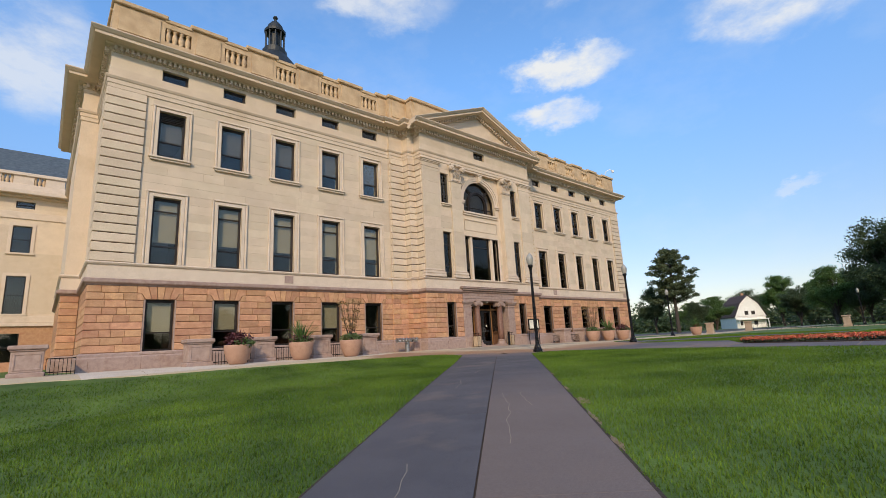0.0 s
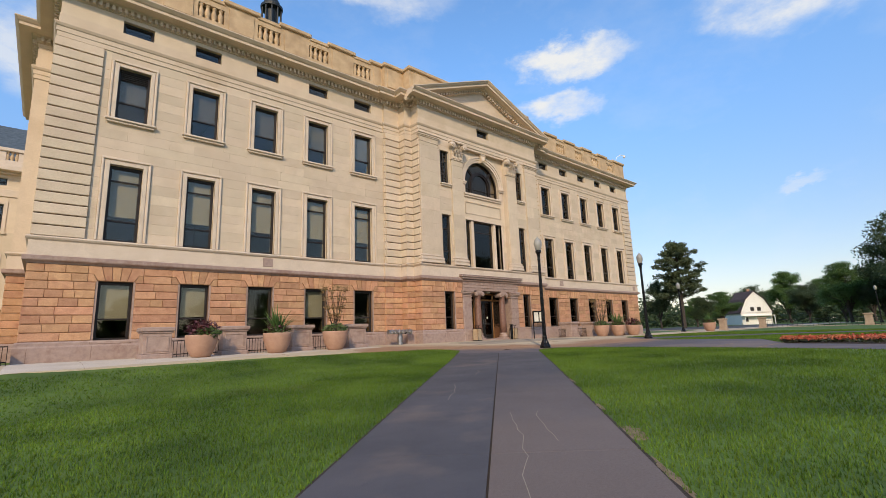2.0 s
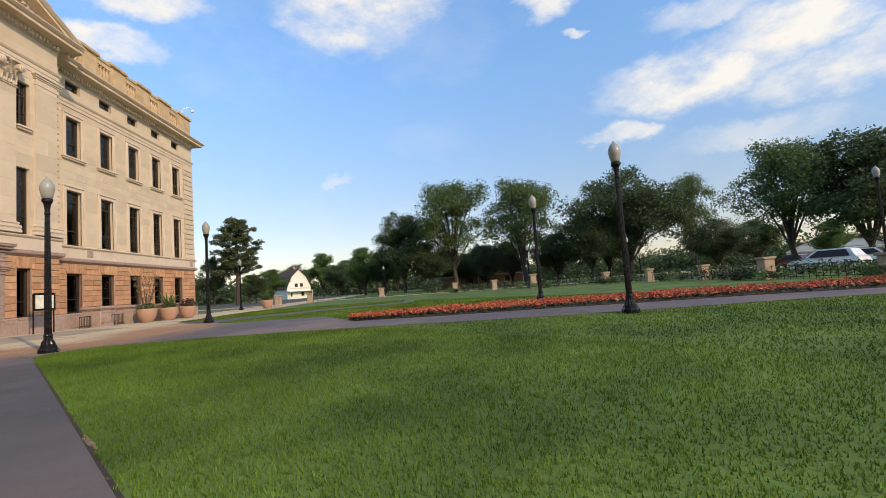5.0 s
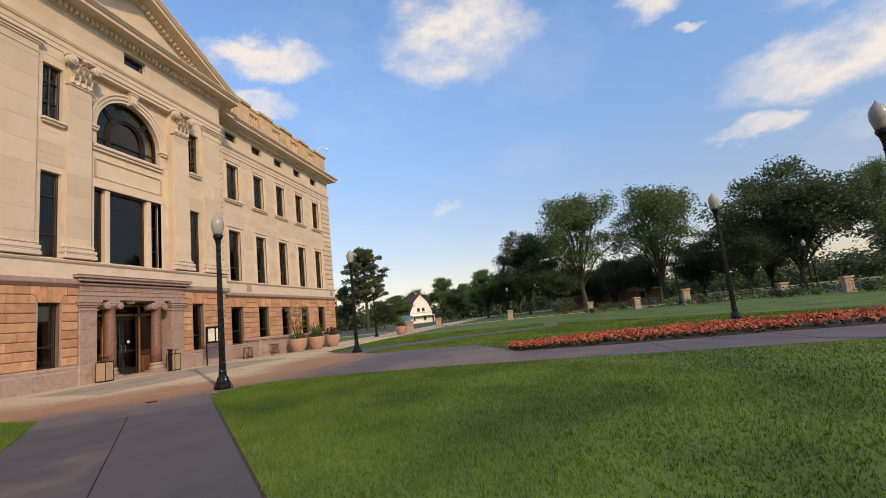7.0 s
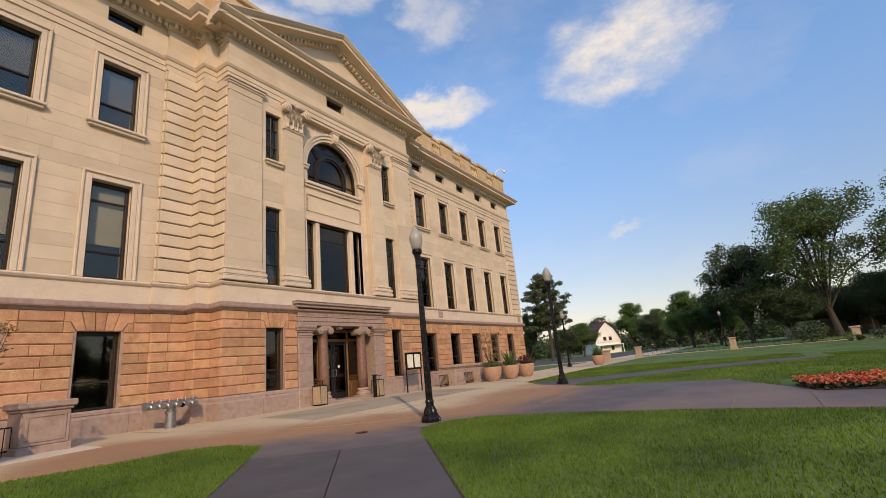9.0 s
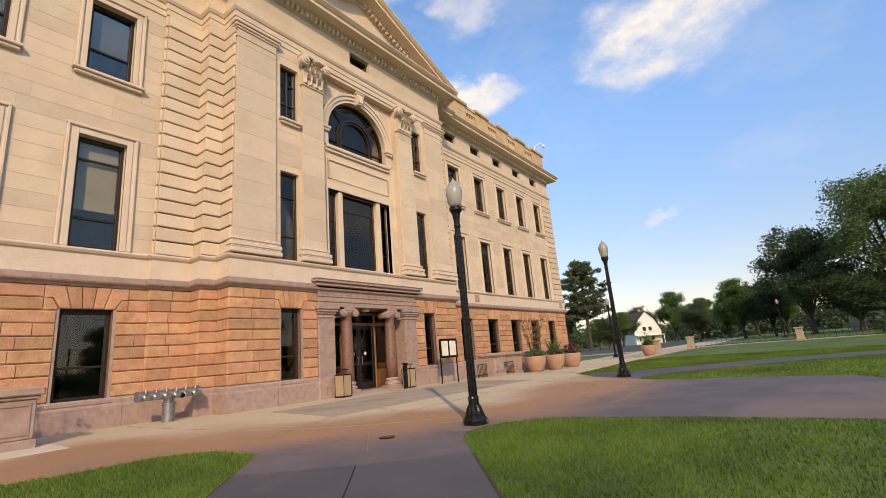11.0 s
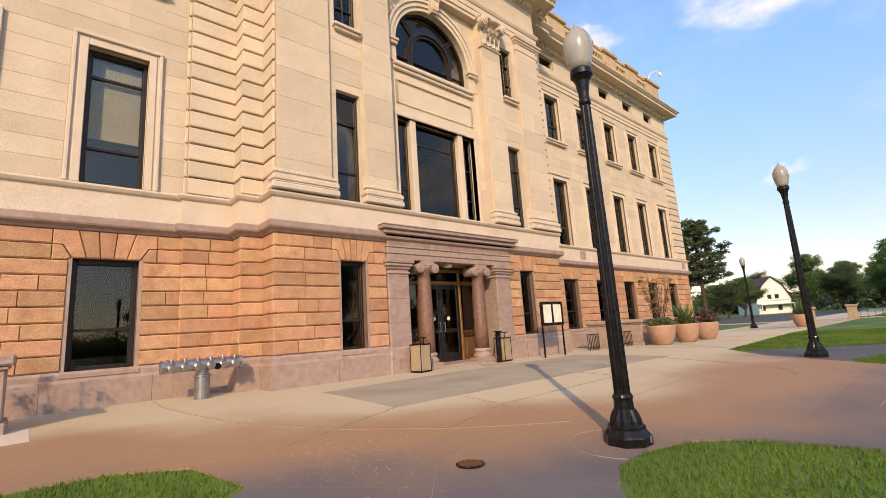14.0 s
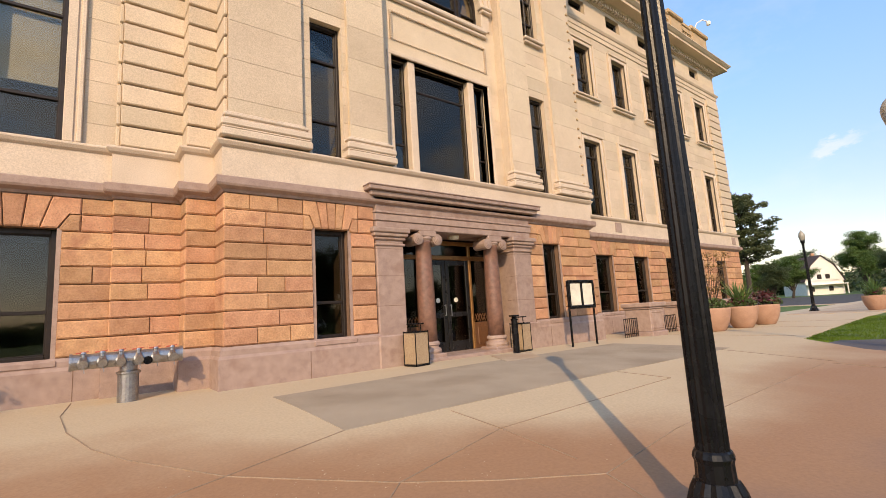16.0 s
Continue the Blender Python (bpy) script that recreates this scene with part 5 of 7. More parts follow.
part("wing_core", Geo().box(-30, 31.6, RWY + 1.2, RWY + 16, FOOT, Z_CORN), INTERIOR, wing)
g = Geo().add([(-30, RWY + 0.8, Z_CORN + 1.0), (31.6, RWY + 0.8, Z_CORN + 1.0), (31.6, RWY + 8, Z_CORN + 6.6), (-30, RWY + 8, Z_CORN + 6.6), (-30, RWY + 16, Z_CORN + 1), (31.6, RWY + 16, Z_CORN + 1)], [(0, 1, 2, 3), (3, 2, 5, 4)])
part("wing_roof", g, ROOF, wing)

dome = thing("dome", "dark metal dome with a columned lantern above the roof", "dome", (25.8, 70, 0))
g = Geo().lathe([(8, 17), (8, 34), (8.3, 34.2), (8.3, 35), (7.4, 35.2)], 0, 0, 0, 32)
part("drum", g, LIME, dome)
g = Geo().lathe([(7.6, 35), (7.3, 39), (6.2, 43.5), (4.4, 47.2), (2.6, 49.6), (1.9, 50.4)], 0, 0, 0, 32)
part("dome_shell", g, DOME_METAL, dome, "dark grey metal dome shell")
g = Geo().lathe([(2.0, 50.2), (2.0, 51.0), (1.75, 51.1), (1.75, 51.4), (1.0, 51.5), (1.0, 54.4), (1.7, 54.5), (1.75, 54.9), (1.4, 55.1), (1.2, 55.9), (0.7, 56.6), (0.25, 56.9), (0.2, 57.3), (0.42, 57.6), (0.3, 57.9), (0.0, 58.1)], 0, 0, 0, 20)
lan = part("lantern", g, DOME_METAL, dome, "dark columned lantern")
for i in range(10):
    a = 2 * math.pi * i / 10
    part("lantern_column", Geo().lathe([(0.16, 0), (0.13, 3.0)], 1.5 * math.cos(a), 1.5 * math.sin(a), 51.4, 8), DOME_METAL, lan)

# security camera on the parapet corner
sc = thing("security_camera", "small white dome camera on a curved arm on the parapet", "camera", (mirror(X0) - 1.3, WY + 0.1, PZ1))
g = Geo()
pts = [(0, 0, 0), (0.25, -0.1, 0.55), (0.7, -0.3, 0.85), (1.1, -0.45, 0.80)]
for a, b in zip(pts, pts[1:]):
    g.tube(a, b, 0.035, 0.035, 6)
part("arm", g, WHITE, sc)
part("camera_head", Geo().lathe([(0.0, -0.16), (0.11, -0.10), (0.14, 0), (0.14, 0.12), (0.06, 0.16)], 1.15, -0.47, 0.66, 12), WHITE, sc)

# a furled flag added behind the triple window as the reflection of an outdoor one
fl = thing("indoor_flag", "striped flag set behind the triple window in place of its reflection", "flag", (26.35, 25.75, 5.6))
part("pole", Geo().lathe([(0.18, 0), (0.18, 0.04), (0.03, 0.08), (0.022, 3.1), (0.05, 3.14), (0.0, 3.28)], seg=10), BRASS, fl)
for i in range(7):
    a = radians(200 + i * 24)
    g = Geo()
    vs = []
    for k in range(9):
        u = k / 8
        rr = 0.05 + 0.27 * u
        for da in (-0.2, 0.2):
            vs.append((rr * math.cos(a + da), rr * math.sin(a + da) * 0.6, 2.95 - 2.3 * u - 0.1 * abs(3 - i) * u))
    g.add(vs, [(2 * k, 2 * k + 1, 2 * k + 3, 2 * k + 2) for k in range(8)])
    part("fold", g, RED if i % 2 else WHITE, fl)


# ---------------------------------------------------------------- ground and paving
def spread(lo, hi, step, far, n):
    mid = [lo + step * i for i in range(int((hi - lo) / step) + 1)]
    out = [mid[0] - (far * ((i + 1) / n) ** 3) for i in range(n)][::-1]
    return out + mid + [mid[-1] + far * ((i + 1) / n) ** 3 for i in range(n)]


gx, gy = spread(-30, 100, 1.0, 2500, 14), spread(-60, 40, 1.0, 2500, 14)
g = Geo()
g.v = [(x, y, ground_z(x, y) - 0.015) for y in gy for x in gx]
nx = len(gx)
g.f = [(j * nx + i, j * nx + i + 1, (j + 1) * nx + i + 1, (j + 1) * nx + i) for j in range(len(gy) - 1) for i in range(nx - 1)]
setting("ground", g, LAWN, "green mown lawn with yellowed patches", "lawn", True)

DIRX, DIRY, NX, NY = 0.733, 0.680, -0.680, 0.733      # along and across the diagonal path


def path_left(s):
    return 2.06 - 0.006 * (s - 5)


def path_mid(s):
    return 0.45 - 0.0115 * (s - 5)


def path_right(s):
    return -1.02 - 0.024 * (s - 5)


def on_path(s, c):
    return (DIRX * s + NX * c, DIRY * s + NY * c)


def patch(g, a, b, n, lift, skirt=0.12):
    """Lays a paved strip between two plan lines of as many points, on the ground."""
    m = len(a)
    base = len(g.v)
    for p, q in zip(a, b):
        for k in range(n + 1):
            t = k / n
            x, y = p[0] + (q[0] - p[0]) * t, p[1] + (q[1] - p[1]) * t
            g.v.append((x, y, ground_z(x, y) + lift))
    w = n + 1
    for i in range(m - 1):
        for k in range(n):
            o = base + i * w + k
            g.f.append((o, o + 1, o + w + 1, o + w))
    rim = [base + k for k in range(w)] + [base + i * w + n for i in range(1, m)] + [base + (m - 1) * w + k for k in range(n - 1, -1, -1)] + [base + i * w for i in range(m - 2, 0, -1)]
    low = len(g.v)
    for r in rim:
        x, y, z = g.v[r]
        g.v.append((x, y, z - skirt))
    k = len(rim)
    for i in range(k):
        g.f.append((rim[i], low + i, low + (i + 1) % k, rim[(i + 1) % k]))
    return g


def dense(line, step):
    out = []
    for p, q in zip(line, line[1:]):
        n = max(1, int(math.hypot(q[0] - p[0], q[1] - p[1]) / step))
        out += [(p[0] + (q[0] - p[0]) * i / n, p[1] + (q[1] - p[1]) * i / n) for i in range(n)]
    return out + [line[-1]]


S_END, S_TOP = 23.3, 24.44
path = thing("diagonal_path", "mauve-grey stained paved path with a centre joint", "path", kind="structure")
s = -14.0
for step in (3.9, 3.6, 3.7, 4.2, 3.4, 3.8, 3.9, 3.5, 4.0, 3.7, 3.6, 9):
    e = min(s + step, S_END)
    for low_edge, high_edge, gap in ((path_right, path_mid, -0.011), (path_mid, path_left, 0.0)):
        ss = [s + (e - 0.006 - s) * i / 4 for i in range(5)]
        part("path_slab", patch(Geo(), [on_path(v, high_edge(v) + gap) for v in ss], [on_path(v, low_edge(v) + (0.011 if gap == 0 else 0)) for v in ss], 3, 0.012), PATH_R if gap else PATH_L, path)
    s = e
    if s >= S_END:
        break
g = Geo()
ss = [-14 + (S_END + 14) * i / 30 for i in range(31)]
patch(g, [on_path(v, path_left(v) + 0.05) for v in ss], [on_path(v, path_right(v) - 0.05) for v in ss], 3, -0.004)
part("path_bed", g, SOIL, path)

g = Geo()
rc = random.Random(3)
for s0, c0, n in ((6.5, 0.1, 16), (9.0, -0.35, 7), (12.0, 1.2, 8), (4.5, 1.1, 6), (15.5, 0.9, 6)):
    pts, c = [], c0
    for i in range(n):
        pts.append(on_path(s0 + 0.28 * i, c))
        c += rc.uniform(-0.05, 0.06)
    for (ax, ay), (bx, by) in zip(pts, pts[1:]):
        d = Vector((bx - ax, by - ay)).normalized() * 0.004
        za, zb = ground_z(ax, ay) + 0.0155, ground_z(bx, by) + 0.0155
        g.add([(ax + d.y, ay - d.x, za), (ax - d.y, ay + d.x, za), (bx - d.y, by + d.x, zb), (bx + d.y, by - d.x, zb)], [(0, 3, 2, 1)])
part("pale_crack", g, CONC_DARK, path, "pale hairline cracks")

LOWER = [(-60, 21.6), (0.5, 21.3), (3.0, 20.8), (9.0, 20.7), (12.5, 20.2), (14.5, 19.7), (15.7, 19.55), (16.4, 19.1), (16.7, 18.0),
         (19.0, 15.55), (19.4, 15.78), (20.0, 15.8), (20.6, 15.6), (20.95, 15.25), (21.1, 14.9),
         (28.8, 14.7), (29.3, 15.3), (30.5, 17.2), (32.6, 18.8), (36.9, 19.1), (45, 19.6), (140, 19.6)]
UPPER_Y = 25.6
low = dense(LOWER, 0.6)
g = Geo()
patch(g, [(x, UPPER_Y if X3 - 1 > x or x > mirror(X3) + 1 else UPPER_Y) for x, y in low], low, 12, 0.010)
ss = [S_END + 0.008 + (S_TOP + 0.25 - S_END) * i / 4 for i in range(5)]
patch(g, [on_path(v, path_left(v)) for v in ss], [on_path(v, path_right(v)) for v in ss], 4, 0.009)
setting("pavement", g, PAVE, "pale concrete forecourt stained rusty brown towards the lawn", "pavement")
EDGE_L = [(21.1, 14.9), (21.3, 13.6), (21.45, 12.1), (21.4, 9.5), (21.15, 7.3), (20.6, 3.5), (20.2, 0.0), (20.0, -3.5), (19.9, -7.4), (19.0, -14), (16.6, -24), (12, -40)]
EDGE_R = [(28.8, 14.7), (28.5, 13.6), (28.5, 11.8), (28.2, 9.6), (23.9, 7.6), (23.35, 4.0), (23.25, 0.4), (22.8, -3.5), (22.5, -7.4), (21.5, -13), (19.3, -23), (15.6, -39)]
g = Geo()
el, er = [], []
for i in range(len(EDGE_L) - 1):
    for k in range(4):
        t = k / 4
        for e, o in ((EDGE_L, el), (EDGE_R, er)):
            o.append((e[i][0] * (1 - t) + e[i + 1][0] * t, e[i][1] * (1 - t) + e[i + 1][1] * t))
el.append(EDGE_L[-1]), er.append(EDGE_R[-1])
patch(g, er, el, 6, 0.006)
setting("side_path", g, PAVE, "curving mauve paved side path beside the flower bed", "path")


P3_UP = [(30.9, 18.2), (32.4, 18.0), (33.3, 16.9), (35.4, 14.2), (38.3, 10.8), (40.5, 6.5)]
P3_LOW = [(29.0, 15.1), (29.8, 15.3), (31.2, 14.9), (33.3, 12.9), (36.2, 9.6), (38.6, 5.6)]
g = Geo()
patch(g, [p for a, b in zip(P3_UP, P3_UP[1:]) for p in [(a[0] + (b[0] - a[0]) * i / 6, a[1] + (b[1] - a[1]) * i / 6) for i in range(7)]],
      [p for a, b in zip(P3_LOW, P3_LOW[1:]) for p in [(a[0] + (b[0] - a[0]) * i / 6, a[1] + (b[1] - a[1]) * i / 6) for i in range(7)]], 3, 0.004)
setting("lawn_path", g, PATH_R, "narrow paved path across the far lawn", "path")


def strip(g, p, q, w, lift):
    d = Vector((q[0] - p[0], q[1] - p[1])).normalized()
    n = Vector((-d.y, d.x)) * w / 2
    ln = dense([p, q], 0.5)
    return patch(g, [(a + n.x, b + n.y) for a, b in ln], [(a - n.x, b - n.y) for a, b in ln], 1, lift, 0.02)


def pad(name, quad, lift, material, label):
    mk = lambda p, q: [(p[0] + (q[0] - p[0]) * i / 20, p[1] + (q[1] - p[1]) * i / 20) for i in range(21)]
    g = patch(Geo(), mk(quad[0], quad[3]), mk(quad[1], quad[2]), 8, lift, 0.02)
    return setting(name, g, material, label, "pavement")


pad("pavement_mat", [(25.5, 23.6), (24.7, 22.2), (25.8, 22.2), (26.6, 23.2)], 0.021, CONCRETE, "pale rectangular slab before the door")
pad("pavement_white_slab", [(1.48, 25.45), (1.48, 20.95), (15.1, 22.0), (15.1, 23.45)], 0.014, CONC_WHITE, "bleached white concrete strip along the wall")
pad("pavement_dark_slab", [(19.63, 22.4), (19.6, 19.8), (29.6, 19.5), (29.7, 22.7)], 0.016, CONC_DARK, "older greyer concrete slab before the entrance")
g = Geo()
for p, q in (((17.3, 19.0), (18.24, 19.3)), ((18.24, 19.3), (19.6, 19.8)), ((17.6, 16.5), (18.77, 17.69)), ((18.77, 17.69), (19.3, 18.16)), ((19.3, 18.16), (20.92, 18.62)), ((20.92, 18.62), (24.86, 18.64)),
             ((20.64, 17.13), (22.2, 17.3)), ((22.2, 17.3), (27.8, 17.3)), ((21.0, 19.6), (20.92, 18.62)), ((20.92, 18.62), (20.75, 17.5)), ((23.4, 14.25), (27.0, 14.2)), ((23.6, 15.85), (25.4, 15.65)),
             ((24.86, 18.64), (24.86, 19.6)), ((29.2, 19.7), (28.2, 17.2)), ((13.0, 20.2), (13.0, 25.4)), ((9.8, 20.7), (9.8, 25.4)), ((6.6, 20.8), (6.6, 25.4)), ((3.4, 20.8), (3.4, 25.4)),
             ((33.5, 19.2), (33.5, 25.4)), ((38.0, 19.3), (38.0, 25.4)), ((42.5, 19.5), (42.5, 25.4)), ((21.3, 9.35), (23.6, 9.33)), ((21.2, 7.85), (27.4, 7.8)), ((20.6, 0.0), (23.2, 0.3)), ((20.7, 3.4), (23.3, 3.6))):
    strip(g, p, q, 0.008, 0.0175)
setting("pavement_joints", g, JOINT, "thin dark joints between concrete slabs", "joint")
# curved joint of the old lawn corner
g = Geo()
ring_pts = [(20.13 + 0.6 * math.cos(a), 16.1 + 0.6 * math.sin(a)) for a in [radians(-40 + 10 * i) for i in range(26)]]
for p, q in zip(ring_pts, ring_pts[1:]):
    strip(g, p, q, 0.008, 0.0185)
EAST_ARC = [(27.9, 17.2), (27.75, 16.5), (27.3, 16.0), (26.5, 15.72), (25.4, 15.65)]
arc = [(17.1, 25.2), (17.0, 23.7), (17.1, 22.2), (17.33, 21.1), (17.6, 20.4), (18.24, 19.3), (18.8, 18.69), (19.3, 18.16), (19.91, 17.65), (20.64, 17.13), (20.42, 16.62)]
for p, q in zip(arc, arc[1:]):
    strip(g, p, q, 0.008, 0.0185)
for p, q in zip(EAST_ARC, EAST_ARC[1:]):
    strip(g, p, q, 0.012, 0.0185)
setting("pavement_curved_joint", g, JOINT, "curved joint round the lamp footing", "joint")
# pale chips of old paint and grit on the paving
CHIPS = [(17.6, 18.3, 0.5, 0.5, 160), (18.6, 18.3, 0.5, 0.4, 60), (19.0, 17.4, 0.9, 0.6, 60), (17.6, 17.6, 0.9, 0.5, 50), (20.5, 18.6, 1.2, 0.5, 60), (16.0, 21.8, 1.5, 0.8, 12), (10.0, 12.0, 3.0, 3.0, 60)]
g = Geo()
rg = random.Random(12)
for cx, cy, sx, sy, n in CHIPS:
    for _ in range(n):
        x, y, a, w = cx + rg.gauss(0, sx), cy + rg.gauss(0, sy), rg.uniform(0, 6.28), rg.uniform(0.003, 0.011)
        z = ground_z(x, y) + 0.012
        ux, uy = math.cos(a) * w, math.sin(a) * w
        g.add([(x - ux, y - uy, z), (x + uy * 0.6, y - ux * 0.6, z), (x + ux, y + uy, z), (x - uy * 0.6, y + ux * 0.6, z), (x, y, z + 0.006)], [(0, 1, 4), (1, 2, 4), (2, 3, 4), (3, 0, 4)])
tagged(setting("pavement_grit", g, CONCRETE, "pale chips and grit scattered on the paving", "grit"), "pale chips and grit scattered on the paving", "grit", kind="stuff")
dz = ground_z(18.5, 16.93)
drain = thing("drain_cover", "round rusty iron drain cover set in the paving", "drain cover", (18.5, 16.93, dz + 0.012))
part("rim", Geo().lathe([(0.15, 0), (0.15, 0.010), (0.125, 0.012)], seg=24), BLACK, drain)
g = Geo()
for i in range(-4, 5):
    w = math.sqrt(max(0.0, 0.125 ** 2 - (i * 0.027) ** 2))
    g.box(-w, w, i * 0.027 - 0.008, i * 0.027 + 0.008, 0.006, 0.016)
part("grate", g, WOOD, drain)

# far lawn edges, road and verge behind the fence
g = Geo()
patch(g, [(140, 60), (140, -20)], [(71.5, 60), (71.5, -20)], 20, 0.03)
setting("road", g, ASPHALT, "grey street beyond the fence", "road")
g = Geo()
patch(g, [(20, -21.5), (74, -21.5)], [(20, -44), (74, -44)], 10, 0.03)
setting("road_car_park", g, ASPHALT, "grey car park beyond the fence", "car park")
g = Geo()
patch(g, dense([(71.4, 60), (71.4, -19.5)], 2), dense([(69.4, 60), (69.4, -19.5)], 2), 1, 0.03)
setting("pavement_street", g, CONCRETE, "pale street pavement", "pavement")
g = Geo()
patch(g, dense([(50, 24), (69.4, 24)], 1), dense([(50, 19.5), (69.4, 19.5)], 1), 3, 0.03)
setting("pavement_east", g, CONCRETE, "pale concrete walk to the street", "pavement")
g = Geo()
patch(g, dense([(76, -46), (140, -46)], 3), dense([(76, -90), (140, -90)], 3), 8, 0.05)
setting("ground_dry", g, DRY, "dry straw-coloured verge across the street", "ground")


# ---------------------------------------------------------------- lamps
def street_lamp():
    t = thing("street_lamp", "black fluted iron lamp post with frosted acorn globe", "street lamp", group="lamp posts along the paths")
    g = Geo().lathe([(0.266, -0.1), (0.266, 0.08), (0.254, 0.10), (0.208, 0.16), (0.208, 0.19), (0.189, 0.21)], seg=8)
    part("plinth", g, BLACK, t)
    g = Geo().lathe([(0.181, 0.20), (0.173, 0.25), (0.154, 0.31), (0.123, 0.37)], seg=28, flute=0.09)
    part("leaf_ring", g, BLACK, t)
    g = Geo().lathe([(0.112, 0.36), (0.106, 0.47), (0.116, 0.50), (0.106, 0.53), (0.095, 0.54)], seg=28, flute=0.05)
    part("collar", g, BLACK, t)
    g = Geo().lathe([(0.092, 0.52), (0.083, 2.2), (0.066, 4.05), (0.062, 4.16)], seg=32, flute=0.10)
    part("post", g, BLACK, t)
    g = Geo().lathe([(0.065, 4.12), (0.077, 4.15), (0.077, 4.19), (0.065, 4.21), (0.069, 4.30), (0.092, 4.45), (0.127, 4.52), (0.142, 4.53), (0.142, 4.60), (0.131, 4.62)], seg=24)
    part("cup", g, BLACK, t)
    g = Geo().lathe([(0.119, 4.60), (0.146, 4.70), (0.181, 4.86), (0.189, 4.97), (0.173, 5.06), (0.123, 5.16), (0.069, 5.22), (0.027, 5.27), (0.012, 5.31), (0.000, 5.33)], seg=24)
    part("globe", g, GLOBE, t, "frosted acorn glass globe", True)
    g = Geo().bbox(-0.06, 0.06, -0.258, -0.235, 0.02, 0.09, 0.006)
    part("access_plate", g, STEEL, t, "worn silvery access plate")
    return t


LAMPS = [(20.18, 16.07), (30.4, 16.05), (19.6, -1.35), (28.4, -0.9), (54.4, 23.7), (62.5, -8.4), (60, -20.0), (84, -33), (92, 12)]
first = street_lamp()
for i, (x, y) in enumerate(LAMPS):
    m = pose(x, y, ground_z(x, y) + 0.01, 0, 0, 20)
    if i == 0:
        first.matrix_basis = m
    else:
        copy_thing(first, m)


# ---------------------------------------------------------------- entrance things
def litter_bin(x, y, turn):
    t = thing("litter_bin", "square litter bin with aggregate panels and black frame", "litter bin", (x, y, ground_z(x, y) + 0.014), turn=turn, group="litter bins by the entrance")
    part("bin_panel", Geo().bbox(-0.2, 0.2, -0.2, 0.2, 0.04, 0.74, 0.015), AGGREGATE, t, "speckled exposed-aggregate panels")
    g = Geo()
    for a in (-0.21, 0.19):
        for b in (-0.21, 0.19):
            g.bbox(a, a + 0.02, b, b + 0.02, 0, 0.78, 0.004)
    for z in (0.0, 0.74):
        g.bbox(-0.21, 0.21, -0.21, -0.19, z, z + 0.03, 0.004).bbox(-0.21, 0.21, 0.19, 0.21, z, z + 0.03, 0.004).bbox(-0.21, -0.19, -0.21, 0.21, z, z + 0.03, 0.004).bbox(0.19, 0.21, -0.21, 0.21, z, z + 0.03, 0.004)
    part("bin_frame", g, BLACK, t)
    g = Geo()
    for a in (-0.17, 0.15):
        g.bbox(a, a + 0.02, -0.01, 0.01, 0.76, 0.94, 0.004)
    g.bbox(-0.17, 0.17, -0.12, 0.12, 0.92, 0.95, 0.008)
    part("bin_hood", g, BLACK, t)


litter_bin(23.25, 23.62, 8)
litter_bin(26.85, 23.72, 8)
t = thing("ash_post", "slim black cigarette post beside the bin", "ash post", (26.3, 23.40, ground_z(26.3, 23.40) + 0.014))
part("tube", Geo().lathe([(0.10, 0), (0.10, 0.02), (0.085, 0.03), (0.085, 0.85), (0.10, 0.86), (0.10, 0.9)], seg=16), BLACK, t)
part("cap", Geo().bbox(-0.1, 0.1, -0.1, 0.1, 0.96, 1.0, 0.01).bbox(-0.02, 0.02, -0.08, 0.08, 0.88, 0.97, 0.005), BLACK, t)

t = thing("notice_board", "black-framed notice board with two cream sheets on twin posts", "notice board", (28.9, 23.1, ground_z(28.9, 23.1) + 0.012))
hb = 0.62
for s in (-1, 1):
    part("post", Geo().bbox(s * hb - 0.025 - (0.025 if s > 0 else -0.025), s * hb + 0.025 - (0.025 if s > 0 else -0.025), -0.025, 0.025, -0.05, 1.9, 0.006), BLACK, t)
g = Geo()
for a, b, c, d in ((-hb, hb, 1.08, 1.16), (-hb, hb, 1.84, 1.92), (-hb, -hb + 0.06, 1.16, 1.84), (hb - 0.06, hb, 1.16, 1.84), (-0.03, 0.03, 1.16, 1.84)):
    g.bbox(a, b, -0.08, -0.02, c, d, 0.01)
g.box(-hb + 0.02, hb - 0.02, -0.03, -0.02, 1.1, 1.9)
part("board_frame", g, BLACK, t)
for a, b in ((-hb + 0.08, -0.05), (0.05, hb - 0.08)):
    part("sheet", Geo().bbox(a, b, -0.05, -0.035, 1.18, 1.82, 0.004), PAPER, t, "blank-looking cream notice sheet")

t = thing("fire_department_connection", "galvanised standpipe manifold with six capped outlets and red handles", "standpipe", (17.86, 24.46, ground_z(17.86, 24.46) + 0.01))
part("standpipe", Geo().lathe([(0.155, -0.02), (0.155, 0.46), (0.18, 0.47), (0.18, 0.50), (0.13, 0.52), (0.13, 0.66)], seg=20), STEEL, t, smooth=False)
g = Geo().tube((-0.78, 0, 0.72), (0.78, 0, 0.72), 0.125, 0.125, 18)
g.tube((-0.80, 0, 0.72), (-0.76, 0, 0.72), 0.14, 0.14, 18).tube((0.76, 0, 0.72), (0.80, 0, 0.72), 0.14, 0.14, 18)
part("manifold", g, STEEL, t, smooth=False)
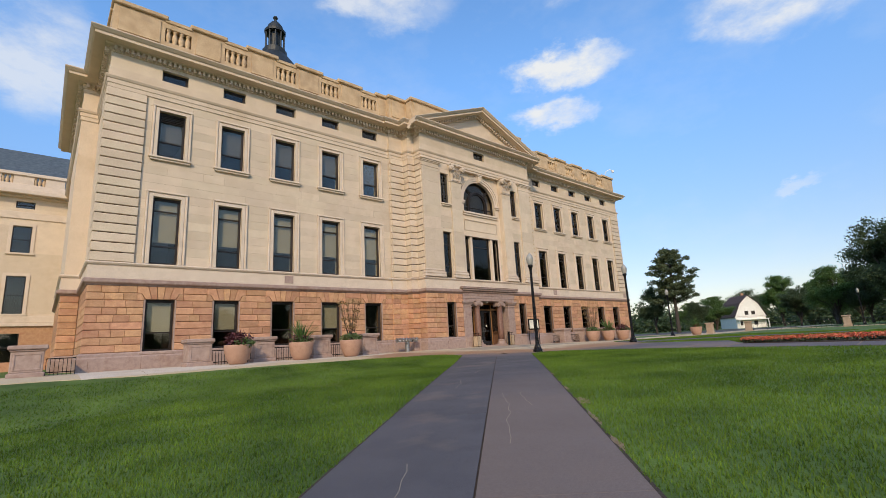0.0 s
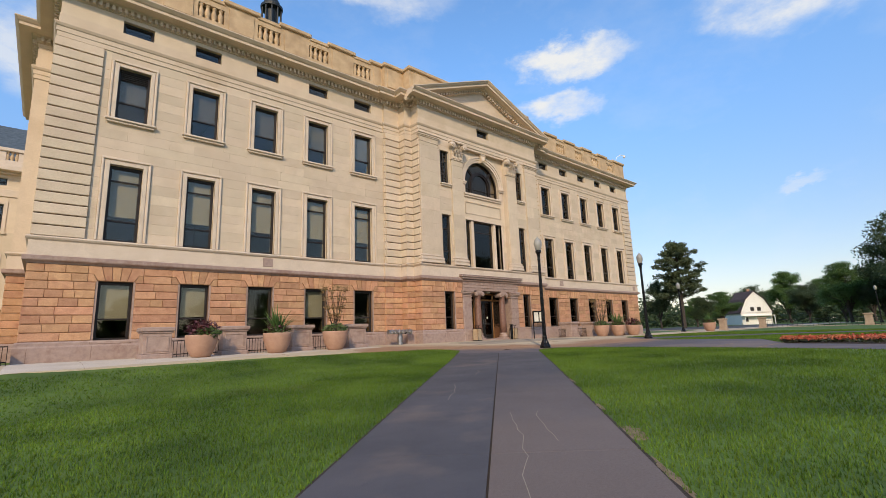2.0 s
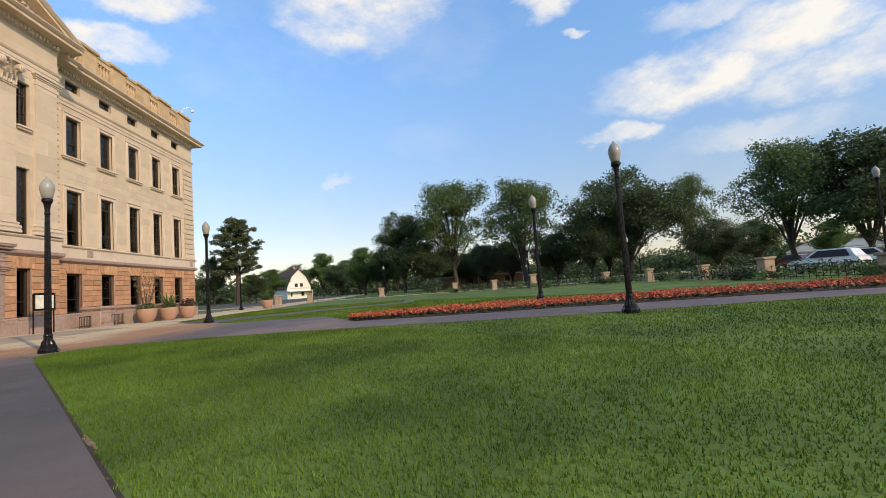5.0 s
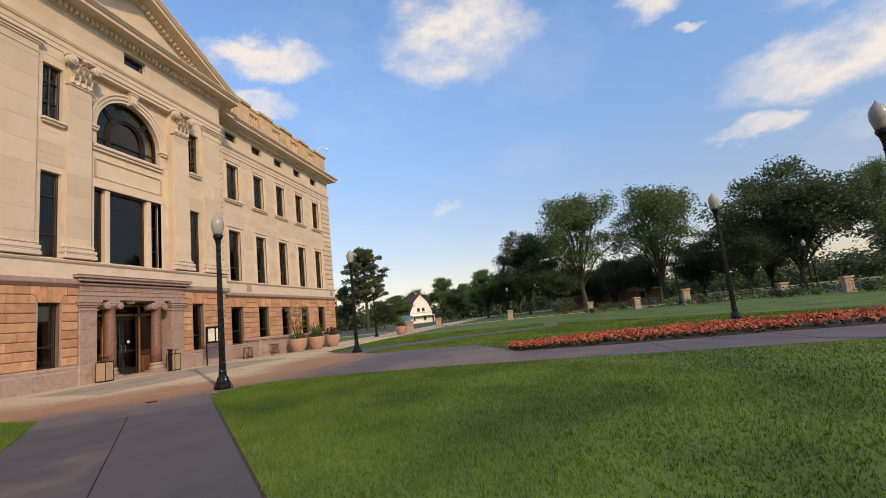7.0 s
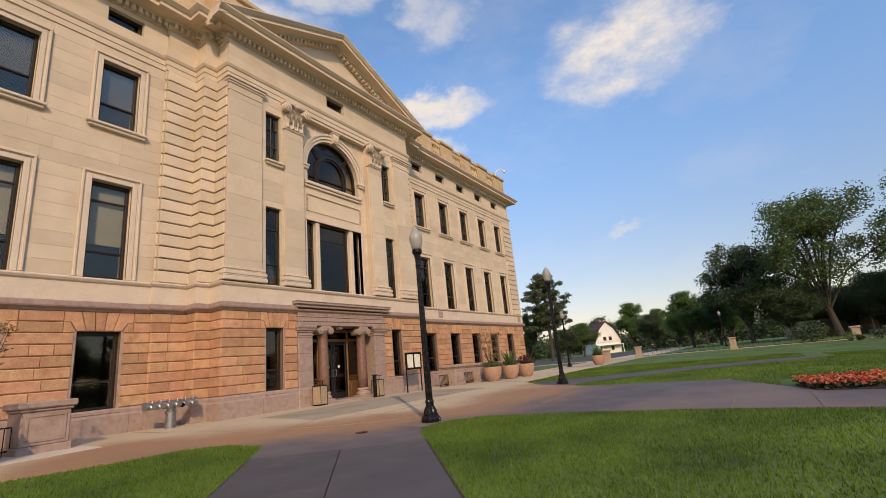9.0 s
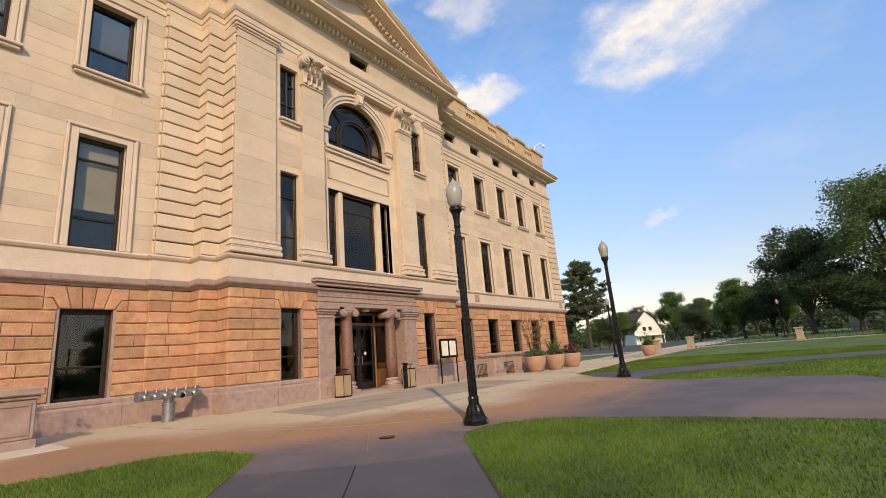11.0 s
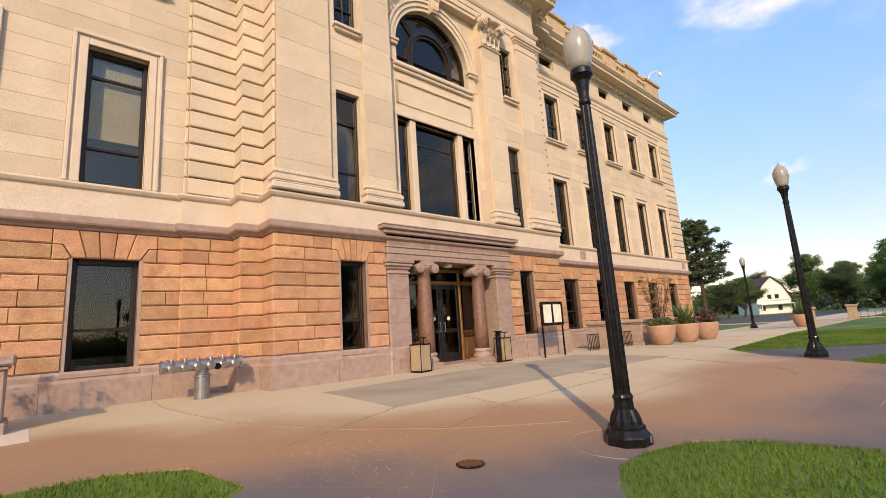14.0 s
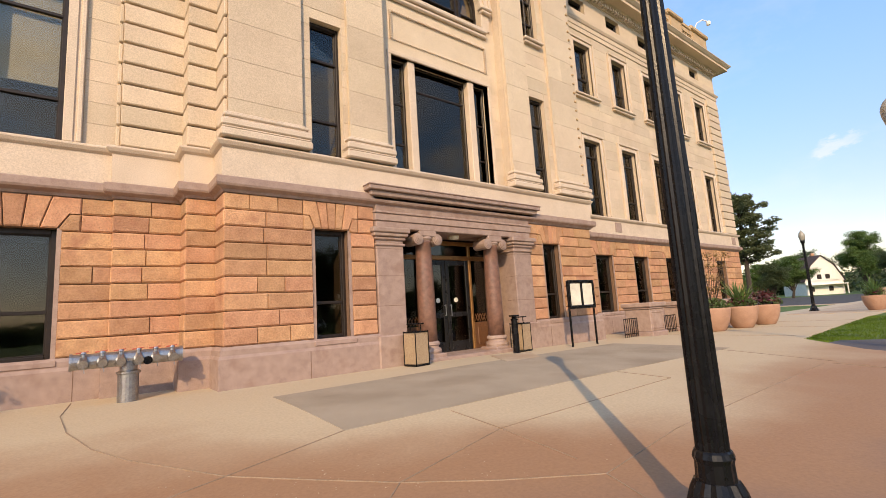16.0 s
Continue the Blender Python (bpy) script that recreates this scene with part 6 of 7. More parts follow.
for i in range(6):
    x = -0.62 + 0.25 * i
    g = Geo().lathe([(0.045, 0.0), (0.075, 0.03), (0.085, 0.09), (0.06, 0.15), (0.035, 0.17), (0.03, 0.24), (0.045, 0.25), (0.03, 0.28)], x, -0.13, 0.60, 10)
    g.tube((x, -0.12, 0.76), (x, -0.26, 0.70), 0.055, 0.05, 10).tube((x, -0.26, 0.70), (x, -0.29, 0.69), 0.066, 0.066, 8).tube((x, -0.28, 0.65), (x + 0.02, -0.28, 0.55), 0.008, 0.008, 5)
    v = part("outlet", g, STEEL, t)
    part("handle", Geo().tube((x - 0.10, -0.13, 0.865), (x + 0.07, -0.13, 0.885), 0.013, 0.010, 6), RED, v, "red outlet handle")
part("open_outlet", Geo().tube((0.26, -0.11, 0.66), (0.26, -0.20, 0.66), 0.07, 0.07, 12), BLACK, t)


# ---------------------------------------------------------------- planters, stone piers and railings along the front
def tuft(g, n, r, h, w, rnd, droop=0.3, base=0.0, spread_=1.0):
    """Arching strap leaves from one root."""
    for _ in range(n):
        a, ln, lean = rnd.uniform(0, 6.283), h * rnd.uniform(0.6, 1.1), rnd.uniform(0.15, 0.9) * spread_
        x, y = r * rnd.uniform(-1, 1), r * rnd.uniform(-1, 1)
        vs, fs = [], []
        for i in range(5):
            u = i / 4
            o = ln * lean * u
            zz = base + ln * (u - droop * u * u * lean)
            ww = w * (1 - u * 0.9) * (0.6 + u if u < 0.4 else 1)
            px, py = x + o * math.cos(a), y + o * math.sin(a)
            vs += [(px - ww * math.sin(a), py + ww * math.cos(a), zz), (px + ww * math.sin(a), py - ww * math.cos(a), zz)]
            if i:
                fs.append((2 * i - 2, 2 * i - 1, 2 * i + 1, 2 * i))
        g.add(vs, fs)
    return g


def foliage(g, n, cx, cy, cz, rx, ry, rz, size, rnd, shell=0.5):
    """Small leaves in a rounded clump."""
    for _ in range(n):
        d = Vector((rnd.gauss(0, 1), rnd.gauss(0, 1), rnd.gauss(0, 1))).normalized() * (shell + (1 - shell) * rnd.random())
        c = Vector((cx + d.x * rx, cy + d.y * ry, cz + d.z * rz))
        u = Vector((rnd.uniform(-1, 1), rnd.uniform(-1, 1), rnd.uniform(-0.6, 0.6))).normalized()
        v = u.cross(Vector((rnd.uniform(-1, 1), rnd.uniform(-1, 1), rnd.uniform(-1, 1)))).normalized()
        s = size * rnd.uniform(0.6, 1.3)
        g.add([c - u * s, c - v * s * 0.5, c + u * s, c + v * s * 0.5], [(0, 1, 2, 3)])
    return g


def planter(x, y, kind, label, seed):
    r = random.Random(seed)
    z = ground_z(x, y) + 0.012
    t = thing("planter", label, "planter", (x, y, z), group="bowl planters along the front")
    part("bowl", Geo().lathe([(0.31, 0), (0.36, 0.04), (0.48, 0.28), (0.555, 0.55), (0.58, 0.78), (0.57, 0.84), (0.53, 0.84), (0.51, 0.76)], seg=32), TERRA, t, "smooth tan bowl", True)
    part("soil", Geo().lathe([(0.0, 0.75), (0.52, 0.77), (0.0, 0.80)], seg=20), SOIL, t)
    if kind == "red":
        part("leaves", tuft(foliage(Geo(), 330, 0, 0, 1.06, 0.64, 0.64, 0.36, 0.085, r), 34, 0.3, 0.62, 0.035, r, 0.3, 0.95), LEAF_RED, t, "dark red coleus foliage")
        part("trailing_leaves", foliage(Geo(), 460, 0.12, -0.25, 0.90, 0.52, 0.42, 0.26, 0.065, r), LEAF_LIGHT, t, "bright green trailing leaves")
    elif kind == "palm":
        part("fronds", tuft(Geo(), 64, 0.14, 1.35, 0.05, r, 0.45, 0.78), LEAF, t, "arching green palm fronds")
        part("leaves", foliage(Geo(), 300, 0, 0, 0.92, 0.6, 0.6, 0.24, 0.07, r), LEAF_LIGHT, t)
        part("dark_leaves", foliage(Geo(), 160, 0, 0, 1.0, 0.45, 0.45, 0.25, 0.07, r), LEAF_RED, t)
    else:
        g, lv = Geo(), Geo()
        for i in range(17):
            a = r.uniform(0, 6.28)
            p = Vector((0.05 * math.cos(a), 0.05 * math.sin(a), 0.78))
            for k in range(5):
                q = p + Vector((0.10 * math.cos(a) + r.uniform(-0.06, 0.06), 0.10 * math.sin(a) + r.uniform(-0.06, 0.06), 0.42))
                g.tube(p, q, 0.014 - k * 0.002, 0.012 - k * 0.002, 5)
                if k > 0:
                    foliage(lv, 15, q.x, q.y, q.z - 0.1, 0.16, 0.16, 0.2, 0.045, r, 0.2)
                p = q
        part("stems", g, BARK, t, "thin brown twigs")
        part("twig_leaves", lv, LEAF_TAN, t, "sparse yellowing leaves")
        part("leaves", foliage(Geo(), 380, 0, 0, 0.95, 0.62, 0.62, 0.26, 0.075, r), LEAF_LIGHT, t, "bushy light green leaves")
    return t


def stone_pier(x, y, w=0.95, d=0.95):
    z = ground_z(x, y)
    t = thing("stone_pier", "grey granite pier with moulded cap beside the front wall", "stone pier", (x, y, z), group="granite piers along the front")
    g = Geo().bbox(-w / 2 - 0.06, w / 2 + 0.06, -d / 2 - 0.06, d / 2 + 0.06, -0.1, 0.18, 0.03).bbox(-w / 2, w / 2, -d / 2, d / 2, 0.18, 0.95, 0.02)
    part("pier_body", g, GRANITE, t)
    g = Geo()
    for a, b, c, e in ((-w / 2 + 0.08, w / 2 - 0.08, 0.26, 0.32), (-w / 2 + 0.08, w / 2 - 0.08, 0.82, 0.88), (-w / 2 + 0.08, -w / 2 + 0.14, 0.32, 0.82), (w / 2 - 0.14, w / 2 - 0.08, 0.32, 0.82)):
        g.bbox(a, b, -d / 2 - 0.02, -d / 2 + 0.01, c, e, 0.008)
    part("panel_moulding", g, GRANITE, t)
    g = Geo().bbox(-w / 2 - 0.04, w / 2 + 0.04, -d / 2 - 0.04, d / 2 + 0.04, 0.95, 1.02, 0.02).bbox(-w / 2 - 0.1, w / 2 + 0.1, -d / 2 - 0.1, d / 2 + 0.1, 1.02, 1.18, 0.03)
    part("pier_cap", g, GRANITE, t)


def railing(x0, x1, y):
    z = ground_z((x0 + x1) / 2, y)
    t = thing("railing", "low black iron railing between granite piers", "railing", ((x0 + x1) / 2, y, z + 0.01), group="railings along the front")
    h = (x1 - x0) / 2
    for zz in (0.10, 0.62):
        part("rail", Geo().bbox(-h, h, -0.02, 0.02, zz, zz + 0.035, 0.006), BLACK, t)
    n = max(2, int(2 * h / 0.12))
    bar = Geo().bbox(-0.009, 0.009, -0.009, 0.009, 0.0, 0.62, 0.002).mesh("bar", BLACK)
    for i in range(n + 1):
        part("bar", bar, BLACK, t, at=(-h + 2 * h * i / n, 0, 0))


for x in (5.65, 8.45, 11.4, 14.3):
    stone_pier(x, 23.55)
for a, b in ((6.15, 7.95), (8.95, 10.9), (11.9, 13.8)):
    railing(a, b, 23.55)
planter(7.0, 22.35, "red", "tan bowl planter with dark red and green foliage", 11)
planter(9.95, 22.35, "palm", "tan bowl planter with palm fronds", 12)
planter(12.65, 22.3, "twig", "tan bowl planter with tall twigs and green leaves", 13)
stone_pier(33.3, 23.6)
railing(31.9, 32.75, 23.6)
for x in (36.2, 39.2, 42.2):
    stone_pier(x, 23.6)
for a, b in ((33.85, 35.6), (36.75, 38.6), (39.75, 41.6)):
    railing(a, b, 23.6)
planter(35.6, 22.2, "twig", "tan bowl planter with tall twigs and dark leaves", 14)
planter(37.7, 22.0, "palm", "tan bowl planter with arching palm", 15)
planter(40.2, 22.0, "red", "tan bowl planter with trailing red and green leaves", 16)
stone_pier(0.0, 24.3)
railing(0.55, 1.45, 24.4)
planter(52.5, 20.4, "palm", "tan bowl planter beside the far walk", 17)


# ---------------------------------------------------------------- flower bed
r = random.Random(31)
BED_IN = [(24.0, 7.7), (23.5, 4.0), (23.4, 0.4), (22.95, -3.5), (22.65, -7.4), (21.65, -13.0), (19.5, -23.0)]
BED_OUT = [(25.4, 8.0), (26.9, 4.0), (27.0, 0.0), (26.7, -4.5), (26.4, -9.0), (26.0, -15.6), (24.2, -25.5)]
bed = thing("flower_bed", "long bed of red and orange begonias with bronze leaves", "flower bed")
g = Geo()
a, b = [], []
for i in range(6):
    for k in range(6):
        u = k / 6
        a.append((BED_IN[i][0] * (1 - u) + BED_IN[i + 1][0] * u, BED_IN[i][1] * (1 - u) + BED_IN[i + 1][1] * u))
        b.append((BED_OUT[i][0] * (1 - u) + BED_OUT[i + 1][0] * u, BED_OUT[i][1] * (1 - u) + BED_OUT[i + 1][1] * u))
patch(g, b, a, 4, 0.03)
part("soil", g, SOIL, bed)
leaves, flowers = Geo(), Geo()
for _ in range(2600):
    i = r.randrange(len(a) - 1)
    u, v = r.random(), r.random()
    p = Vector(a[i]).lerp(Vector(a[i + 1]), u).lerp(Vector(b[i]).lerp(Vector(b[i + 1]), u), v)
    z = ground_z(p.x, p.y) + 0.03
    foliage(leaves, 7, p.x, p.y, z + 0.07, 0.15, 0.15, 0.07, 0.06, r)
    for k in range(3 if r.random() < 0.85 else 0):
        c = Vector((p.x + r.uniform(-0.13, 0.13), p.y + r.uniform(-0.13, 0.13), z + r.uniform(0.11, 0.21)))
        foliage(flowers, 4, c.x, c.y, c.z, 0.035, 0.035, 0.03, 0.042, r)
tagged(part("bedding_leaves", leaves, BED_LEAF, bed), kind="stuff")
tagged(part("blossoms", flowers, PETAL, bed, "red and orange blossoms"), kind="stuff")


# ---------------------------------------------------------------- fence with stone pillars
def fence_pillar(x, y, h=1.15, w=0.55):
    t = thing("fence_pillar", "tan stone fence pillar with flat cap", "pillar", (x, y, ground_z(x, y)), group="stone pillars of the street fence")
    part("pillar_body", Geo().bbox(-w / 2, w / 2, -w / 2, w / 2, -0.1, h - 0.16, 0.03).bbox(-w / 2 - 0.06, w / 2 + 0.06, -w / 2 - 0.06, w / 2 + 0.06, -0.1, 0.25, 0.03), PILLAR, t)
    part("pillar_cap", Geo().bbox(-w / 2 - 0.08, w / 2 + 0.08, -w / 2 - 0.08, w / 2 + 0.08, h - 0.16, h, 0.03), PILLAR, t)


FENCE = [(58, 21.0), (66.5, 19.6), (67.8, 10.4), (65.8, 0.7), (61.5, -3.8), (57.4, -7.6), (54.0, -14.6), (50.0, -17.3), (43.3, -18.6), (34.7, -17.4), (27.0, -17.6), (20.5, -20.0)]
bar = Geo().bbox(-0.012, 0.012, -0.012, 0.012, 0, 0.9, 0.003).mesh("bar", BLACK)
for k, (x, y) in enumerate(FENCE):
    fence_pillar(x, y, 1.6 if k == 5 else 1.45 if k == 9 else 1.25, 0.72 if k == 9 else 0.62)
for (x0, y0), (x1, y1) in zip(FENCE[1:], FENCE[2:]):
    n = int(math.hypot(x1 - x0, y1 - y0) / 0.45)
    t = thing("iron_fence", "black iron bar fence between stone pillars", "fence", ((x0 + x1) / 2, (y0 + y1) / 2, ground_z((x0 + x1) / 2, (y0 + y1) / 2)), group="street fence panels")
    for z in (0.15, 0.85):
        pts = [(x0 + (x1 - x0) * u - (x0 + x1) / 2, y0 + (y1 - y0) * u - (y0 + y1) / 2, z) for u in (0.03, 0.97)]
        part("rail", Geo().tube(pts[0], pts[1], 0.022, 0.022, 5), BLACK, t)
    for i in range(1, n):
        u = i / n
        part("bar", bar, BLACK, t, at=((x1 - x0) * (u - 0.5), (y1 - y0) * (u - 0.5), 0))
first = None
copy_thing(bpy.data.objects["street_lamp"], pose(27.0, -17.6, ground_z(27, -17.6) + 1.12, 0, 0, 0) @ Matrix.Scale(0.82, 4))

# clipped hedge outside the fence
r = random.Random(78)
hd = Geo()
for i in range(3, len(FENCE) - 1):
    (xa, ya), (xb, yb) = FENCE[i][:2], FENCE[i + 1][:2]
    n = max(2, int(math.hypot(xb - xa, yb - ya) / 0.7))
    for k in range(n):
        x, y = xa + (xb - xa) * k / n + 2.0, ya + (yb - ya) * k / n - 1.6
        foliage(hd, 60, x, y, ground_z(x, y) + 0.55, 0.65, 0.65, 0.6 * r.uniform(0.8, 1.15), 0.13, r, 0.3)
tagged(new("hedge", hd.mesh("hedge", LEAF_DARK)), "dark green clipped hedge outside the street fence", "hedge", kind="stuff")

# shrubs along the fence
r = random.Random(77)
for k in range(34):
    i = r.randrange(3, len(FENCE) - 1)
    u = r.random()
    x = FENCE[i][0] * (1 - u) + FENCE[i + 1][0] * u - 1.0
    y = FENCE[i][1] * (1 - u) + FENCE[i + 1][1] * u + 0.9
    s = r.uniform(0.4, 0.9)
    sh = foliage(Geo(), 160, 0, 0, s * 0.55, s * 0.8, s * 0.8, s * 0.6, 0.10, r, 0.3)
    ob = new("shrub", sh.mesh("shrub", r.choice([LEAF_DARK, LEAF, BED_LEAF])))
    ob.location = (x, y, ground_z(x, y))
    tagged(ob, "low green shrub along the street fence", "shrub", "shrubs along the fence")


# ---------------------------------------------------------------- trees
def tree_mesh(seed, h, crown_w, crown_h, leaves, size, open_=0.45, lobes=8, fork=0.3):
    """A trunk with limbs that fork twice, and uneven leaf clumps on the twigs."""
    r = random.Random(seed)
    wood, crown = Geo(), Geo()
    base = h - crown_h
    rad = 0.022 * h
    top = Vector((r.uniform(-0.3, 0.3), r.uniform(-0.3, 0.3), max(base * 0.95, h * 0.16)))
    wood.tube((0, 0, -0.2), top, rad * 1.3, rad * 0.9, 9)
    clumps = []
    for i in range(lobes):
        a = 2.4 * i + r.uniform(-0.5, 0.5)
        up = r.uniform(0.30, 1.0) if i else 1.0
        out = crown_w / 2 * math.sqrt(max(0.05, 1 - (max(0, up - 0.45) / 0.62) ** 2)) * r.uniform(0.55, 0.92) * (0.2 if i == 0 else 1)
        e = Vector((out * math.cos(a), out * math.sin(a), base + crown_h * (0.1 + 0.82 * up)))
        mid = top.lerp(e, 0.5) + Vector((-0.12 * out * math.cos(a), -0.12 * out * math.sin(a), crown_h * 0.05))
        k = rad * r.uniform(0.38, 0.55)
        wood.tube(top - Vector((0, 0, 0.2)), mid, k, k * 0.7, 6)
        wood.tube(mid, e, k * 0.7, k * 0.25, 5)
        clumps.append((e, crown_w * r.uniform(0.13, 0.20)))
        for n in range(7):
            t = r.uniform(0.15, 1.0)
            p = mid.lerp(e, t) if t > 0.3 else top.lerp(mid, 0.6 + t)
            d = Vector((r.gauss(0, 1), r.gauss(0, 1), r.gauss(0.25, 0.7))).normalized()
            q = p + d * crown_w * r.uniform(0.09, 0.20)
            if q.z < base * 0.9:
                q.z = base * 0.9 + r.random() * 0.5
            wood.tube(p, q, k * 0.3, k * 0.1, 4)
            clumps.append((q, crown_w * r.uniform(0.075, 0.165)))
    weight = sum(s ** 2 for _, s in clumps)
    for e, s in clumps:
        foliage(crown, max(12, int(leaves * s * s / weight)), e.x, e.y, e.z, s, s, s * r.uniform(0.5, 0.85), size, r, open_)
    return wood, crown


def pine_mesh(seed, h):
    r = random.Random(seed)
    wood, crown = Geo(), Geo()
    wood.tube((0, 0, -0.2), (0.15, 0, h * 0.5), h * 0.024, h * 0.016, 8)
    wood.tube((0.15, 0, h * 0.5), (0.3, 0.1, h * 0.93), h * 0.016, 0.05, 7)
    for i in range(46):
        u = 0.34 + 0.62 * (i + 0.5) / 46
        a = 2.4 * i
        ln = h * 0.25 * (0.55 + 0.45 * math.sin(math.pi * min(1, (u - 0.2) / 0.75))) * r.uniform(0.5, 1.1)
        if u > 0.85:
            ln *= 0.75
        z = h * u
        e = Vector((ln * math.cos(a), ln * math.sin(a), z + ln * r.uniform(0.0, 0.35)))
        wood.tube((0.15, 0, z - 0.2), e, 0.06, 0.025, 5)
        for k in range(3):
            c = Vector((0.1, 0, z)).lerp(e, 0.45 + 0.3 * k) + Vector((r.uniform(-0.3, 0.3), r.uniform(-0.3, 0.3), 0))
            w = h * r.uniform(0.035, 0.06)
            foliage(crown, 130, c.x, c.y, c.z + 0.1, w * 1.25, w * 1.25, w * 0.75, 0.13, r, 0.3)
    return wood, crown


KINDS = {}


def tree(kind, x, y, h, label, category="tree", turn=0.0, wide=1.0):
    if kind not in KINDS:
        if kind == "pine":
            w, c = pine_mesh(3, 10)
            m = NEEDLE
        else:
            seed, cw, ch, n, size, op, lobes, m = {"round": (1, 7.5, 8.9, 36000, 0.12, 0.25, 15, LEAF), "elm": (2, 9.5, 8.0, 26000, 0.105, 0.2, 12, LEAF_LIGHT),
                                                   "dark": (5, 9.0, 9.0, 36000, 0.125, 0.25, 15, LEAF_DARK), "low": (8, 11.0, 9.0, 42000, 0.125, 0.25, 18, LEAF_DARK)}[kind]
            w, c = tree_mesh(seed, 10, cw, ch, n, size, op, lobes)
        KINDS[kind] = (w.mesh("trunk", BARK), c.mesh("crown", m))
    wood, crown = KINDS[kind]
    t = thing("tree", label, category, (x, y, ground_z(x, y)), group="trees round the grounds", turn=turn)
    t.scale = (h / 10 * wide, h / 10 * wide, h / 10)
    part("trunk", wood, BARK, t)
    part("crown", crown, None, t)
    return t


def by_angle(az, d):
    """A place d metres from the middle of the walk, at an angle from +x."""
    return 7.25 + d * math.cos(radians(az)), 6.05 + d * math.sin(radians(az))


TREES = [("pine", 21.2, 106, 18.6, "tall open pine with bare lower trunk", 1.0), ("dark", 23.6, 112, 10.5, "dark tree behind the building corner", 0.8),
         ("dark", 19.2, 112, 6.4, "small dark purple-leaved tree", 1.0), ("round", 17.6, 128, 8.6, "rounded street tree beside the white house", 1.2), ("low", 15.0, 232, 16.0, "dark tree behind the white house", 1.0),
         ("round", 20.0, 128, 7.5, "rounded street tree near the pine", 1.2), ("dark", 10.0, 135, 9.0, "dark street tree across the road", 1.0), ("round", 7.2, 140, 10.0, "green street tree across the road", 1.0), ("dark", 5.0, 125, 10.0, "dark street tree across the road", 1.0), ("round", 2.6, 130, 11.0, "green street tree across the road", 1.0), ("low", -3.4, 104, 9.5, "low dark tree beyond the fence", 1.0), ("dark", -8.2, 100, 9.0, "dark tree between the elms", 1.0), ("low", -17.5, 96, 10.0, "low dark tree beyond the elms", 1.0), ("dark", -23.5, 92, 12.0, "dark shade tree beyond the fence", 1.0),
         ("round", 11.7, 170, 16.0, "full rounded green street tree", 0.85), ("round", 8.9, 172, 13.0, "rounded green tree across the street", 0.9), ("round", 6.5, 108, 11.3, "bright green tree by the street", 1.0),
         ("dark", 4.0, 108, 9.5, "dark leafy tree by the fence", 1.0), ("dark", 1.5, 92, 15.4, "wide dark shade tree by the fence", 0.9), ("low", -1.6, 90, 9.5, "low dark tree by the fence", 1.1),
         ("low", -8.9, 93, 8.5, "low dark tree between the elm trunks", 1.0), ("dark", -12.0, 95, 9.0, "dark tree between the elm trunks", 1.0), ("low", -6.4, 98, 7.5, "low dark tree behind the elm", 1.0),
         ("elm", -5.2, 88, 21.2, "tall airy elm with open crown", 0.86), ("elm", -13.9, 88, 20.2, "tall airy elm with spreading limbs", 0.84), ("dark", -10.6, 112, 10.0, "dark evergreen behind the elms", 0.7),
         ("low", -21.5, 84, 12.5, "broad dark shade tree near the fence", 0.9), ("low", -25.9, 84, 18.9, "broad dark shade tree with drooping limbs", 0.88), ("elm", -32.6, 86, 16.6, "tall airy tree beside the car park", 0.48),
         ("low", -35.0, 80, 8.2, "low round dark tree", 1.05), ("dark", -38.4, 92, 8.0, "dark tree across the car park", 1.1), ("elm", -42.0, 64, 14.6, "tall spreading tree with pale trunk", 0.85),
         ("dark", -47.5, 62, 13.0, "dense dark tree by the car park", 1.0), ("round", -44.0, 110, 8.0, "bright small tree across the street", 1.0), ("dark", -53, 70, 13.0, "dense dark tree by the lot", 1.0),
         ("round", -62, 80, 13.0, "shade tree on the south lawn", 1.0), ("dark", -72, 90, 12.0, "shade tree on the south lawn", 1.0), ("round", -84, 85, 12.0, "shade tree on the south lawn", 1.0),
         ("dark", -97, 105, 12.0, "shade tree on the south lawn", 1.1), ("low", -112, 100, 11.0, "shade tree on the south lawn", 1.0), ("round", -128, 110, 12.0, "shade tree on the south lawn", 1.0)]
for k, (kind, az, d, h, label, wide) in enumerate(TREES):
    x, y = by_angle(az, d)
    tree(kind, x, y, h, label, turn=47 * k, wide=wide)
x, y = by_angle(-2.2, 63)
ev = foliage(Geo(), 900, 0, 0, 1.1, 1.7, 1.7, 1.1, 0.16, random.Random(4), 0.4)
ob = new("shrub", ev.mesh("shrub", LEAF_DARK))
ob.location = (x, y, ground_z(x, y))
tagged(ob, "large dark evergreen shrub by the fence", "shrub")
r = random.Random(9)
g = Geo()
for k in range(400):
    az = 41 - k * 0.62
    d = r.uniform(165, 230)
    x, y = by_angle(az, d)
    s = r.uniform(5.0, 9.5)
    if 11.2 < az < 20.4:
        x, y = by_angle(az, 245)
    foliage(g, 620 if az > -64 else 240, x, y, ground_z(x, y) + s * 0.45, s * 1.2, s * 1.2, s * 0.75, 0.6 if az > -64 else 1.0, r, 0.2)
tagged(new("far_trees", g.mesh("far_trees", LEAF_DARK)), "far dark line of trees behind the streets", "trees", kind="stuff")


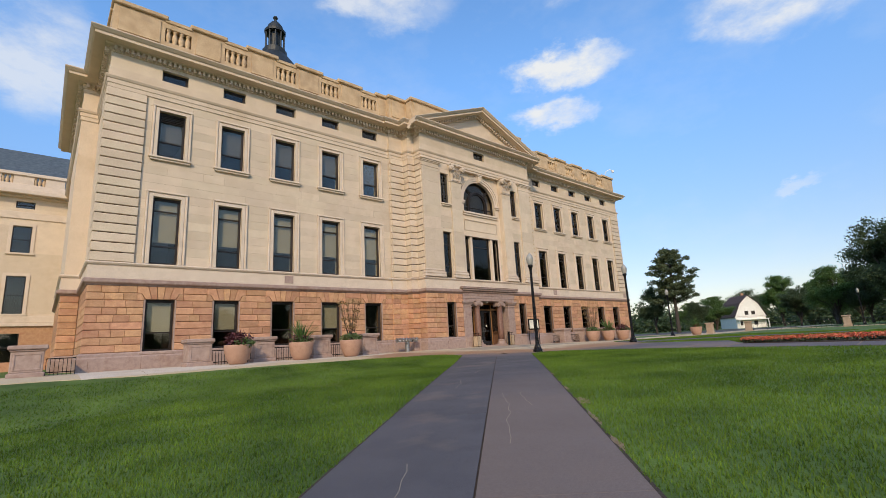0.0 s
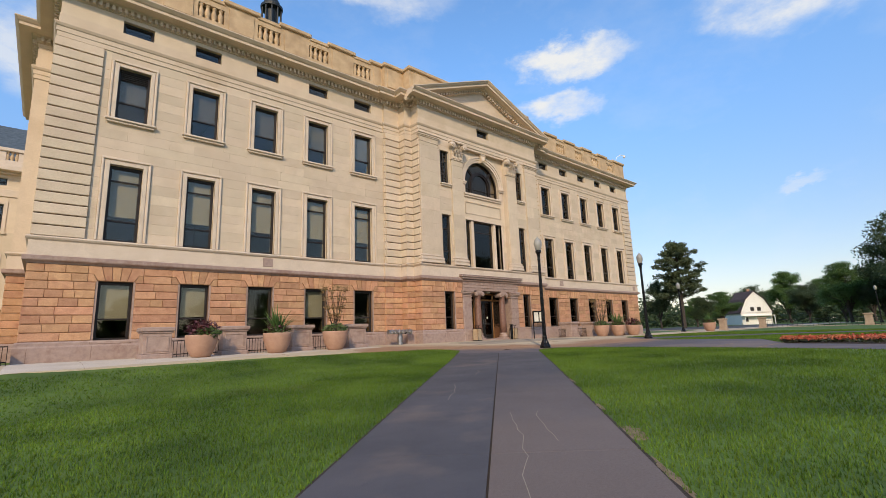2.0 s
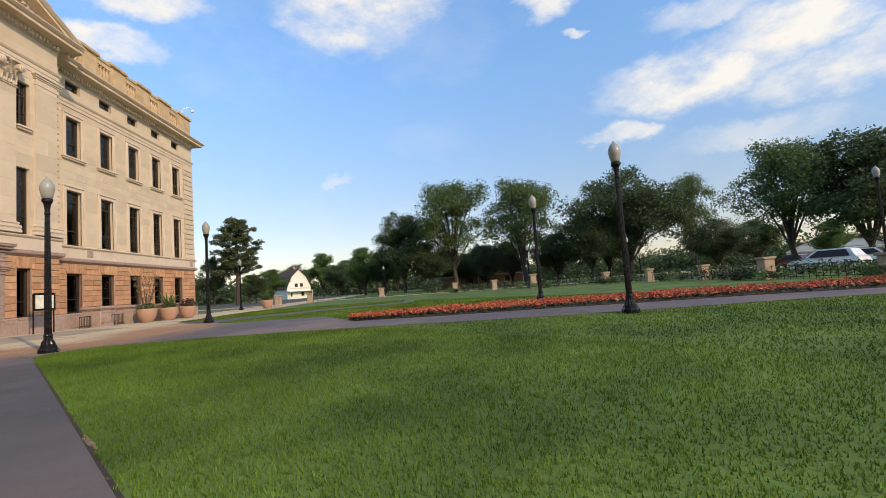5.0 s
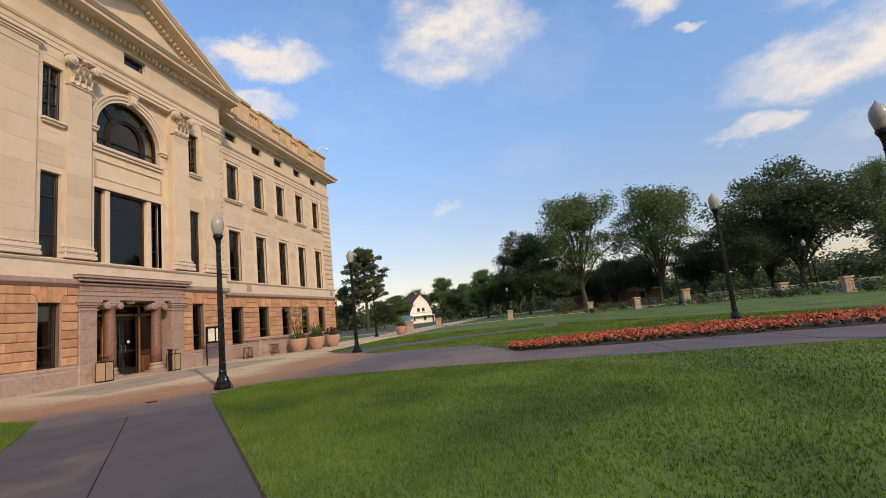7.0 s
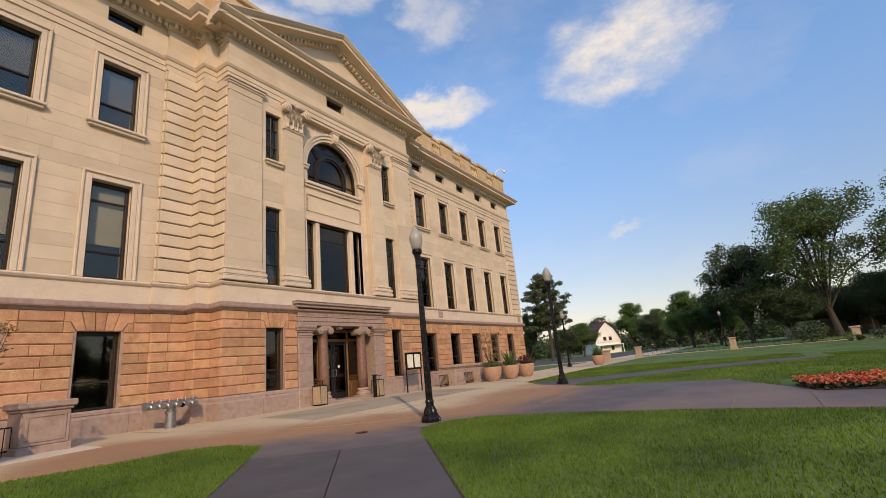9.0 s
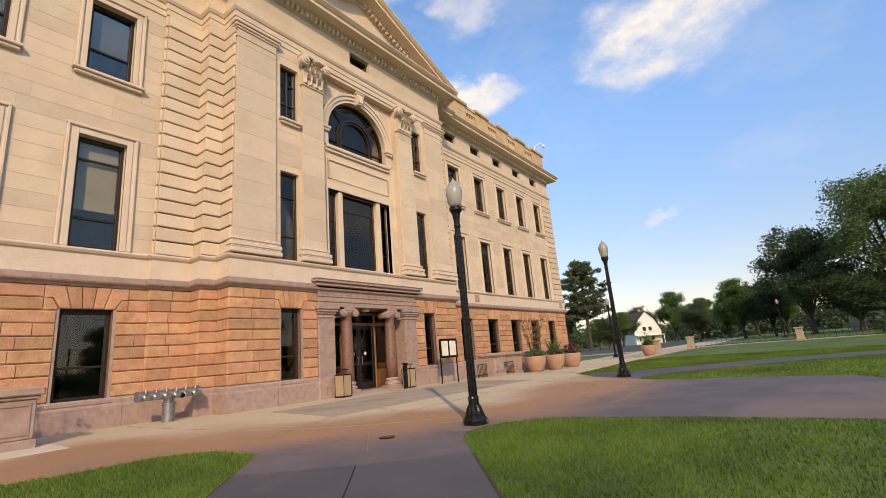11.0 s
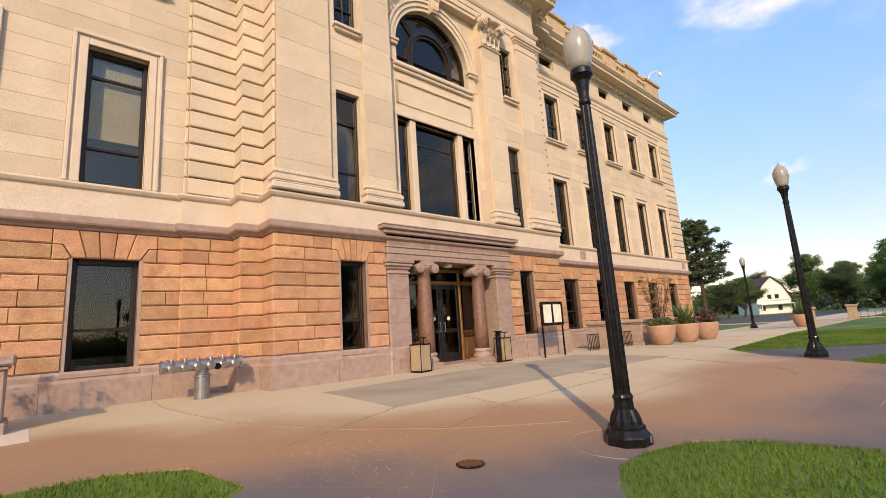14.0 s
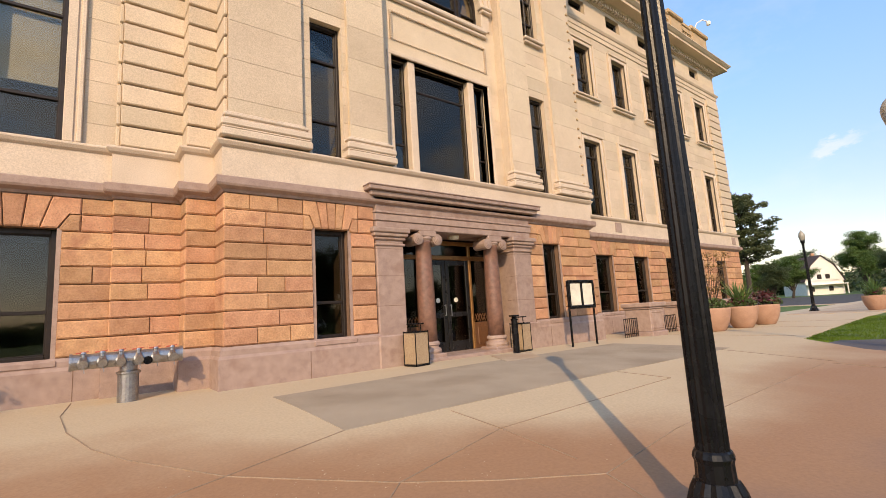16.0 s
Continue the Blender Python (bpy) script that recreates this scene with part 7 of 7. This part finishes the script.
# ---------------------------------------------------------------- houses, cars
def house(x, y, turn, w, d, h, roof_h, wall_m, label, chimney=True):
    t = thing("house", label, "house", (x, y, ground_z(x, y)), turn=turn)
    g = Geo().box(-w / 2, w / 2, -d / 2, d / 2, -0.3, h)
    part("wall", g, wall_m, t)
    k = 0.62
    prof = [(-w / 2 - 0.4, h - 0.2), (-w / 2 * k, h + roof_h * 0.62), (0, h + roof_h), (w / 2 * k, h + roof_h * 0.62), (w / 2 + 0.4, h - 0.2)]
    g = Geo()
    n = len(prof)
    g.add([(p, yy, z) for yy in (-d / 2 - 0.4, d / 2 + 0.4) for p, z in prof] + [(p, yy, z - 0.2) for yy in (-d / 2 - 0.4, d / 2 + 0.4) for p, z in prof],
          [(i, i + 1, n + i + 1, n + i) for i in range(n - 1)] + [(2 * n + i, 3 * n + i, 3 * n + i + 1, 2 * n + i + 1) for i in range(n - 1)] + [(i, 2 * n + i, 2 * n + i + 1, i + 1) for i in range(n - 1)])
    rf = part("roof", g, SHINGLE, t)
    for yy in (-d / 2, d / 2 - 0.1):
        g = Geo().add([(p, yy, z - 0.15) for p, z in prof] + [(p, yy + 0.1, z - 0.15) for p, z in prof], [tuple(range(n))[::-1], tuple(range(n, 2 * n))])
        part("gable", g, wall_m, t)
    if chimney:
        part("chimney", Geo().bbox(1.0, 1.7, 0, 0.7, h + roof_h * 0.5, h + roof_h + 0.9, 0.03), RUST_FAR, rf)
    for xx, z0, z1 in ((-1.6, h + 0.3, h + 1.5), (0.4, h + 0.3, h + 1.5), (-w / 2 + 0.8, 0.9, 2.2), (0.8, 0.9, 2.2)):
        wn = part("window", Geo().bbox(xx - 0.08, xx + 1.18, -d / 2 - 0.06, -d / 2 - 0.01, z0 - 0.08, z1 + 0.08, 0.02), WHITE, t)
        part("pane", Geo().box(xx, xx + 1.1, -d / 2 - 0.075, -d / 2 - 0.065, z0, z1), BRONZE, wn)
    part("porch", Geo().bbox(-w / 2, w / 2, -d / 2 - 1.8, -d / 2 - 0.1, 2.5, 2.75, 0.05).box(-w / 2 + 0.1, -w / 2 + 0.3, -d / 2 - 1.7, -d / 2 - 1.5, -0.2, 2.5).box(w / 2 - 0.3, w / 2 - 0.1, -d / 2 - 1.7, -d / 2 - 1.5, -0.2, 2.5), WHITE, t)


x, y = by_angle(15.4, 172)
house(x, y, -46, 9.0, 10.0, 3.8, 6.6, WHITE, "white clapboard house with brown gambrel roof")
x, y = by_angle(-5.5, 108)
house(x, y, -85, 14.0, 9.0, 3.2, 2.4, PILLAR, "low tan brick house across the street", False)
x, y = by_angle(-10.5, 105)
house(x, y, -100, 10.0, 9.0, 2.8, 2.2, RUST_FAR, "low orange brick house across the street", False)
x, y = by_angle(-44, 125)
house(x, y, -130, 16.0, 9.0, 3.0, 2.2, WHITE, "long white house across the street", False)


def car(x, y, turn, paint, label, k=1.0):
    t = thing("car", label, "car", (x, y, ground_z(x, y) + 0.03), turn=turn)
    prof = [(-2.3, 0.35), (-2.32, 0.75), (-2.2, 1.0), (-2.05, 1.1), (-1.75, 1.62), (-1.2, 1.72), (0.3, 1.70), (1.05, 1.12), (2.05, 0.95), (2.3, 0.75), (2.32, 0.38)]
    n = len(prof)
    g = Geo()
    ws = [0.9, 0.93, 0.92, 0.88, 0.70, 0.66, 0.68, 0.85, 0.86, 0.82, 0.85]
    g.add([(p, -w, z) for (p, z), w in zip(prof, ws)] + [(p, w, z) for (p, z), w in zip(prof, ws)],
          [(i, i + 1, n + i + 1, n + i) for i in range(n - 1)] + [tuple(range(n))[::-1], tuple(range(n, 2 * n)), (n - 1, 0, n, 2 * n - 1)])
    body = part("body", g, paint, t)
    for s in (-1, 1):
        part("side_window", Geo().add([(-1.75, s * 0.87, 1.12), (0.85, s * 0.885, 1.14), (0.22, s * 0.72, 1.62), (-1.5, s * 0.72, 1.62)], [(0, 1, 2, 3) if s < 0 else (3, 2, 1, 0)]), BRONZE, body)
    part("windscreen", Geo().add([(0.36, -0.62, 1.68), (0.36, 0.62, 1.68), (1.03, 0.78, 1.15), (1.03, -0.78, 1.15)], [(0, 3, 2, 1)]), BRONZE, body)
    for wx in (-1.45, 1.45):
        for s in (-1, 1):
            w = part("wheel", Geo().tube((wx, s * 0.72, 0.33), (wx, s * 0.94, 0.33), 0.34, 0.34, 18), RUBBER, t)
            part("rim", Geo().tube((wx, s * 0.93, 0.33), (wx, s * 0.955, 0.33), 0.21, 0.19, 12), STEEL, w)
    for s in (-1, 1):
        part("headlight", Geo().bbox(2.1, 2.33, s * 0.65 - 0.16, s * 0.65 + 0.16, 0.72, 0.88, 0.04), GLOBE, t)


car(39.0, -25.5, 25, CAR_WHITE, "white sport utility car parked behind the fence")
car(45.5, -36.0, 205, CAR_WHITE, "white car parked further off")
car(62, -42, 10, CAR_RED, "dark red car parked across the lot")

# bare soil and straw where the lawn meets the path
r = random.Random(12)
for k, (s0, c0, ln, wd) in enumerate(((9.35, 0.14, 0.34, 0.13), (11.0, 0.06, 0.3, 0.05), (14.0, 0.05, 0.4, 0.04), (6.4, 0.06, 0.4, 0.05), (7.9, 0.06, 0.5, 0.05))):
    g = Geo()
    vs = []
    for i in range(18):
        a = 2 * math.pi * i / 18
        q = 1 + r.uniform(-0.25, 0.25)
        x, y = on_path(s0 + ln * q * math.cos(a), path_right(s0) - c0 + wd * q * math.sin(a))
        vs.append((x, y, ground_z(x, y) - 0.010))
    x, y = on_path(s0, path_right(s0) - c0)
    vs.append((x, y, ground_z(x, y) + 0.012))
    g.add(vs, [(i, (i + 1) % 18, 18) for i in range(18)])
    setting(f"ground_soil_{k + 1}", g, DIRT, "worn bare soil at the edge of the lawn", "soil")

# ---------------------------------------------------------------- grass blades by the paths
def blades():
    rs = np.random.RandomState(4)

    def gz(x, y):
        s = np.clip((y - 15) / 8, 0, 1)
        s = s * s * (3 - 2 * s)
        lawn = GZ[0] + GZ[1] * np.tanh(x / 18) + GZ[2] * np.tanh(y / 30)
        return lawn * (1 - s) + (1.2 - 0.011 * np.clip(x - 24, 0, 20)) * s

    def side_edge(y, line):
        pts = sorted(line, key=lambda p: p[1])
        return np.interp(y, [p[1] for p in pts], [p[0] for p in pts])

    low_x, low_y = [p[0] for p in LOWER], [p[1] for p in LOWER]
    tri_v, total = [], 0
    for lo, hi, dens, w, h in ((0.0, 3.0, 1100, 0.0065, 0.055), (3.0, 8.0, 720, 0.009, 0.05), (8.0, 24.0, 240, 0.016, 0.05)):
        x0, x1, y0, y1 = -14, 46, -22, 20.2
        n = int((x1 - x0) * (y1 - y0) * dens)
        n = min(n, 2700000)
        x, y = rs.uniform(x0, x1, n), rs.uniform(y0, y1, n)
        c, s = NX * x + NY * y, DIRX * x + DIRY * y
        cl, cr = path_left(s), path_right(s)
        off = np.where(c > cl, c - cl, np.where(c < cr, cr - c, -1.0))
        wob = 0.03 * np.sin(s * 7.0) + 0.03 * np.sin(s * 17.3 + 1)
        ok = (off > 0.045 + wob) & (off >= lo) & (off < hi) & (s > -2.5)
        left = c > cl
        edge = np.interp(x, [p[0] for p in LOWER[:9]], [p[1] for p in LOWER[:9]])
        ok &= ~left | ((y < edge) & (x < 16.7))
        tip = np.interp(x, [p[0] for p in LOWER[9:15]], [p[1] for p in LOWER[9:15]], left=15.5, right=15)
        xr = side_edge(y, EDGE_L)
        in_right = (x < xr) & (y < tip)
        far_ok = (x > side_edge(y, EDGE_R) + 0.1) & ((x > 27.2) | (y > 8.3)) & (y < np.interp(x, [p[0] for p in LOWER[15:]], [p[1] for p in LOWER[15:]]))
        on3 = (x > 28.7) & (y < np.interp(x, [p[0] for p in P3_UP], [p[1] for p in P3_UP], left=18.6)) & (y > np.interp(x, [p[0] for p in P3_LOW], [p[1] for p in P3_LOW]))
        ok &= left | in_right | (far_ok & ~on3)
        x, y = x[ok], y[ok]
        k = len(x)
        a, lean = rs.uniform(0, 6.283, k), rs.uniform(0.1, 0.7, k)
        hh = h * rs.uniform(0.6, 1.25, k)
        z = gz(x, y) - 0.02
        b = rs.uniform(0, 6.283, k)
        dx, dy = np.cos(b) * w, np.sin(b) * w
        tip_x, tip_y = x + np.cos(a) * hh * lean, y + np.sin(a) * hh * lean
        v = np.stack([np.stack([x - dx, y - dy, z], 1), np.stack([x + dx, y + dy, z], 1), np.stack([tip_x, tip_y, z + hh], 1)], 1)
        tri_v.append(v.reshape(-1, 3))
    v = np.concatenate(tri_v)
    n = len(v) // 3
    me = bpy.data.meshes.new("grass")
    me.vertices.add(len(v))
    me.vertices.foreach_set("co", v.ravel().astype(np.float32))
    me.loops.add(len(v))
    me.loops.foreach_set("vertex_index", np.arange(len(v), dtype=np.int32))
    me.polygons.add(n)
    me.polygons.foreach_set("loop_start", np.arange(0, len(v), 3, dtype=np.int32))
    me.materials.append(GRASS_BLADE)
    me.update(calc_edges=True)
    tagged(new("grass", me), "short green grass blades of the mown lawn", "grass", kind="stuff")


blades()
